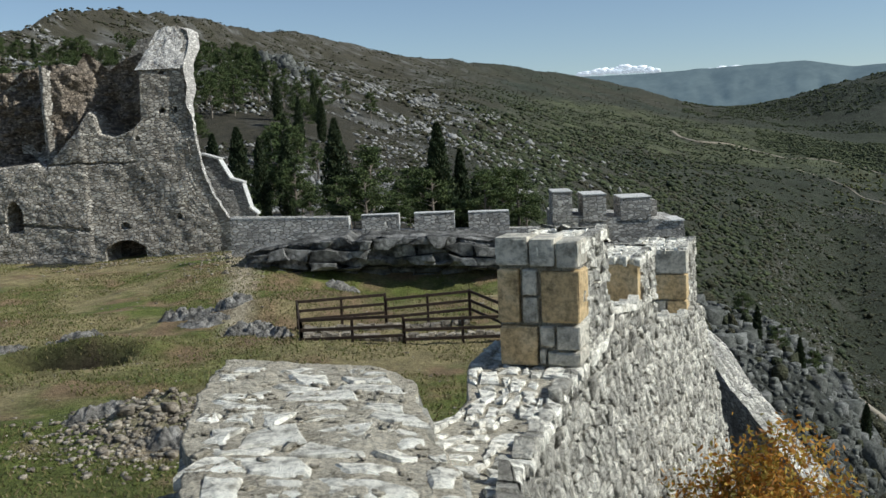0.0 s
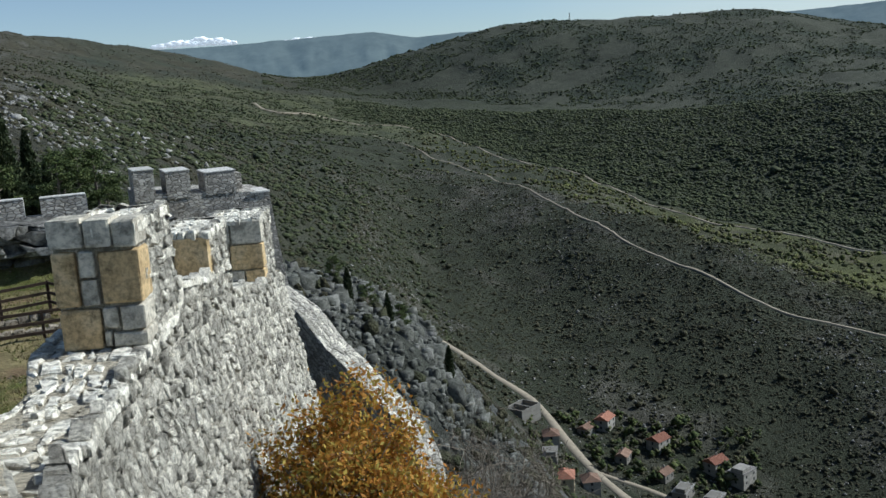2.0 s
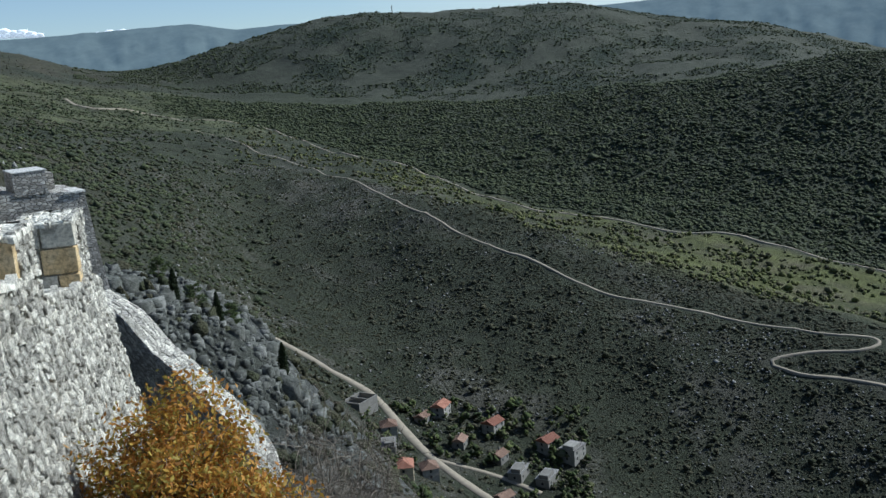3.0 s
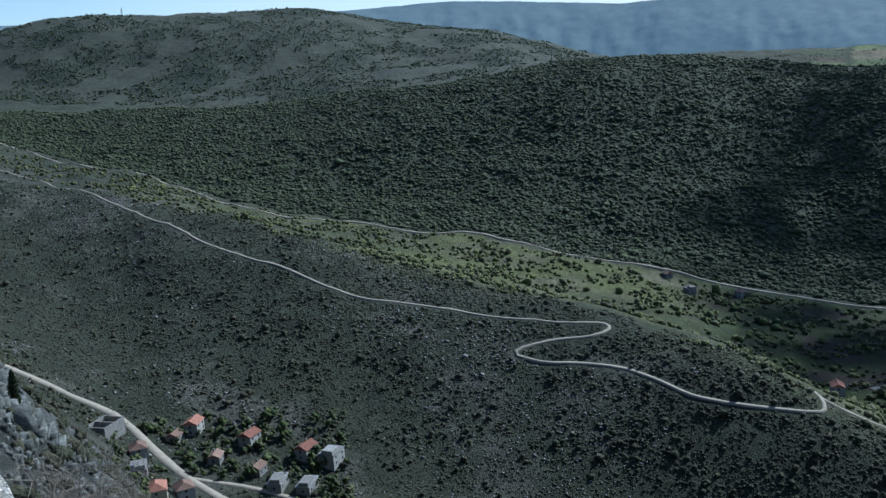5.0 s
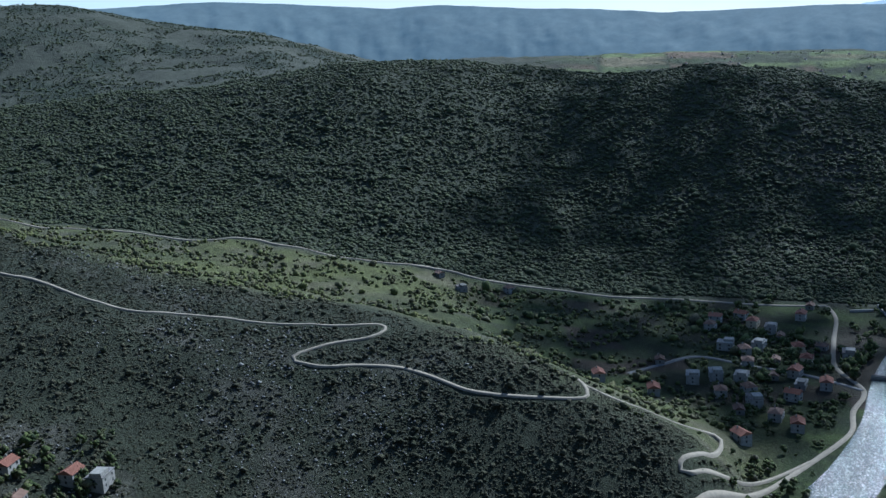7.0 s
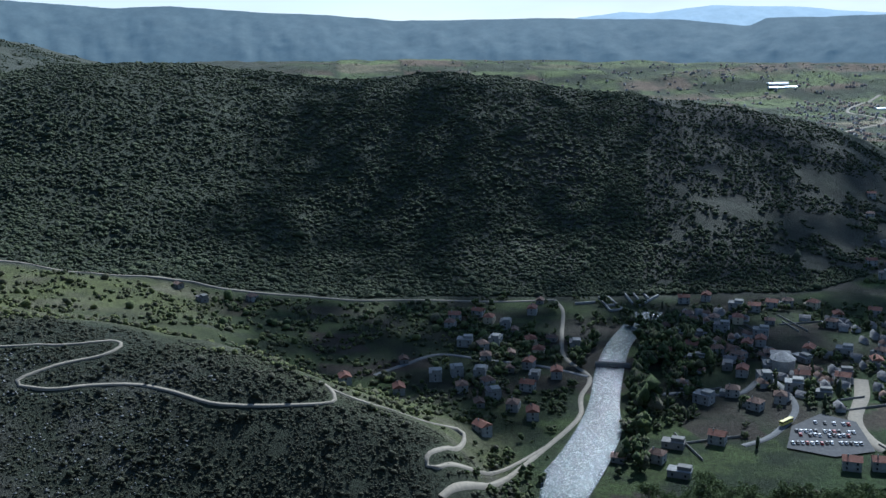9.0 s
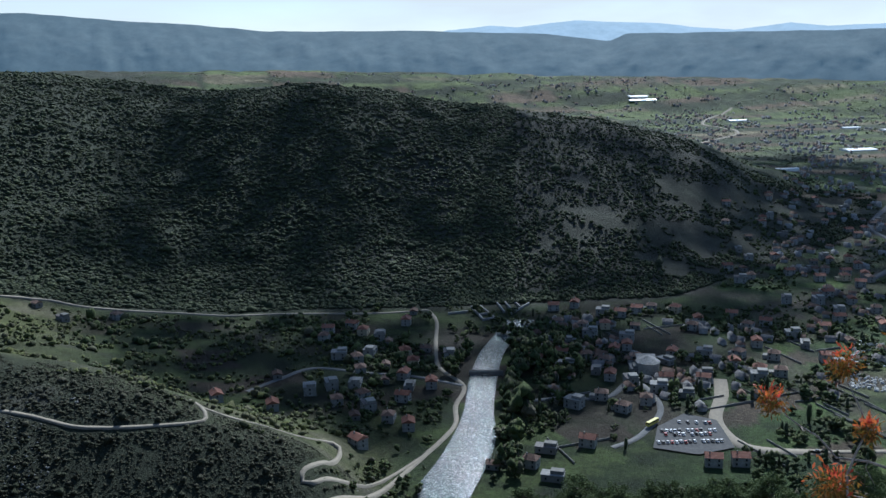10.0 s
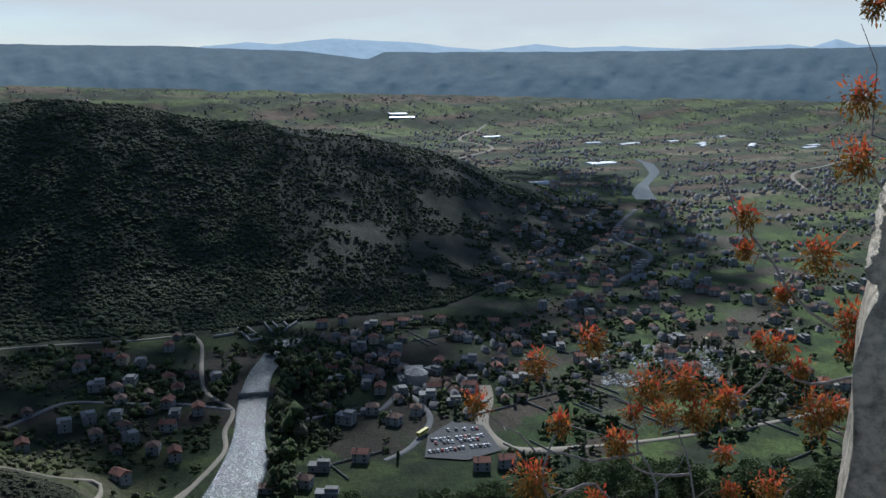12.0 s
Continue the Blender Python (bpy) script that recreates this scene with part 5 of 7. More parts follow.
def road(name, pts, width, mat, label, lift=0.3, wobble=0.12):
    c = spline(pts, 6)
    d = np.gradient(c, axis=0)
    d /= np.linalg.norm(d, axis=1)[:, None]
    nrm = np.c_[d[:, 1], -d[:, 0]]
    w = width * (1 + wobble * fbm(np.arange(len(c)) / 4.0, np.zeros(len(c)), 3, 17))[:, None] / 2
    cols = []
    zc = land_xy(c[:, 0], c[:, 1])
    zc = np.convolve(np.pad(zc, 2, mode="edge"), np.ones(5) / 5, "valid")
    for k in (-1.0, 1.0):
        e = c + nrm * w * k
        cols.append(np.c_[e, np.maximum(zc, land_xy(e[:, 0], e[:, 1])) + lift])
    for k in (1.25, -1.25):
        e = c + nrm * w * k
        cols.append(np.c_[e, land_xy(e[:, 0], e[:, 1]) - 1.5])
    n = len(c)
    V = np.concatenate(cols)
    q = []
    for a, b in ((0, 1), (1, 2), (3, 0)):
        i = np.arange(n - 1)
        q.append(np.stack([a * n + i, b * n + i, b * n + i + 1, a * n + i + 1], 1))
    ROAD_PTS.append(np.c_[c, np.full(len(c), width)])
    ob = mesh_np(name, V, np.concatenate(q), mat)
    return tagged(ob, label, "road", "", "structure")


road("road_ridge", [(460, 1459), (487, 1249), (501, 1100), (445, 781), (434, 679), (424, 552), (424, 492), (444, 437), (464, 361), (480, 332), (484, 322), (479, 316), (466, 320), (449, 340), (430, 350), (428, 336), (447, 295), (449, 267), (445, 243), (450, 218), (464, 187), (473, 182), (486, 190), (492, 198)], 2.0, GRAVEL, "pale gravel track winding along the stony spur")
road("road_bend", [(486, 190), (487, 165), (496, 140), (515, 129), (518, 120), (480, 116), (449, 124), (446, 118), (480, 104), (546, 76)], 2.2, GRAVEL, "pale gravel track with a hairpin above the river")
road("road_valley_head", [(352, 1745), (385, 1680), (480, 1728), (500, 1640), (622, 1600)], 7.0, GRAVEL, "pale road winding down from the head of the valley", 1.2)
road("road_valley", [(622, 1600), (611, 1334), (649, 1115), (640, 930), (685, 725), (733, 598), (779, 496), (805, 401), (832, 294), (846, 240), (857, 159), (873, 112)], 2.8, GRAVEL, "pale valley road along the foot of the wooded hill", 0.8)
road("road_village", [(185, 560), (210, 540), (227, 505), (238, 478), (233, 433), (230, 396), (233, 362), (240, 330)], 5.0, GRAVEL, "dusty pale road through the hamlet in the gorge")
road("road_lane", [(230, 398), (252, 372), (262, 350)], 3.0, GRAVEL, "short pale lane between the hamlet's houses")
road("road_promenade", [(430, 112), (490, 92), (546, 75), (581, 64), (603, 60), (633, 63), (673, 61), (714, 84), (771, 93), (837, 100), (873, 112)], 3.4, GRAVEL, "pale riverside street beside the water")
road("road_quarter", [(673, 61), (690, 100), (695, 140), (700, 180), (670, 200), (640, 215)], 4.0, ASPH, "narrow street through the left bank quarter")
road("road_town", [(572, -170), (573, -133), (585, -118), (620, -112), (665, -123), (700, -128)], 9, GRAVEL, "pale street past the car park")
road("road_town_lane", [(570, -41), (590, -60), (640, -78), (693, -64), (656, -42), (652, -7), (643, 20)], 4.5, ASPH, "grey street through the right bank quarter")
road("road_town_back", [(572, -160), (580, -230), (600, -320), (640, -420)], 4.5, GRAVEL, "pale street along the lower edge of town")
road("road_far", [(1010, -330), (1150, -420), (1300, -420), (1500, -520)], 7, ASPH, "road through the far quarter of town", 0.8)
road("road_plain", [(1700, -300), (2200, -330), (2500, -470), (2750, -420), (3100, -560)], 9, GRAVEL, "pale road across the plain", 1.0)
road("road_plain", [(1650, -900), (1900, -1000), (2100, -1220), (2500, -1500)], 8, GRAVEL, "pale road across the plain", 1.0)


def water_mat():
    m, nt, b = material("rippled_river", 0.13)
    b.inputs["Base Color"].default_value = (0.035, 0.06, 0.06, 1)
    b.inputs["Specular IOR Level"].default_value = 0.5
    n = noise_tex(nt, 1.3, 6, 0.75)
    # pale noise in the base colour: foam, and sun glitter painted in
    foam_glint = ramp(nt, noise_tex(nt, 0.9, 7, 0.8), [(0.50, (0.03, 0.045, 0.045)), (0.70, (0.40, 0.42, 0.42))])
    nt.links.new(foam_glint, b.inputs["Base Color"])
    bump(nt, b, n, 1.0, 0.3)
    return m


WATER = water_mat()


def strip(name, left, right, z, mat, label, category, drape=False):
    L_, R_ = spline(left, 5), spline(right, 5)
    n = 60
    f = lambda p: np.c_[np.interp(np.linspace(0, 1, n), np.linspace(0, 1, len(p)), p[:, 0]), np.interp(np.linspace(0, 1, n), np.linspace(0, 1, len(p)), p[:, 1])]
    L_, R_ = f(L_), f(R_)
    rows = [np.c_[L_ * (1 - k) + R_ * k, np.full(n, z)] for k in np.linspace(0, 1, 9)]
    if drape:
        mid = rows[4]
        lie = np.maximum.accumulate(land_xy(mid[:, 0], mid[:, 1])) + 0.8
        for row in rows:
            row[:, 2] = lie
    i = np.arange(n - 1)
    q = np.concatenate([np.stack([a * n + i, (a + 1) * n + i, (a + 1) * n + i + 1, a * n + i + 1], 1) for a in range(8)])
    return tagged(mesh_np(name, np.concatenate(rows), q, mat), label, category, "", "structure")


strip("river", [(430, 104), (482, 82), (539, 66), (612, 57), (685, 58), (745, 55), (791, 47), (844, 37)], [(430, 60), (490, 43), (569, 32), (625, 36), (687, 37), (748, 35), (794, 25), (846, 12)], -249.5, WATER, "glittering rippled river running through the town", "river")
BEND = [(109.6, 1700, 0.75), (109.45, 1790, 0.55), (109.5, 1886, 0.34), (109.85, 1980, 0.28), (110.1, 2080, 0.30), (109.9, 2170, 0.34), (109.65, 2255, 0.3), (109.0, 2330, 0.15)]
bank = lambda k: [(r * math.sin(radians(a + k * h)), r * math.cos(radians(a + k * h))) for a, r, h in BEND]
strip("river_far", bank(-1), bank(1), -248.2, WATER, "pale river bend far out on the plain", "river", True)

wood("far_woods", "dense dark evergreen woods on the big hill", 78000, 16, 88, lambda L, a: L["valley"] + 8, lambda L, a: L["hill"] * 1.03, lambda a, r, n1, n2: (n2 > -0.8) & (rng.random(len(a)) < (a - 14) / 8), 4.4, 2.3, WOODS, 1.1, "trees", specks)
wood("far_woods", "thinner woods and bushes on the shaded hill end", 18000, 84, 108, lambda L, a: L["valley"] + 8, lambda L, a: L["hill"] * 1.02, lambda a, r, n1, n2: (n1 + n2 * 0.6 > -0.2 + (a - 84) / 90), 3.4, 3.0, WOODS, 1.3, "trees", specks)
wood("hillside_scrub", "grey-green scrub on the spur's stony slope", 64000, 16, 80, lambda L, a: L["hollow"] * 0.9, lambda L, a: L["spur"] + 15, lambda a, r, n1, n2: n2 + n1 * 0.5 > -0.75, 1.8, 0.8, SCRUB, 1.0, "shrubs", specks)
wood("limestone_boulders", "pale limestone boulders strewn over the spur", 9000, 16, 80, lambda L, a: L["hollow"] * 0.9, lambda L, a: L["spur"] + 10, lambda a, r, n1, n2: n1 + n2 * 0.5 > 0.0, 1.5, 1.1, ROCK, 1.0, "rocks", specks)
wood("hillside_scrub", "larger dark bushes dotted over the spur", 5000, 16, 80, lambda L, a: L["hollow"] * 0.9, lambda L, a: L["spur"] + 25, lambda a, r, n1, n2: n2 > -0.05, 2.2, 1.7, SCRUB, 1.0, "shrubs")
wood("spring_bushes", "yellow-green bushes on the back of the spur", 9000, 20, 79, lambda L, a: L["spur"], lambda L, a: L["valley"] - 12, lambda a, r, n1, n2: n2 > -0.05, 3.0, 2.4, MEADOWB, 1.0, "shrubs")
wood("hillside_scrub", "scrub and young trees on the stony mountain flank", 36000, -34, 22, lambda L, a: 120 + 0 * a, lambda L, a: L["crest"], lambda a, r, n1, n2: (n2 + n1 * 0.4 > 0.0 - np.clip((a + 8) / 22, 0, 1) * 0.4) & (rng.random(len(a)) < (23 - a) / 9), 3.4, 1.9, SCRUB, 1.4, "shrubs", specks)
wood("young_woods", "fine green young woods on the flank above the gorge", 22000, -1, 22, lambda L, a: 170 + 0 * a, lambda L, a: L["hill"], lambda a, r, n1, n2: (n1 + n2 * 0.4 > -0.25) & (rng.random(len(a)) < (a + 2) / 6) & (rng.random(len(a)) < (23 - a) / 10), 4.0, 2.4, WOODS, 1.5, "trees", specks)
wood("limestone_boulders", "pale limestone blocks over the flank behind the castle", 16000, -30, 10, lambda L, a: 110 + 0 * a, lambda L, a: np.minimum(900, L["crest"]), lambda a, r, n1, n2: (n1 * 0.6 + n2 > 0.0) & (rng.random(len(a)) < (12 - a) / 16), 3.0, 2.0, PALEROCK, 1.3, "rocks", specks)
wood("hillside_scrub", "dark heath patches on the second hill", 24000, 12, 56, lambda L, a: L["behind"], lambda L, a: L["crest"] * 1.01, lambda a, r, n1, n2: n1 > -0.15, 4.2, 3.0, WOODS, 1.0, "shrubs", specks)
wood("hillside_scrub", "bushes clinging to the castle rock", 420, 13, 34, lambda L, a: 52 + 0 * a, lambda L, a: L["shoulder"] * 1.6, lambda a, r, n1, n2: n2 > -0.1, 0.8, 0.8, SCRUB, 1.0, "shrubs")
wood("hillside_scrub", "scrub down the flank under the castle rock", 8000, 10, 34, lambda L, a: L["shoulder"] * 1.2, lambda L, a: L["hollow"], lambda a, r, n1, n2: (n2 > -0.3) & (rng.random(len(a)) < (35 - a) / 14), 2.2, 1.9, SCRUB, 0.8, "shrubs", specks)

PLASTER = gravel_mat("pale_house_plaster", (0.17, 0.165, 0.15), (0.38, 0.365, 0.33))
OCHRE = gravel_mat("ochre_plaster", (0.40, 0.33, 0.22), (0.50, 0.42, 0.29))
STONEH = gravel_mat("grey_house_stone", (0.14, 0.135, 0.12), (0.24, 0.23, 0.21))
WINDOW, nt_, b_ = material("dark_window_glass", 0.1)
b_.inputs["Base Color"].default_value = (0.02, 0.025, 0.03, 1)


def tile_mat(name, a, b_):
    m, nt, b = material(name, 0.85)
    c = ramp(nt, noise_tex(nt, 0.6, 6, 0.7), [(0.3, a), (0.7, b_)])
    info = nt.nodes.new("ShaderNodeObjectInfo")
    t = ramp(nt, info.outputs["Random"], [(0, (0.55, 0.5, 0.5)), (1, (1.15, 1.15, 1.15))])
    nt.links.new(mixc(nt, 1.0, c, t, "MULTIPLY"), b.inputs["Base Color"])
    wv = node(nt, "ShaderNodeTexWave", Scale=1.6, Distortion=0.5)
    tc = nt.nodes.new("ShaderNodeTexCoord")
    nt.links.new(tc.outputs["Object"], wv.inputs["Vector"])
    bump(nt, b, wv.outputs["Fac"], 0.6, 0.08)
    return m


REDTILE = tile_mat("terracotta_tiles", (0.24, 0.105, 0.068), (0.34, 0.165, 0.115))
BROWNTILE = tile_mat("aged_roof_tiles", (0.16, 0.10, 0.075), (0.27, 0.18, 0.13))
GREYROOF = tile_mat("grey_flat_roof", (0.16, 0.158, 0.15), (0.34, 0.335, 0.32))

bridge = empty("bridge", "low stone bridge with one arch over the river", "bridge", "", "", (698, 46, -250))
bm = bmesh.new()
pr = [(-13, -1), (-13, 2.4), (13, 2.4), (13, -1), (6, -1)] + [(6 * math.cos(a), -0.8 + 2.3 * math.sin(a)) for a in np.linspace(0.2, 2.94, 9)] + [(-6, -1)]
prism(bm, pr, -1.6, 1.6)
part("arch", bm, STONEH, bridge)
for yy in (-1.7, 1.4):
    part("parapet", block_bm(-13, 13, yy, yy + 0.3, 2.403, 3.1, 0.05, 0.02), STONEH, bridge)
bridge.rotation_euler = (0, 0, radians(92))

# stone weirs and walkways of the old fish farm behind the bridge
for k, (x0, y0, x1, y1) in enumerate(((846, 47, 888, 64), (842, 58, 884, 72), (848, 47, 842, 58), (862, 54, 858, 64), (875, 59, 871, 69), (888, 64, 884, 72), (868, 40, 905, 50), (878, 34, 912, 44), (886, 26, 918, 36), (862, 34, 900, 18), (860, 92, 868, 74))):
    bm = bmesh.new()
    bar(bm, (x0, y0, -248.9), (x1, y1, -248.9), 1.5, 2.2)
    tagged(part("basin_wall", bm, PLASTER), "low pale wall of the old fish basins", "wall", "basin walls")


# ---- houses ----
def house_proto(name, w, d, h, roof, wallmat, roofmat, label, storeys=2, annex=False):
    ob = empty(name, label, "house", "houses of the town")
    part("wall", block_bm(-w / 2, w / 2, -d / 2, d / 2, -3, h, 0.05, 0.0), wallmat, ob)
    bm = bmesh.new()
    e = 0.5
    if roof == "flat":
        bm = block_bm(-w / 2 - 0.3, w / 2 + 0.3, -d / 2 - 0.3, d / 2 + 0.3, h + 0.004, h + 0.35, 0.05, 0.0)
        part("roof", bm, roofmat, ob)
        part("parapet", block_bm(-w / 2, w * 0.1, -d / 2 + 0.5, d / 4, h + 0.36, h + 2.4, 0.05, 0.0), wallmat, ob)
    else:
        rz = h + 0.004
        top = h + min(w, d) * 0.30
        inset = 0 if roof == "gable" else d * 0.4
        c = [bm.verts.new(v) for v in ((-w / 2 - e, -d / 2 - e, rz), (w / 2 + e, -d / 2 - e, rz), (w / 2 + e, d / 2 + e, rz), (-w / 2 - e, d / 2 + e, rz), (-w / 2 - e + inset, 0, top), (w / 2 + e - inset, 0, top))]
        for f in ((0, 1, 5, 4), (2, 3, 4, 5), (3, 0, 4), (1, 2, 5), (3, 2, 1, 0)):
            bm.faces.new([c[i] for i in f])
        part("roof", bm, roofmat, ob)
        part("chimney", block_bm(w * 0.2, w * 0.2 + 0.7, 0.6, 1.3, h + 0.5, top + 0.9, 0.04, 0.0), wallmat, ob)
    for s in range(storeys):
        zc = 0.9 + s * 2.9
        for sx in (-0.28, 0.28):
            for sy in (-1, 1):
                y = sy * d / 2
                part("window", block_bm(sx * w - 0.55, sx * w + 0.55, y - 0.06, y + 0.06, zc, zc + 1.4, 0.02, 0.0), WINDOW, ob)
        for sx in (-1, 1):
            x = sx * w / 2
            part("window", block_bm(x - 0.06, x + 0.06, -0.55, 0.55, zc, zc + 1.4, 0.02, 0.0), WINDOW, ob)
    if annex:
        part("annex", block_bm(w / 2 + 0.004, w / 2 + 4, -d / 2, d / 5, -3, h * 0.5, 0.05, 0.0), wallmat, ob)
    return ob


AWAY = pose(880, 240, -300)
PROTOS = [
    house_proto("house", 10, 8, 5.8, "gable", PLASTER, REDTILE, "two-storey pale house with a red tiled gable roof"),
    house_proto("house", 9, 8, 5.6, "hip", PLASTER, BROWNTILE, "pale house with an aged brown hipped roof", 2, True),
    house_proto("house", 12, 9, 6.2, "flat", PLASTER, GREYROOF, "modern white house with a flat grey roof"),
    house_proto("house", 8, 6.5, 3.4, "gable", STONEH, BROWNTILE, "low grey stone house with an old tiled roof", 1),
    house_proto("house", 9.5, 8.5, 6.0, "hip", OCHRE, REDTILE, "ochre house with a red hipped roof", 2, True),
    house_proto("house", 13, 7, 3.8, "flat", STONEH, GREYROOF, "low grey shed with a flat roof", 1)]
used_proto = set()
taken = []


def put_house(k, x, y, turn, lift=0.0):
    m = pose(x, y, float(land_xy(np.array(float(x)), np.array(float(y)))) + 0.3 + lift, 0, 0, turn)
    taken.append((x, y))
    if k not in used_proto:
        used_proto.add(k)
        PROTOS[k].matrix_basis = m
        return PROTOS[k]
    return copy_thing(PROTOS[k], m)


# the hamlet in the gorge
for k, x, y, t in ((3, 250, 438, 30), (0, 263, 440, 35), (0, 277, 410, 20), (4, 189, 352, 60), (3, 252, 405, 40), (0, 291, 381, 15), (2, 297, 368, 20), (5, 262, 368, 35), (1, 219, 420, 65), (5, 272, 358, 30), (3, 262, 384, 25), (3, 240, 350, 10), (1, 215, 375, 70), (5, 205, 395, 60)):
    put_house(k, x, y, t)
# quarter on the left bank and farms along the valley road
for k, x, y, t in ((2, 659, 157, 20), (2, 646, 170, 15), (0, 547, 115, 50), (0, 589, 90, 10), (2, 780, 142, 5), (0, 825, 126, 0), (3, 708, 125, 12), (4, 738, 114, 20), (3, 860, 124, 0), (2, 736, 78, 8), (1, 693, 142, 15), (1, 627, 146, 20), (2, 619, 122, 25), (1, 782, 376, 60), (3, 778, 447, 60), (5, 750, 409, 50), (0, 616, 229, 30), (0, 606, 186, 20), (3, 674, 202, 20), (1, 640, 130, 40), (3, 600, 128, 20), (3, 675, 120, 5), (1, 720, 150, 30), (5, 665, 100, 0), (1, 600, 105, 0)):
    put_house(k, x, y, t)
# right bank
for k, x, y, t in ((3, 535, 31, 80), (1, 539, 9, 70), (5, 561, 0, 80), (0, 572, -26, 75), (5, 522, -4, 80), (0, 549, -99, 85), (0, 551, -115, 88), (0, 745, -12, 70), (1, 751, 2, 75), (2, 637, -19, 60), (1, 631, -52, 60), (1, 728, -46, 60), (5, 734, -92, 40), (2, 800, -36, 80), (0, 863, -66, 80), (0, 876, -82, 75), (1, 884, -96, 80), (4, 880, -117, 60), (1, 825, -125, 70), (0, 863, -165, 75), (1, 830, -173, 60), (0, 840, -190, 70), (1, 753, -151, 50), (5, 662, -97, 85), (2, 671, -80, 85)):
    put_house(k, x, y, t)
R_HOUSE = random.Random(8)
tries = 0
while len(taken) < 250 and tries < 6000:
    tries += 1
    u = R_HOUSE.random()
    if u < 0.10:
        az, r = R_HOUSE.uniform(76, 83), R_HOUSE.uniform(640, 850)
    elif u < 0.42:
        az, r = R_HOUSE.uniform(89, 104), R_HOUSE.uniform(650, 900)
    elif u < 0.72:
        az, r = R_HOUSE.uniform(103, 126), R_HOUSE.uniform(700, 1150)
    else:
        az, r = R_HOUSE.uniform(100, 116), R_HOUSE.uniform(1000, 1500)
    if 104 < az < 119 and 560 < r < 760:
        continue
    x, y = r * math.sin(radians(az)), r * math.cos(radians(az))
    if any(math.hypot(x - a, y - b) < 15 for a, b in taken) or (abs(y - 48) < 34 and x < 790) or vnoise(np.array(x / 60), np.array(y / 60), 5) < 0.32:
        continue
    if 640 < r < 720 and 89 < az < 93:
        continue
    put_house(R_HOUSE.choice([0, 0, 1, 1, 2, 3, 4, 0, 5]), x, y, R_HOUSE.choice([0, 90]) + 20 * vnoise(np.array(x / 200), np.array(y / 200), 6) - 10 + R_HOUSE.uniform(-12, 12))

# the large pale hall with a round end in the middle of the town
hall = empty("domed_hall", "large white hall with a many-sided pale dome roof", "hall", "", "", (712, -76, -250))
bm = bmesh.new()
bmesh.ops.create_cone(bm, cap_ends=True, segments=10, radius1=9, radius2=9, depth=9, matrix=Matrix.Translation((0, 0, 4.5)))
part("drum", bm, PLASTER, hall)
bm = bmesh.new()
bmesh.ops.create_cone(bm, cap_ends=True, segments=10, radius1=9.6, radius2=1.2, depth=4.5, matrix=Matrix.Translation((0, 0, 11.26)))
part("roof", bm, GREYROOF, hall)
part("wing", block_bm(6, 22, -7, 7, -1, 7, 0.05, 0), PLASTER, hall)
part("wing_roof", block_bm(5.5, 22.5, -7.5, 7.5, 7.004, 7.5, 0.05, 0), GREYROOF, hall)
# ruined shell of a large house in the gorge
shell = empty("roofless_house", "roofless shell of a large house with bare walls", "ruin", "", "", (216, 445, float(land_xy(np.array(216.0), np.array(445.0)))))
for x0, x1, y0, y1 in ((-8, 8, -6, -5.3), (-8, 8, 5.3, 6), (-8, -7.3, -5.29, 5.29), (7.3, 8, -5.29, 5.29), (-0.4, 0.4, -5.29, 5.29)):
    part("wall", block_bm(x0, x1, y0, y1, -3, 6, 0.08, 0.03), STONEH, shell)
for z in (3,):
    part("floor", block_bm(-7.29, 7.29, -5.29, 5.29, z, z + 0.3, 0.02, 0), OCHRE, shell)
shell.rotation_euler = (0, 0, radians(25))

# ---- car park ----
lot = bmesh.new()
lv = [lot.verts.new((x, y, -249.15)) for x, y in ((570, -66), (604, -72), (628, -92), (618, -112), (574, -116), (562, -92))]
lot.faces.new(lv)
tagged(part("car_park", lot, DARKASPH), "grey asphalt car park in the town", "car park", "", "structure")


def paint(name, c):
    m, nt, b = material(name, 0.25)
    b.inputs["Base Color"].default_value = (*c, 1)
    b.inputs["Coat Weight"].default_value = 0.6
    return m


TYRE, nt_, b_ = material("tyre_rubber", 0.9)
b_.inputs["Base Color"].default_value = (0.02, 0.02, 0.02, 1)


def vehicle(name, label, cat, L_, w, h, mat, grp):
    ob = empty(name, label, cat, grp)
    part("body", block_bm(-L_ / 2, L_ / 2, -w / 2, w / 2, 0.3, h * 0.58, 0.14, 0), mat, ob)
    if cat == "car":
        bm = block_bm(-L_ * 0.3, L_ * 0.22, -w * 0.44, w * 0.44, h * 0.58, h, 0.2, 0)
        part("cabin", bm, WINDOW, ob)
        part("roof", block_bm(-L_ * 0.24, L_ * 0.14, -w * 0.4, w * 0.4, h, h + 0.05, 0.02, 0), mat, ob)
    else:
        part("windows", block_bm(-L_ * 0.485, L_ * 0.485, -w * 0.505, w * 0.505, h * 0.58 + 0.004, h * 0.8, 0.05, 0), WINDOW, ob)
        part("roof", block_bm(-L_ / 2, L_ / 2, -w / 2, w / 2, h * 0.8 + 0.004, h, 0.12, 0), mat, ob)
    for sx in (-0.32, 0.32):
        for sy in (-0.5, 0.5):
            bm = bmesh.new()
            bmesh.ops.create_cone(bm, cap_ends=True, segments=12, radius1=0.33, radius2=0.33, depth=0.22, matrix=Matrix.Translation((sx * L_, sy * w * 0.92, 0.33)) @ Matrix.Rotation(radians(90), 4, "X"))
            part("wheel", bm, TYRE, ob)
    return ob


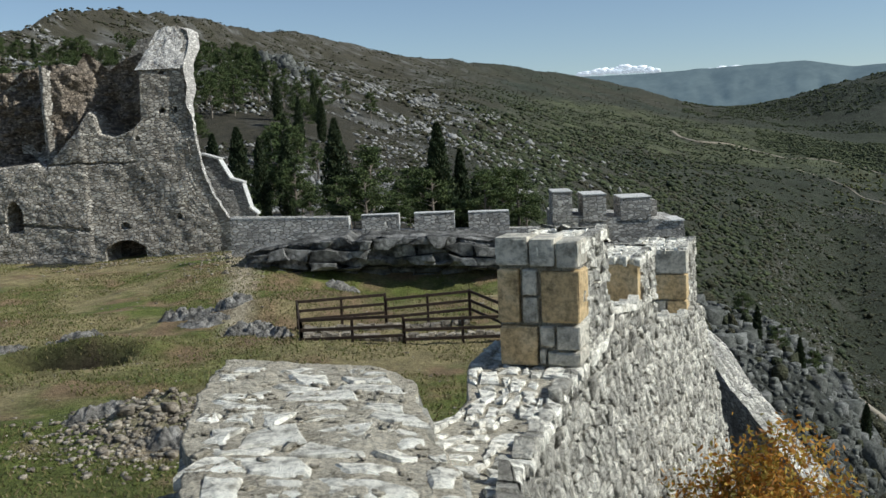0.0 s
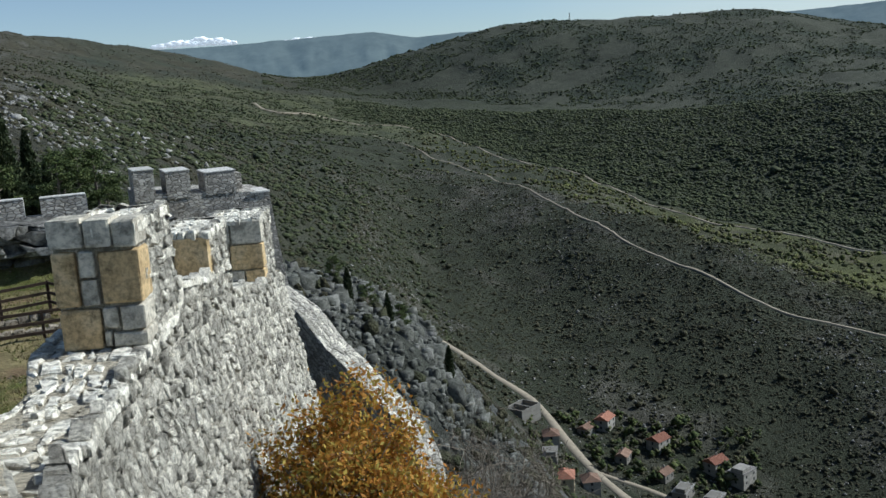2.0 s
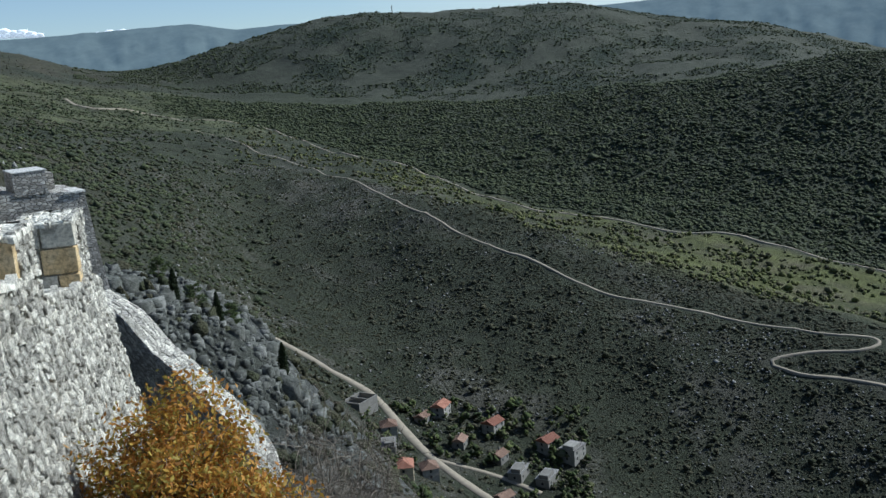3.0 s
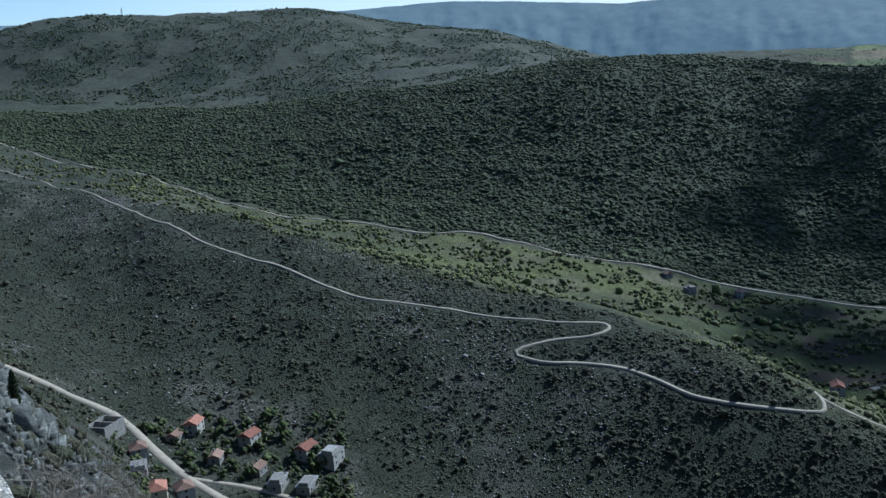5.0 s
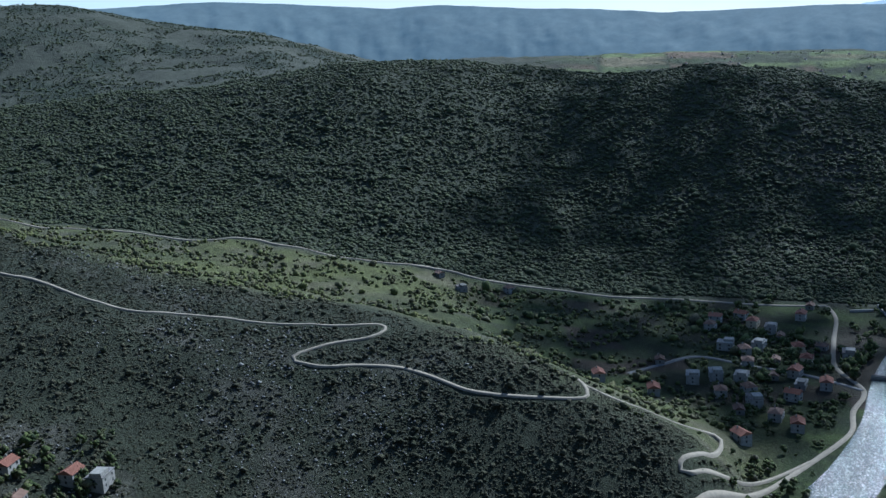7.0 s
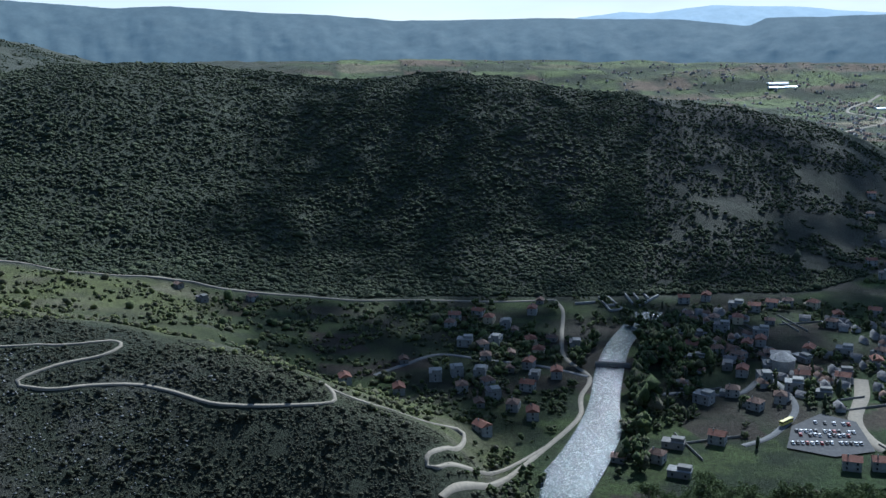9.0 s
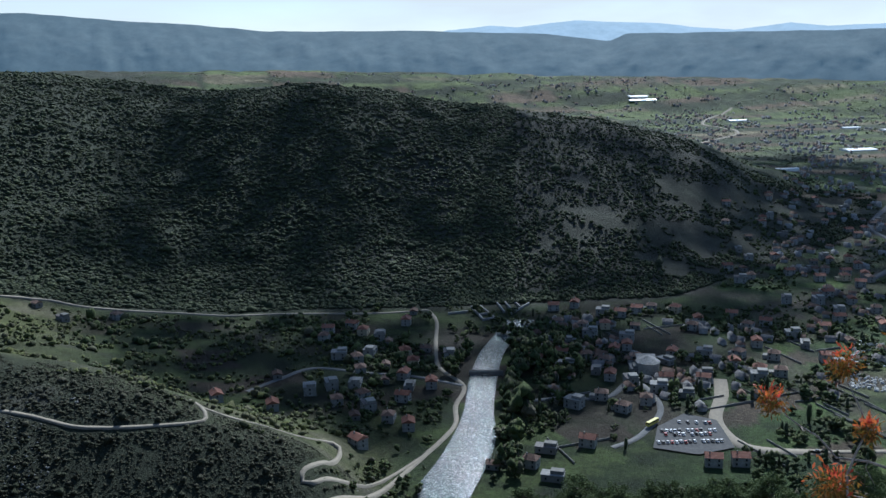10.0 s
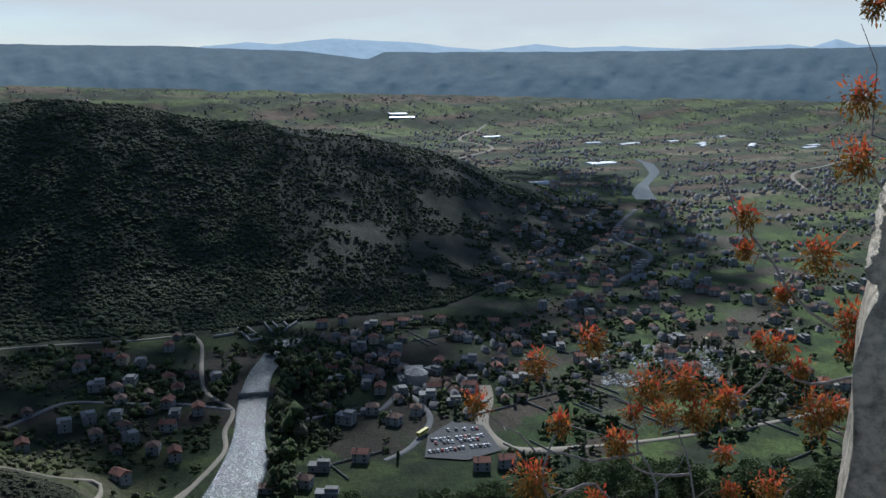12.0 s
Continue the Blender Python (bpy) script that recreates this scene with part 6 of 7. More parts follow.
cars = [vehicle("car", f"parked {n} car on the asphalt", "car", 4.2, 1.75, 1.5, paint(n + "_car_paint", c), "cars in the car park") for n, c in (("white", (0.75, 0.75, 0.75)), ("dark grey", (0.06, 0.06, 0.065)), ("silver", (0.5, 0.5, 0.52)), ("red", (0.35, 0.03, 0.03)))]
slots = [(577 + i * 0.4, -70 - i * 2.8, 8) for i in range(15)] + [(590 + i * 0.3, -73 - i * 2.8, 8) for i in range(13)] + [(596 + i * 0.3, -74 - i * 2.8, 8) for i in range(13)] + [(611, -84 - i * 2.8, 8) for i in range(9)] + [(571, -128 - i * 9, 90) for i in range(5)]
slots = slots[:4] + [(x + R_HOUSE.uniform(-0.7, 0.7), y, t) for x, y, t in slots[4:] if R_HOUSE.random() < 0.68]
for i, (x, y, t) in enumerate(slots):
    m = pose(x, y, -249.1, 0, 0, t + R_HOUSE.uniform(-5, 5))
    k = [0, 0, 2, 1, 0, 2, 3, 1][i % 8] if i > 3 else i
    if i < 4:
        cars[i].matrix_basis = m
    else:
        copy_thing(cars[k], m)
bus = vehicle("bus", "long yellow-white bus parked at the edge of the lot", "bus", 12, 2.5, 3.2, paint("yellow_bus_paint", (0.62, 0.52, 0.12)), "")
bus.matrix_basis = pose(607, -69, -249.1, 0, 0, -38)

# low walls between the garden plots
R_WALL = random.Random(15)
for i in range(60):
    az, r = R_WALL.uniform(88, 122), R_WALL.uniform(560, 840)
    x, y = r * math.sin(radians(az)), r * math.cos(radians(az))
    if abs(y - 48) < 30 or math.hypot(x - 590, y + 92) < 45:
        continue
    t = 0.45 + (1.571 if i % 3 == 0 else 0) + R_WALL.uniform(-0.08, 0.08)
    h = R_WALL.uniform(9, 26)
    bm = bmesh.new()
    bar(bm, (x - h * math.cos(t), y - h * math.sin(t), -249.3), (x + h * math.cos(t), y + h * math.sin(t), -249.6), 0.5, 1.6)
    tagged(part("garden_wall", bm, STONEH), "low stone wall between garden plots", "wall", "garden walls")

# ---- gardens and trees of the valley, far houses, greenhouses ----
def valley_spots(n, a0, a1, r0, r1, thr=0.0, power=1.0):
    az, r = rng.uniform(a0, a1, n), r0 + (r1 - r0) * rng.random(n) ** power
    x, y = r * np.sin(np.radians(az)), r * np.cos(np.radians(az))
    ok = (fbm(x / 45, y / 45, 3, 95) > thr) & ~((np.abs(y - 50 + 0 * x) < 20) & (x < 800)) & ~((np.abs(x - 588) < 42) & (np.abs(y + 85) < 34))
    ok &= np.hypot(x - 712, y + 76) > 16
    bend = np.interp(x, [1600, 1688, 1778, 1862, 1953, 2041, 2121, 2203], [-570, -596, -630, -673, -715, -739, -758, -759])
    ok &= ~((np.abs(y - bend) < 26) & (x > 1600) & (x < 2210))
    ok &= off_road(x, y)
    return az[ok], r[ok], x[ok], y[ok]


def garden(n, a0, a1, r0, r1, w, h, label, thr=0.0, power=1.0, mat=GARDEN, nm="garden_trees", maker=None):
    az, r, x, y = valley_spots(n, a0, a1, r0, r1, thr, power)
    s = rng.lognormal(0, 0.35, len(x))
    return tagged((maker or clumps)(nm, x, y, land(az, r) - 0.3, w * s, h * s, mat, rng), label, "trees", "", "stuff")


garden(6000, 77, 128, 450, 900, 4.2, 4.0, "fruit trees and hedges between the houses", 0.0, maker=crowns)
garden(560, 86, 92, 560, 810, 6.0, 7.0, "leafy trees along the river bank", 0.1, maker=crowns)
garden(1500, 62, 84, 640, 870, 4.0, 3.6, "bushes and blossom trees in the valley fields", 0.2)
garden(9000, 100, 128, 900, 1700, 3.4, 3.2, "trees between the far houses", 0.0, maker=specks)
garden(40000, 66, 128, 1700, 3600, 3.2, 2.0, "hedges and tree rows on the plain", -0.05, 0.85, maker=specks)
garden(500, 26, 40, 340, 520, 4.0, 4.0, "garden trees of the hamlet", -0.1, maker=crowns)
garden(420, 108, 120, 560, 780, 6, 7.5, "dark trees in the old graveyard", 0.05, maker=crowns)
# trees along both banks
bxx, byy = [], []
for side, off in ((1, 4), (-1, 9)):
    cl = spline([(520, 30), (569, 28), (625, 32), (687, 32), (748, 31), (794, 20), (820, 10)] if side < 0 else [(690, 68), (715, 66), (745, 60)], 4)
    bxx.append(cl[:, 0] + rng.normal(0, 3, len(cl)))
    byy.append(cl[:, 1] - (off if side < 0 else -off) + rng.normal(0, 3, len(cl)))
bxx, byy = np.concatenate(bxx), np.concatenate(byy)
s = rng.lognormal(0, 0.3, len(bxx))
tagged(crowns("bank_trees", bxx, byy, np.full(len(bxx), -250.0), 7 * s, 9 * s, GARDEN, rng, 14), "tall leafy trees lining the river", "trees", "", "stuff")
# old graveyard on the slope: rows of small pale headstones
az, r = rng.uniform(107.5, 114.5, 900), rng.uniform(720, 840, 900)
x, y = r * np.sin(np.radians(az)), r * np.cos(np.radians(az))
ok = (fbm(x / 30, y / 30, 3, 97) > -0.25) & off_road(x, y)
x, y = x[ok], y[ok]
grave_c = np.array([(sx, sy, sz) for sz in (0, 1) for sx, sy in ((-1, -1), (1, -1), (1, 1), (-1, 1))], float)
grave_s = rng.uniform(0.6, 1.3, (len(x), 1, 1)) * np.array([0.55, 0.9, 1.3]) * grave_c[None]
grave_q = np.array([(0, 1, 5, 4), (1, 2, 6, 5), (2, 3, 7, 6), (3, 0, 4, 7), (4, 5, 6, 7)])
V = grave_s + np.stack([x, y, land_xy(x, y) - 0.1], -1)[:, None]
tagged(mesh_np("headstones", V.reshape(-1, 3), (grave_q[None] + 8 * np.arange(len(x))[:, None, None]).reshape(-1, 4), COPING), "small pale headstones of the old graveyard", "headstones", "", "stuff")
# narrow cypresses of the town
az, r, x, y = valley_spots(330, 88, 122, 560, 860, 0.0)
s = rng.lognormal(0, 0.2, len(x))
tagged(clumps("cypresses", x, y, land(az, r) - 0.3, 2.4 * s, 10 * s, WOODS, rng, 0.12), "dark slim cypresses among the houses", "trees", "", "stuff")


def far_houses(n, a0, a1, r0, r1, label, thr=0.0, size=9.0):
    az, r, x, y = valley_spots(n, a0, a1, r0, r1, thr, 0.9)
    k = len(x)
    w, d, h = rng.uniform(0.7, 1.4, k) * size, rng.uniform(0.6, 1.0, k) * size, rng.uniform(2.2, 4.4, k)
    t = rng.uniform(0, 1.6, k)
    z = land(az, r)
    corners = np.array([(-1, -1), (1, -1), (1, 1), (-1, 1)]) / 2
    def ring(f, zz, ridge=False):
        cx = corners[None, :, 0] * (w * f)[:, None]
        cy = corners[None, :, 1] * (d * (0.02 if ridge else f))[:, None]
        return np.stack([x[:, None] + cx * np.cos(t)[:, None] - cy * np.sin(t)[:, None], y[:, None] + cx * np.sin(t)[:, None] + cy * np.cos(t)[:, None], np.repeat(zz[:, None], 4, 1)], -1)
    base, top = ring(1.0, z - 3), ring(1.0, z + h)
    V = np.concatenate([base, top], 1).reshape(-1, 3)
    q = np.array([(0, 1, 5, 4), (1, 2, 6, 5), (2, 3, 7, 6), (3, 0, 4, 7), (4, 5, 6, 7)])
    Q = (q[None] + 8 * np.arange(k)[:, None, None]).reshape(-1, 4)
    o = mesh_np("far_house_walls", V, Q, PLASTER)
    tagged(o, label, "houses", "", "stuff")
    eave, rid = ring(1.1, z + h + 0.05), ring(1.1, z + h + 2.4, True)
    V = np.concatenate([eave, rid], 1).reshape(-1, 3)
    for mat, sel in ((REDFAR, rng.random(k) < 0.45), (GREYROOF, None)):
        if sel is not None:
            first = sel
        pick = np.where(first if sel is not None else ~first)[0]
        Q = (q[None] + 8 * pick[:, None, None]).reshape(-1, 4)
        Vs, inv = np.unique(Q, return_inverse=True)
        o = mesh_np("far_house_roofs", V[Vs], inv.reshape(-1, 4), mat)
        tagged(o, "red and grey roofs of far houses", "roofs", "", "stuff")


REDFAR = BROWNTILE
far_houses(150, 90, 103, 640, 850, "small houses and sheds packed between the gardens", 0.0, 6.5)
far_houses(260, 104, 127, 640, 1100, "small houses and sheds packed between the gardens", 0.0, 6.5)
far_houses(260, 103, 119, 1080, 1600, "houses of the far quarter below the hill", -0.15, 6.5)
far_houses(520, 110, 120, 1550, 2350, "close-built pale village beside the river bend", 0.0, 6.5)
far_houses(500, 96, 107, 2150, 3000, "rows of pale houses out on the plain", -0.05, 6.5)
far_houses(900, 104, 128, 1500, 2300, "scattered pale houses of the plain's villages", 0.0, 5.5)
far_houses(1200, 86, 128, 2200, 3550, "far villages on the plain", 0.0, 6.5)
far_houses(220, 74, 100, 3000, 3600, "far villages at the mountain's foot", -0.1, 8)
FILM, nt_, b_ = material("white_greenhouse_film", 0.35)
b_.inputs["Base Color"].default_value = (0.82, 0.82, 0.80, 1)
for x, y, L_, w, t in ((2146, -656, 70, 34, -72), (2802, -524, 60, 20, -70), (2562, -872, 40, 22, -60), (2540, -840, 34, 18, -60), (2527, -1052, 60, 18, -40), (2480, -1040, 70, 12, -30), (2705, -1188, 34, 20, -60), (2466, -1171, 90, 16, -30), (2401, -1298, 60, 18, -60), (3260, -285, 60, 50, -80), (3215, -300, 90, 20, -80), (2592, -768, 50, 16, -70), (1730, -409, 50, 8, -70), (2440, -1330, 50, 20, -60), (2600, -1000, 40, 18, -60)):
    bm = bmesh.new()
    prism(bm, [(-w / 2, -2), (-w / 2, 2.5), (-w / 4, 4), (w / 4, 4), (w / 2, 2.5), (w / 2, -2)], -L_ / 2, L_ / 2)
    g = part("greenhouse", bm, FILM)
    g.matrix_basis = pose(x, y, float(land_xy(np.array(float(x)), np.array(float(y)))), 0, 0, t + 90)
    tagged(g, "long white film greenhouse on the plain", "greenhouse", "greenhouses")


# thin lattice mast on the far crest
mast_x, mast_y = 2995 * math.sin(radians(29.9)), 2995 * math.cos(radians(29.9))
bm = bmesh.new()
for sx, sy in ((-1, -1), (1, -1), (1, 1), (-1, 1)):
    bar(bm, (sx * 2.2, sy * 2.2, -6), (sx * 0.4, sy * 0.4, 26), 0.5, 0.5)
for k in range(6):
    w_ = 2.0 - 0.28 * k
    bar(bm, (-w_, -w_, 4 * k), (w_, w_, 4 * k + 3.5), 0.3, 0.3)
    bar(bm, (w_, -w_, 4 * k), (-w_, w_, 4 * k + 3.5), 0.3, 0.3)
mast = part("radio_mast", bm, STONEH)
mast.location = (mast_x, mast_y, float(land_xy(np.array(mast_x), np.array(mast_y))))
tagged(mast, "thin grey lattice mast on the far hilltop", "mast")


# ---- outwork wall running down the rock ----
outwork = empty("wall_outwork", "low wall descending the slope with flat coping stones", "wall", "", "structure")
OW = np.array([(10.65, 50.62, -10.28), (11.7, 48.37, -11.18), (12.51, 46.65, -12.8), (13.16, 45.25, -13.7), (13.94, 43.58, -14.91), (14.62, 42.11, -15.85), (15.14, 41.01, -17.49), (15.32, 40.62, -19.18)])


def ow_at(t):
    k = np.linspace(0, 1, len(OW))
    return np.stack([np.interp(t, k, OW[:, i]) for i in range(3)], -1)


def ow_frame(t):
    d = ow_at(np.minimum(t + 0.01, 1)) - ow_at(np.maximum(t - 0.01, 0))
    d[..., 2] = 0
    d /= np.linalg.norm(d, axis=-1)[..., None]
    return d, np.stack([d[..., 1], -d[..., 0], 0 * d[..., 0]], -1)


def ow_core(U, V):
    p = ow_at(U)
    d, n = ow_frame(U)
    k = V * 3
    o = np.where(k < 1, -0.7, np.where(k < 2, -0.7 + (k - 1) * 1.4, 0.7))
    dz = np.where(k < 1, -7 * (1 - k), np.where(k < 2, 0, -7 * (k - 2)))
    P = p + n * (o + 0.04 * fbm(U * 40, V * 30, 3, 7))[..., None]
    return P[..., 0], P[..., 1], P[..., 2] + dz - 0.05


slab_grid("core", ow_core, 120, 60, MASON, outwork)
rng = np.random.default_rng(3)


def ow_top(u, v, h):
    P = ow_at(u) + ow_frame(u)[1] * v[:, None]
    return P[:, 0], P[:, 1], P[:, 2] - 0.04 + h


def ow_side(u, v, h):
    P = ow_at(u) + ow_frame(u)[1] * (0.69 + h)[:, None]
    return P[:, 0], P[:, 1], P[:, 2] + v


pave(rng, 0.0, 0.99, -0.72, 0.72, 0.034, 0.22, ow_top, lambda u, v: True, outwork, FACE, "coping_stone", 200, proud=(-0.01, 0.03), tilt=0.012, wave=0.45)
pave(rng, 0.0, 0.99, -4.5, -0.06, 0.03, 0.18, ow_side, lambda u, v: True, outwork, FACE, "stone", 0, proud=(-0.01, 0.03))

# jagged limestone on the castle rock
v_, q_ = [], []
for _ in range(3600):
    az, r = rng.uniform(12, 30), 48 * (2.2) ** rng.random()
    s = rng.lognormal(-1.25, 0.55) * (0.2 + r / 95)
    if az > 12 + 900 / r:
        continue
    p = CRAGS[rng.integers(12)] * s * np.array([1.2, 1.0, 1.3])
    t = rng.uniform(0, 6.28)
    p = np.c_[p[:, 0] * math.cos(t) - p[:, 1] * math.sin(t), p[:, 0] * math.sin(t) + p[:, 1] * math.cos(t), p[:, 2]]
    q_.append(CUBE_Q + 26 * len(v_))
    v_.append(p + np.array([r * math.sin(radians(az)), r * math.cos(radians(az)), float(land(np.array(az), np.array(r)))]))
tagged(mesh_np("crag_stones", np.concatenate(v_), np.concatenate(q_), CRAGM), "jagged grey limestone of the castle rock", "rocks", "", "stuff")


# grey cliff high on the flank behind the castle
v_, q_ = [], []
for _ in range(700):
    u = rng.random()
    az = -12.6 + 3.6 * u + rng.normal(0, 0.12)
    r = 700 - 180 * u + rng.normal(0, 22)
    s = rng.lognormal(0.75, 0.4) * (1.1 - 0.4 * u) * r / 700
    p = CRAGS[rng.integers(12)] * s * np.array([1.0, 1.0, 1.9])
    q_.append(CUBE_Q + 26 * len(v_))
    v_.append(p + np.array([r * math.sin(radians(az)), r * math.cos(radians(az)), float(land(np.array(az), np.array(r))) + 0.3 * s]))
tagged(mesh_np("cliff", np.concatenate(v_), np.concatenate(q_), CRAGM), "fissured grey limestone cliff on the mountain flank", "cliff", "", "stuff")


# ---- shrubs and trees ----
BARK, nt_, b_ = material("grey_brown_bark", 0.9)
nt_.links.new(ramp(nt_, noise_tex(nt_, 25, 6, 0.7), [(0.3, (0.10, 0.08, 0.06)), (0.7, (0.28, 0.245, 0.20))]), b_.inputs["Base Color"])


def limb(bm, pts, r0, r1, seg=5):
    """A tapered round limb through points."""
    rings = []
    for i, p in enumerate(pts):
        p = Vector(p)
        d = (Vector(pts[min(i + 1, len(pts) - 1)]) - Vector(pts[max(i - 1, 0)])).normalized()
        a = d.orthogonal().normalized()
        b = d.cross(a)
        r = r0 + (r1 - r0) * i / max(1, len(pts) - 1)
        rings.append([bm.verts.new(p + (a * math.cos(t) + b * math.sin(t)) * r) for t in [6.283 * k / seg for k in range(seg)]])
    for A, B in zip(rings, rings[1:]):
        for k in range(seg):
            bm.faces.new((A[k], A[(k + 1) % seg], B[(k + 1) % seg], B[k]))
    bm.faces.new(rings[-1])
    return rings


def leaves_mesh(name, centres, size, mat, parent, rng, long=1.8, dirs=None):
    """Small pointed leaves, two triangles each, folded along the middle."""
    n = len(centres)
    d = rng.normal(0, 1, (n, 3)) if dirs is None else dirs + rng.normal(0, 0.45, (n, 3))
    d /= np.linalg.norm(d, axis=1)[:, None]
    w = np.cross(d, rng.normal(0, 1, (n, 3)))
    w /= np.linalg.norm(w, axis=1)[:, None]
    up = np.cross(d, w)
    s = size * rng.uniform(0.6, 1.3, n)[:, None]
    tip, base = centres + d * s * long / 2, centres - d * s * long / 2
    l, r = centres + w * s * 0.42 + up * s * 0.12, centres - w * s * 0.42 + up * s * 0.12
    V = np.stack([base, l, tip, r], 1).reshape(-1, 3)
    F = np.array([(0, 1, 2), (0, 2, 3)])[None] + 4 * np.arange(n)[:, None, None]
    return mesh_np(name, V, F.reshape(-1, 3), mat, parent)


def shrub(name, label, at, radius, height, n_leaves, size, mat, rng, stems=14, twig=True, category="shrub"):
    ob = empty(name, label, category, "", "", at)
    bm = bmesh.new()
    tips = []
    for _ in range(stems):
        a, lean = rng.uniform(0, 6.28), rng.uniform(0.1, 0.9)
        pts = [np.array([0, 0, 0.0])]
        for j in range(1, 6):
            k = j / 5
            pts.append(np.array([math.cos(a) * radius * lean * k ** 0.8, math.sin(a) * radius * lean * k ** 0.8, height * (0.95 - 0.35 * lean ** 2) * k]) + rng.normal(0, 0.05, 3) * radius)
        limb(bm, pts, 0.03, 0.006, 4)
        for j in (2, 3, 4, 5):
            for _ in range(5):
                q = pts[j] + rng.normal(0, 0.26, 3) * radius
                q[2] = max(q[2], 0.3)
                limb(bm, [pts[j], (pts[j] + q) / 2 + rng.normal(0, 0.03, 3), q], 0.009, 0.003, 3)
                tips.append(q)
                for _ in range(4 if twig else 0):
                    q2 = q + rng.normal(0, 0.14, 3) * radius
                    limb(bm, [q, q2], 0.004, 0.0015, 3)
                    tips.append(q2)
    part("branchwork", bm, BARK, ob)
    if n_leaves:
        tips = np.array(tips)
        c = tips[rng.integers(0, len(tips), n_leaves)] + rng.normal(0, 0.085, (n_leaves, 3)) * radius
        leaves_mesh("leaves", c, size, mat, ob, rng)
    return ob


AUTUMN = leaf_mat("rusty_autumn_leaves", [(0.38, 0.17, 0.035), (0.52, 0.28, 0.05), (0.44, 0.32, 0.06), (0.30, 0.27, 0.07), (0.50, 0.22, 0.04), (0.26, 0.13, 0.04)], 0.7, 0.35)
shrub("autumn_shrub", "dense shrub with orange and yellow-brown leaves below the wall", (2.45, 8.3, -7.7), 0.9, 4.65, 74000, 0.036, AUTUMN, np.random.default_rng(2), 26)
shrub("autumn_shrub", "rusty orange shrub at the foot of the outwork", (3.1, 8.6, -7.7), 0.65, 3.55, 40000, 0.036, AUTUMN, np.random.default_rng(6), 18)
for x, y, z, s in ((7.4, 17.0, -11.2, 2.0), (8.6, 18.2, -12.2, 2.0), (6.2, 15.2, -10.3, 1.5)):
    shrub("bare_shrub", "leafless grey-brown thorn shrub on the rock", (x, y, z), s, 2.0 * s, 0, 0.03, AUTUMN, np.random.default_rng(int(x * 10)), 20)

CYP = leaf_mat("cypress_green", [(0.02, 0.032, 0.016), (0.036, 0.052, 0.022), (0.06, 0.072, 0.03)], 0.9, 0.1)
PINEM = leaf_mat("pine_green", [(0.04, 0.06, 0.024), (0.075, 0.105, 0.036), (0.12, 0.145, 0.055)], 0.9, 0.15)


def cypress(seed):
    """A cypress 10 m high."""
    rng = np.random.default_rng(seed)
    ob = empty("cypress", "tall dark green columnar cypress beyond the wall", "tree", "cypresses beyond the wall")
    bm = bmesh.new()
    limb(bm, [(0, 0, -1), (0.03, 0, 2), (0, 0.04, 6), (0, 0, 9.6)], 0.16, 0.03, 7)
    part("trunk", bm, BARK, ob)
    n = 5200
    z = rng.random(n) ** 0.9 * 9.6 + 0.4
    prof = 1.05 * np.sin(np.clip(z / 10, 0, 1) ** 0.75 * math.pi) ** 0.75 * (1 - 0.25 * z / 10) + 0.06
    a = rng.uniform(0, 6.28, n)
    r = prof * np.sqrt(rng.random(n)) * (1 + 0.28 * np.sin(a * 3 + z * 1.7) * np.sin(z * 2.3 + a))
    c = np.c_[r * np.cos(a), r * np.sin(a), z]
    dirs = np.c_[np.cos(a) * 0.35, np.sin(a) * 0.35, np.ones(n)]
    leaves_mesh("crown", c, 0.17, CYP, ob, rng, 2.4, dirs)
    return ob


def pine(seed):
    """A pine 9 m high."""
    rng = np.random.default_rng(seed)
    ob = empty("pine_tree", "bushy green pine with a bare lower trunk", "tree", "pines round the castle")
    bm = bmesh.new()
    limb(bm, [(0, 0, -1), (0.1, 0.05, 2.5), (-0.05, 0.1, 5.5), (0.05, 0, 8.6)], 0.2, 0.04, 7)
    cents = []
    for k in range(26):
        z = 2.6 + 6.2 * (k / 26)
        a = rng.uniform(0, 6.28)
        ln = (2.6 * (1 - ((z - 2.6) / 7.4) ** 1.3) + 0.35) * rng.uniform(0.6, 1.1)
        q = np.array([math.cos(a) * ln, math.sin(a) * ln, z + 0.25 * ln])
        limb(bm, [(0, 0, z), tuple(q * np.array([0.5, 0.5, 1])), tuple(q)], 0.06, 0.012, 4)
        for f in (0.5, 0.75, 1.0):
            cents.append((np.array([q[0] * f, q[1] * f, z + 0.25 * ln * f]), 0.34 + 0.30 * f))
    part("trunk", bm, BARK, ob)
    cs = []
    for c, s in cents:
        m = 62
        p = rng.normal(0, 1, (m, 3))
        p /= np.linalg.norm(p, axis=1)[:, None]
        cs.append(c + p * s * rng.random((m, 1)) ** 0.4 * np.array([1.1, 1.1, 0.7]))
    leaves_mesh("crown", np.concatenate(cs), 0.15, PINEM, ob, rng, 2.0)
    return ob


CYPS = [cypress(1), cypress(2)]
PINES = [pine(3), pine(4), pine(5)]
placed = set()


def plant(proto, az, r, height, full, turn=0.0, fat=1.0):
    x, y = r * math.sin(radians(az)), r * math.cos(radians(az))
    z = float(land(np.array(float(az)), np.array(float(r)))) - 0.2
    s = height / full
    m = pose(x, y, z, 0, 0, turn)
    if proto.name not in placed:
        placed.add(proto.name)
        proto.matrix_basis = m @ Matrix.Diagonal((s * fat, s * fat, s, 1))
        return proto
    old = proto.scale.copy()
    proto.scale = (s * fat, s * fat, s)
    c = copy_thing(proto, m)
    proto.scale = old
    return c


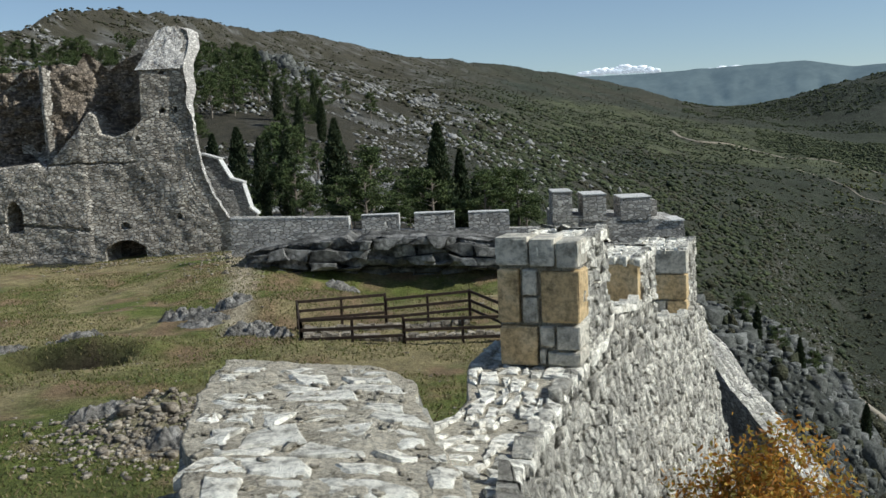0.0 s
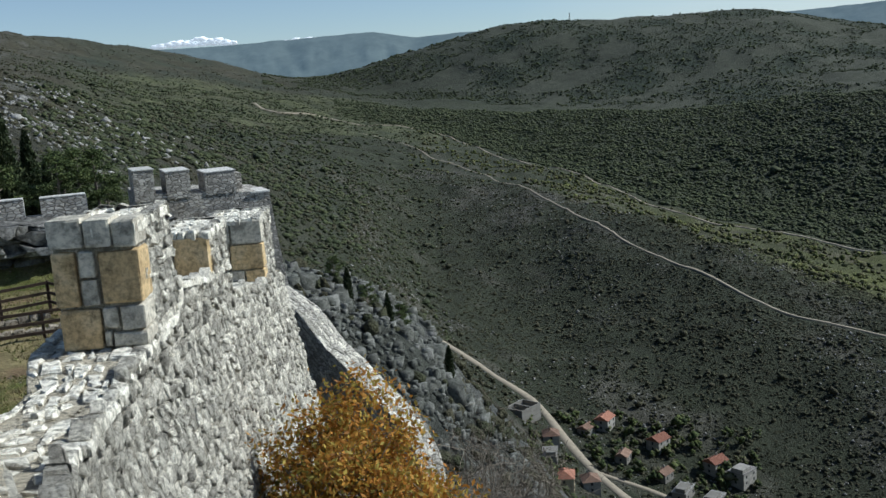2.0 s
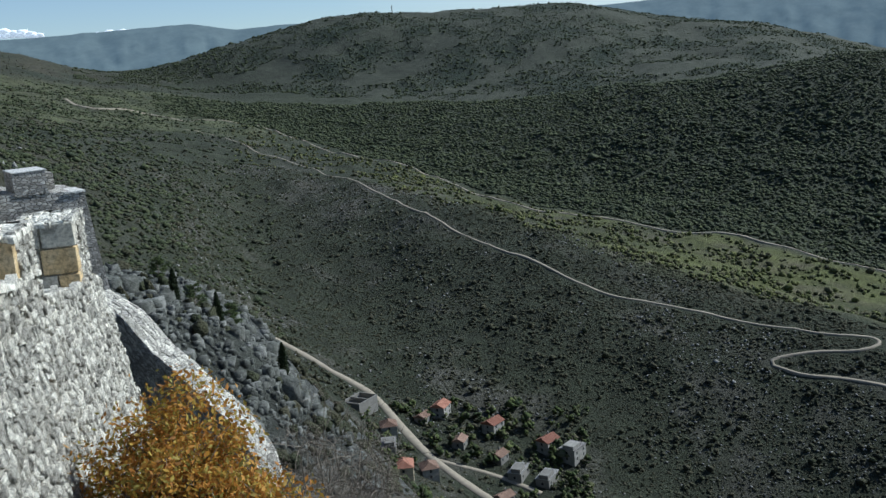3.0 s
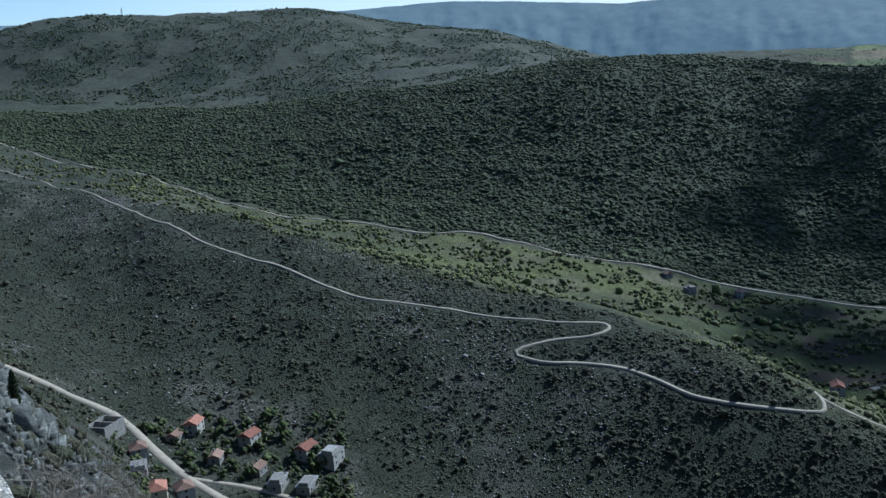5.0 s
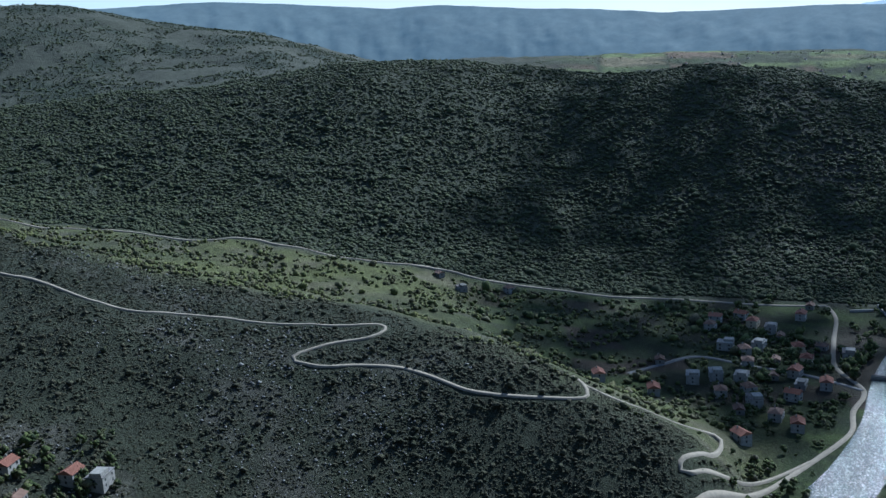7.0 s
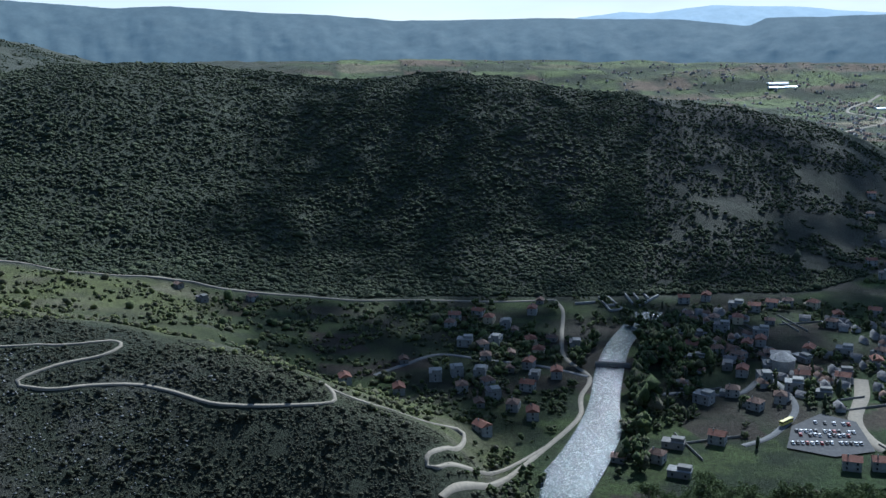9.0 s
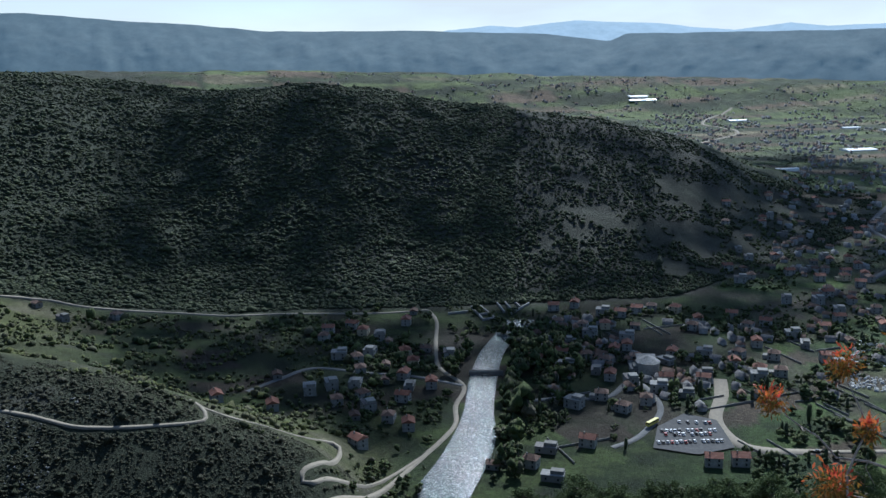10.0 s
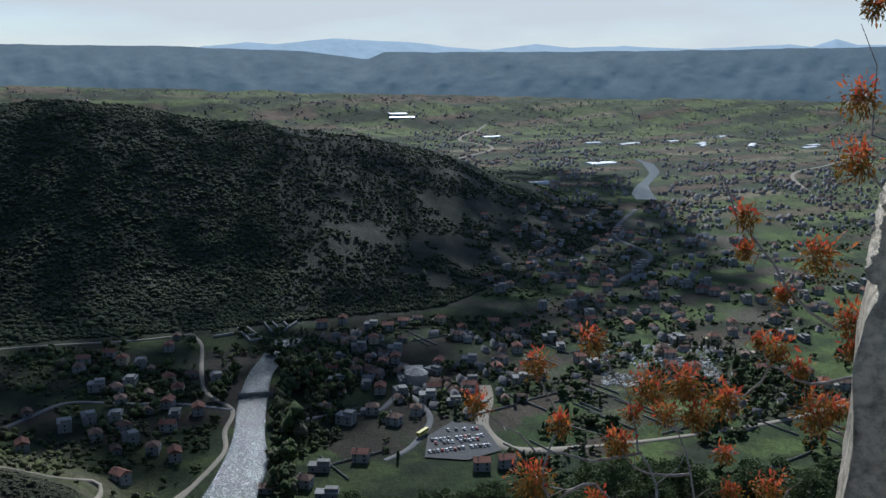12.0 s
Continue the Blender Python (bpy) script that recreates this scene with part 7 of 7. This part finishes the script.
def fit_distance(az, r, el):
    """Steps a tree back until, at about 11 m, its tip fits that elevation in view."""
    ground_at = lambda q: float(land(np.array(float(az)), np.array(float(q))))
    while r < 520 and r * math.tan(radians(el)) - ground_at(r) > 11:
        r *= 1.04
    return r, max(ground_at(r), r * math.tan(radians(el)) - 13)


# azimuth, distance, elevation of the tip
for i, (az, r, el, fat) in enumerate(((-15.2, 105, 0.6, 1.3), (-13.8, 100, 0.9, 1.3), (-12.0, 165, 4.4, 1.1), (-11.4, 170, 3.6, 1.2), (-12.6, 85, 0.3, 1.0), (-11.1, 88, 0.4, 1.0), (-8.9, 90, 2.4, 1.15), (-8.2, 98, 1.2, 1.3), (-2.2, 72, 0.75, 1.35), (-0.9, 76, -0.85, 1.1), (-0.1, 74, -2.5, 1.0), (0.45, 76, -2.7, 1.0), (1.85, 74, -3.35, 0.8), (-9.3, 190, 3.3, 1.0), (-12.3, 240, 5.0, 0.9))):
    r, base = fit_distance(az, r, el)
    plant(CYPS[i % 2], az, r, max(3.0, r * math.tan(radians(el)) - base), 10, 40 * i, fat)
for i, (az, r, el, fat) in enumerate(((-6.2, 82, -0.4, 1.1), (-10.6, 84, -0.9, 1.1), (-6.0, 150, 2.6, 1.0), (-4.0, 95, -1.8, 1.2), (2.9, 85, -3.6, 1.2), (-10.2, 230, 3.2, 1.0), (-8.9, 260, 3.5, 1.2), (-13.2, 260, 4.6, 1.1), (-14.0, 290, 5.0, 1.1), (-14.6, 250, 4.3, 1.1), (-13.0, 330, 4.9, 1.2), (-12.4, 300, 4.2, 1.1), (-11.7, 330, 4.6, 1.2), (-15.0, 330, 5.4, 1.2), (-11.0, 280, 3.6, 1.1))):
    r, base = fit_distance(az, r, el)
    plant(PINES[i % 3], az, r, max(3.0, r * math.tan(radians(el)) - base), 9, 57 * i, fat)
rr_ = random.Random(4)
for i in range(75):
    az = rr_.uniform(-26.5, -17)
    plant(PINES[i % 3] if i % 6 else CYPS[i % 2], az, rr_.uniform(400, 620) if az < -20 else rr_.uniform(450, 900), rr_.uniform(7, 12), 9, 31 * i, 1.25)
for i in range(60):
    az = rr_.uniform(-16.6, -12.2)
    plant(PINES[i % 3] if i % 4 else CYPS[i % 2], az, rr_.uniform(330, 800), rr_.uniform(8, 13), 9, 43 * i, 1.2)
for i in range(16):
    az = rr_.uniform(-15.8, -9.2)
    r = rr_.uniform(130, 330) if az < -11.5 else rr_.uniform(110, 240)
    plant(PINES[i % 3] if i % 5 else CYPS[i % 2], az, r, rr_.uniform(6, 10.5), 9, 77 * i, 1.15)
for i in range(26):
    az = -14.5 + 17.5 * i / 26 + rr_.uniform(-0.4, 0.4)
    plant(PINES[i % 3], az, rr_.uniform(64, 90) if az > -8 else rr_.uniform(75, 110), rr_.uniform(3.2, 5.4), 9, 57 * i, 1.3)
for i in range(22):
    az, r = rr_.uniform(-15.5, -7), rr_.uniform(260, 520)
    plant(PINES[i % 3], az, r, rr_.uniform(5, 9), 9, 77 * i, 1.0)
for i in range(90):
    plant(PINES[i % 3], rr_.uniform(-30, -16), rr_.uniform(200, 380), rr_.uniform(7, 11), 9, 77 * i, 1.2)
# pines on the slope under the castle, above the town
for i in range(110):
    az = rr_.uniform(86, 126)
    r = rr_.uniform(92, 150)
    top = np.interp(az, [86, 90, 95, 102, 108, 113, 119, 126], [-27.2, -25.4, -25.0, -24.6, -23.2, -22.6, -22.0, -21.6])
    base = float(land(np.array(az), np.array(r)))
    h = r * math.tan(radians(top + rr_.uniform(-1.6, 0.15))) - base
    if h > 2.5:
        plant(PINES[i % 3], az, r, min(h, 11), 9, 61 * i, 1.25)
for i, (az, r) in enumerate(((16.0, 72), (17.1, 76), (18.3, 70), (19.0, 74), (21.8, 66), (15.2, 84))):
    plant(PINES[i % 3] if i % 2 else CYPS[0], az, r, 2.6, 9, 50 * i, 1.3)

# ---- spring shrub with red young leaves, and the end of the parapet ----
EYE = np.array([0.35, -0.82, 0.0])


def at(az, el, d):
    a, e = radians(az), radians(el)
    return EYE + d * np.array([math.sin(a) * math.cos(e), math.cos(a) * math.cos(e), math.sin(e)])


RED = leaf_mat("young_red_leaves", [(0.55, 0.07, 0.045), (0.60, 0.13, 0.05), (0.50, 0.17, 0.04), (0.46, 0.06, 0.05)], 0.45, 0.45)
OLIVE = leaf_mat("rusty_olive_leaves", [(0.28, 0.12, 0.02), (0.20, 0.12, 0.02), (0.13, 0.11, 0.025), (0.36, 0.14, 0.025), (0.22, 0.08, 0.02)], 0.55, 0.35)
TWIG, nt_, b_ = material("grey_twig_bark", 0.85)
nt_.links.new(ramp(nt_, noise_tex(nt_, 60, 6, 0.7), [(0.3, (0.16, 0.135, 0.11)), (0.7, (0.40, 0.36, 0.31))]), b_.inputs["Base Color"])
redbush = empty("spring_shrub", "twiggy shrub with clusters of young red and orange leaves", "shrub")
stems = [
    [(113.8, -30, 2.5), (113.2, -25, 2.5), (112.6, -22.5, 2.5), (111.9, -20.6, 2.5)],
    [(111.5, -30, 2.3), (111.0, -24.5, 2.3), (109.8, -22.6, 2.3), (109.4, -20.5, 2.3), (108.2, -18.5, 2.3), (107.2, -17.2, 2.3)],
    [(105.4, -30, 2.2), (104.6, -26, 2.2), (103.9, -24, 2.2), (104.9, -21.5, 2.2), (103.8, -19.2, 2.2)],
    [(104.6, -26, 2.2), (106.5, -24.6, 2.2), (108.2, -25.4, 2.2), (109.5, -27, 2.2)],
    [(110.0, -22.9, 2.3), (107.0, -23.3, 2.3), (103.6, -23.0, 2.3), (101.4, -21.6, 2.3), (100.2, -20.8, 2.3)],
    [(119.2, -30, 2.4), (118.3, -25.2, 2.4), (119.2, -23.2, 2.4)],
    [(122.4, -17.2, 2.0), (120.5, -17.9, 2.05), (118.6, -17.8, 2.1), (117.2, -17.2, 2.15), (116.5, -16.2, 2.2)],
    [(117.2, -17.2, 2.15), (116.0, -19.0, 2.2), (114.6, -19.8, 2.2)],
    [(122.6, -13.2, 2.0), (120.6, -15.0, 2.0), (118.0, -12.8, 2.0), (116.2, -10.8, 2.0), (114.8, -9.2, 2.0), (113.7, -6.8, 2.0)],
    [(123.2, -4.5, 1.9), (121.6, -4.2, 1.9), (121.2, -2.8, 1.9)],
    [(123.0, -8.0, 1.9), (121.8, -6.4, 1.9), (121.1, -5.7, 1.9)],
    [(124.5, 0.6, 2.0), (122.4, 2.3, 2.0), (121.2, 3.1, 2.0), (119.6, 3.4, 2.0)],
    [(121.3, 3.0, 2.0), (120.4, 2.5, 2.0)],
    [(122.4, -20.8, 2.0), (120.4, -20.2, 2.1), (119.4, -19.8, 2.1)],
    [(113.0, -23.6, 2.5), (110.6, -24.0, 2.5), (109.2, -22.8, 2.5), (108.0, -21.4, 2.5)],
    [(112.9, -30, 2.4), (110.2, -27.5, 2.4), (107.4, -25.6, 2.4)],
    [(117.0, -30, 2.4), (116.4, -26.2, 2.4), (115.0, -24.6, 2.4)]]
for k, st in enumerate(stems):
    bm = bmesh.new()
    P = spline([at(*p) for p in st], 0.06)
    P = P + np.random.default_rng(k).normal(0, 0.004, P.shape)
    limb(bm, [tuple(p) for p in P], 0.0042 if len(st) > 3 else 0.003, 0.0014, 6)
    tw = np.random.default_rng(60 + k)
    for i in range(3, len(P) - 1, 3):
        q = P[i] + tw.normal(0, 0.05, 3) + np.array([0, 0, 0.03])
        limb(bm, [tuple(P[i]), tuple((P[i] + q) / 2 + tw.normal(0, 0.008, 3)), tuple(q)], 0.0014, 0.0006, 4)
    part("branch", bm, TWIG, redbush)
rng = np.random.default_rng(12)
clusters = [(99.8, -20.3, 2.3, 1.0), (103.4, -18.0, 2.2, 1.0), (106.9, -16.6, 2.3, 1.1), (105.0, -21.4, 2.2, 0.8), (110.3, -19.0, 2.3, 1.4), (112.5, -18.6, 2.5, 1.7), (114.8, -19.3, 2.2, 1.1), (119.9, -19.4, 2.1, 1.5), (120.9, -2.2, 1.9, 1.0), (120.9, -5.6, 1.9, 1.1), (115.3, -8.9, 2.0, 0.8), (119.4, -10.9, 2.0, 1.2), (115.4, -10.9, 2.0, 0.6), (103.4, -24.6, 2.2, 1.5), (108.6, -22.3, 2.3, 1.0), (107.4, -25.5, 2.4, 0.9), (117.5, -16.2, 2.15, 0.9), (116.5, -15.9, 2.2, 0.6), (121.2, -14.2, 2.0, 1.0), (121.6, -15.9, 2.0, 0.7), (114.9, -22.4, 2.4, 0.7), (117.6, -23.9, 2.4, 1.2), (115.4, -24.4, 2.4, 0.8), (111.4, -20.4, 2.5, 1.0), (113.2, -20.3, 2.5, 1.2), (118.8, -17.3, 2.1, 0.7), (121.2, 2.6, 2.0, 0.8), (109.4, -20.6, 2.3, 0.7), (105.9, -26.6, 2.2, 0.9), (120.9, -19.2, 2.05, 0.8), (117.6, -13.2, 2.0, 0.6)]
for az, el, d, s in clusters:
    c = at(az, el, d)
    cl = empty("leaf_cluster", "", "")
    cl.parent = redbush
    for mat, n, up, sz in ((OLIVE, int(230 * s * s) + 60, -0.010, 0.0050), (RED, int(40 * s) + 14, 0.015, 0.0064)):
        p = rng.normal(0, 1, (n, 3)) * np.array([0.0155, 0.0155, 0.011 if up > 0 else 0.014]) * min(s, 1.35) + np.array([0, 0, up * s])
        dirs = p * 22 + np.array([0, 0, 0.4 if up > 0 else -0.35])
        leaves_mesh("leaves", c + p, sz, mat, cl, rng, 2.6, dirs)

# rough end of the parapet beside the camera
PARAPET = stone_mat("shaded_parapet_stone", [(0.55, 0.46, 0.34), (0.70, 0.60, 0.46), (0.80, 0.71, 0.57)], 6, 45, 0.02, 0.15)
jamb = empty("parapet_end", "rough tan stone end of a parapet wall", "wall")
for k, (e0, e1, az0, wd) in enumerate(((-60, -12.5, 122.2, 0.5), (-12.3, -6.6, 122.4, 0.45))):
    lo, hi = 1.45 * math.tan(radians(e0)), 1.45 * math.tan(radians(e1))

    def jamb_face(U, V, lo=lo, hi=hi, az0=az0, wd=wd, k=k):
        z = lo + (hi - lo) * V
        round_ = np.clip((V - (0.975 if k == 0 else 0.8)) / (0.025 if k == 0 else 0.2), 0, 1) ** 2 * 0.03
        az = np.radians(az0 - (3.2 * np.minimum(1 - V, 0.35) if k == 0 else 0.25 * (1 - V)))
        turn = U * 2
        d = 1.45 + np.where(turn < 1, 0.35 * (1 - turn), 0) + 0 * V
        side = round_ + 0.012 * fbm(V * 9 + 3 * k, V * 0, 3, 8 + k) + np.where(turn < 1, 0.0, (turn - 1) * wd) + 0.010 * fbm(U * 8, V * 16, 4, 5 + k)
        x = EYE[0] + d * np.sin(az) + side * np.cos(radians(122))
        y = EYE[1] + d * np.cos(az) - side * np.sin(radians(122))
        return x, y, z
    slab_grid("stone", jamb_face, 60, 90, PARAPET, jamb)


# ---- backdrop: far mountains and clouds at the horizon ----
# far ridges: air haze put in as colour tint and emission
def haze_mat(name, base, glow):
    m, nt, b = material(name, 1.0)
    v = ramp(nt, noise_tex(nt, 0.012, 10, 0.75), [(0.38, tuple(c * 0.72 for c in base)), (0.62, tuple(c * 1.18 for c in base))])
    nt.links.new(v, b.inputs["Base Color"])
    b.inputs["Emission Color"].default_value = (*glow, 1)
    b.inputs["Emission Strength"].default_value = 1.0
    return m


def far_range(name, label, line, r0, base_el, mat, seed, rough, azr=(-40, 132), foot=None):
    """A long far ridge: skyline as (azimuth, elevation)."""
    line = np.array(line, float)

    def fn(U, V):
        az = azr[0] + (azr[1] - azr[0]) * U
        el = np.interp(az, line[:, 0], line[:, 1]) + rough * 0.12 * fbm(az * 1.1, az * 0, 5, seed)
        be = base_el if foot is None else np.interp(az, foot[0], foot[1])
        r = r0 - 480 * (1 - V) ** 1.0 + 40 * fbm(az * 1.3, V * 2, 6, seed + 3, 0.55) * np.sin(V * math.pi)
        z1 = r0 * np.tan(np.radians(el))
        z0 = (r0 - 480) * np.tan(np.radians(be))
        z = z0 + (z1 - z0) * V ** 0.8 + (5 + 22 * rough) * fbm(az * 2.2, V * 3 + az * 0.2, 6, seed + 7, 0.55) * np.sin(np.clip(V, 0, 1) * math.pi)
        return r * np.sin(np.radians(az)), r * np.cos(np.radians(az)), z
    ob = slab_grid(name, fn, 620, 40, mat)
    return tagged(ob, label, "mountains", "", "structure")


FARM = haze_mat("hazed_far_mountain", (0.08, 0.098, 0.092), (0.050, 0.080, 0.106))
FARM2 = haze_mat("hazed_far_range", (0.10, 0.13, 0.16), (0.25, 0.33, 0.39))
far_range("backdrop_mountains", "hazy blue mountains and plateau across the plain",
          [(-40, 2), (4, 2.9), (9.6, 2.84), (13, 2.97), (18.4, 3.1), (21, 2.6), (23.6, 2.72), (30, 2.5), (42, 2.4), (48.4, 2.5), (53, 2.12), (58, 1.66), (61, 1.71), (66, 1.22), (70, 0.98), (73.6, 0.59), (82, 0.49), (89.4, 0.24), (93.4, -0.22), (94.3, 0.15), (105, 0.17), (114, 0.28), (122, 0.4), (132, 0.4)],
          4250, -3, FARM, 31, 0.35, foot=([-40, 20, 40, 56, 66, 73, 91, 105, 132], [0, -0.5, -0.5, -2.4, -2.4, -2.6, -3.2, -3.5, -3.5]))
far_range("backdrop_far_range", "far range on the horizon, haze painted pale blue",
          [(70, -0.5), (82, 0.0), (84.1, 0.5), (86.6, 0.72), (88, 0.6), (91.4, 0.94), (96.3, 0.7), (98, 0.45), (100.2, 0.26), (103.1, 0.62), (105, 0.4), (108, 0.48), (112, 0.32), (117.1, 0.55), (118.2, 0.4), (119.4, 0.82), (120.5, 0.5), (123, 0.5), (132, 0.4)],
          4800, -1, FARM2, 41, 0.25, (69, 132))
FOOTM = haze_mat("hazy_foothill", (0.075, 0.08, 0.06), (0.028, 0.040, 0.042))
far_range("backdrop_foothills", "low brown foothills at the edge of the plain, haze added as glow", [(66, -2.6), (72, -2.3), (76, -2.2), (82, -1.9), (86, -2.3), (93, -3.1), (98, -2.9), (104, -3.3), (112, -3.2), (132, -3.3)], 3980, -4.2, FOOTM, 61, 0.5, (67, 132))
# clouds get emission too, brighter than sun and sky make them
CLOUD, nt_, b_ = material("white_cloud", 1.0)
b_.inputs["Base Color"].default_value = (0.7, 0.7, 0.7, 1)
b_.inputs["Emission Color"].default_value = (0.75, 0.82, 0.9, 1)
b_.inputs["Emission Strength"].default_value = 0.5
rng = np.random.default_rng(9)
for az0, az1, el, h, n in ((6.3, 10.6, 3.12, 0.34, 90), (13.5, 15.6, 2.95, 0.14, 40)):
    a = rng.uniform(az0, az1, n)
    mid = (az0 + az1) / 2
    top = h * np.clip(1 - ((a - mid) / ((az1 - az0) / 2)) ** 2, 0.15, 1)
    e = el - 0.15 + top * rng.random(n)
    r = 4880
    w = rng.uniform(12, 36, n)
    ob = clumps("cloud", r * np.sin(np.radians(a)), r * np.cos(np.radians(a)), r * np.tan(np.radians(e)) - w * 0.3, w * 1.9, w * 0.8, CLOUD, rng, 0.12)
    tagged(ob, "small white cumulus low over the far mountains", "cloud", "clouds", "structure")

# ---- unseen cloud layer above the view, cut to cast shade on hill and town ----
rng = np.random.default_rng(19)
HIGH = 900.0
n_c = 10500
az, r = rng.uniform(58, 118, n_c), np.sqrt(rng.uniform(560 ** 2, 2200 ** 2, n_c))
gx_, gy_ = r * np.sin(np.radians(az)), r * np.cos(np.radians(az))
# outline of the wanted shade, with gaps for the river and a lit patch
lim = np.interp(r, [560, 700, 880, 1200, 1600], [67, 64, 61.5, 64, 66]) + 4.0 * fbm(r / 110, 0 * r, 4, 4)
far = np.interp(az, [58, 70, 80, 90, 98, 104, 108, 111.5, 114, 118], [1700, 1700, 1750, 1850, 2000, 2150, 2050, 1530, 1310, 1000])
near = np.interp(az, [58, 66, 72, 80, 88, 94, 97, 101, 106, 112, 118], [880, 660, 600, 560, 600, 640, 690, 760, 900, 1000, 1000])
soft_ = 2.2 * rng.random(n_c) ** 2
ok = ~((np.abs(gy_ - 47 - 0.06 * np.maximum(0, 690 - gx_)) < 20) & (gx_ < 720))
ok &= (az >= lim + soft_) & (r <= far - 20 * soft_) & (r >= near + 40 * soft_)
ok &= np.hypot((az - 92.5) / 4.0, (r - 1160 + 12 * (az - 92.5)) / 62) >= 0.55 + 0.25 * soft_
# fewer lumps over the hill, so its shade comes out lighter than the town's
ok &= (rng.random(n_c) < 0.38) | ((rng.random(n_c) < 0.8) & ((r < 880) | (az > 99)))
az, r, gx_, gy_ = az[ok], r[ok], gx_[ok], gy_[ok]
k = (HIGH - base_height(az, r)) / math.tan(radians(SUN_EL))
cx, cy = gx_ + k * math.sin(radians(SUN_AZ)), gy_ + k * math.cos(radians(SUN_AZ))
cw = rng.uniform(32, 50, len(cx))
SHADECLOUD, nt_, b_ = material("unseen_shade_cloud", 1.0)
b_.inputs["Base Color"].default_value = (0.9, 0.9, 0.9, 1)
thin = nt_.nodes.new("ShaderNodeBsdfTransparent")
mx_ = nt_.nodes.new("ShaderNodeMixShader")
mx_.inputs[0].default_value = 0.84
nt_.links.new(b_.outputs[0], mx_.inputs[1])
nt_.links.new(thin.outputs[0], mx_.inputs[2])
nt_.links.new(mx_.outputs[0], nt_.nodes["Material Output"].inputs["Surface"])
cover = clumps("cloud", cx, cy, HIGH + rng.uniform(-8, 30, len(cw)), cw, cw * 0.5, SHADECLOUD, rng, 0.2)
tagged(cover, "unseen cloud layer cut to shade the hill and town", "cloud", "clouds", "structure")
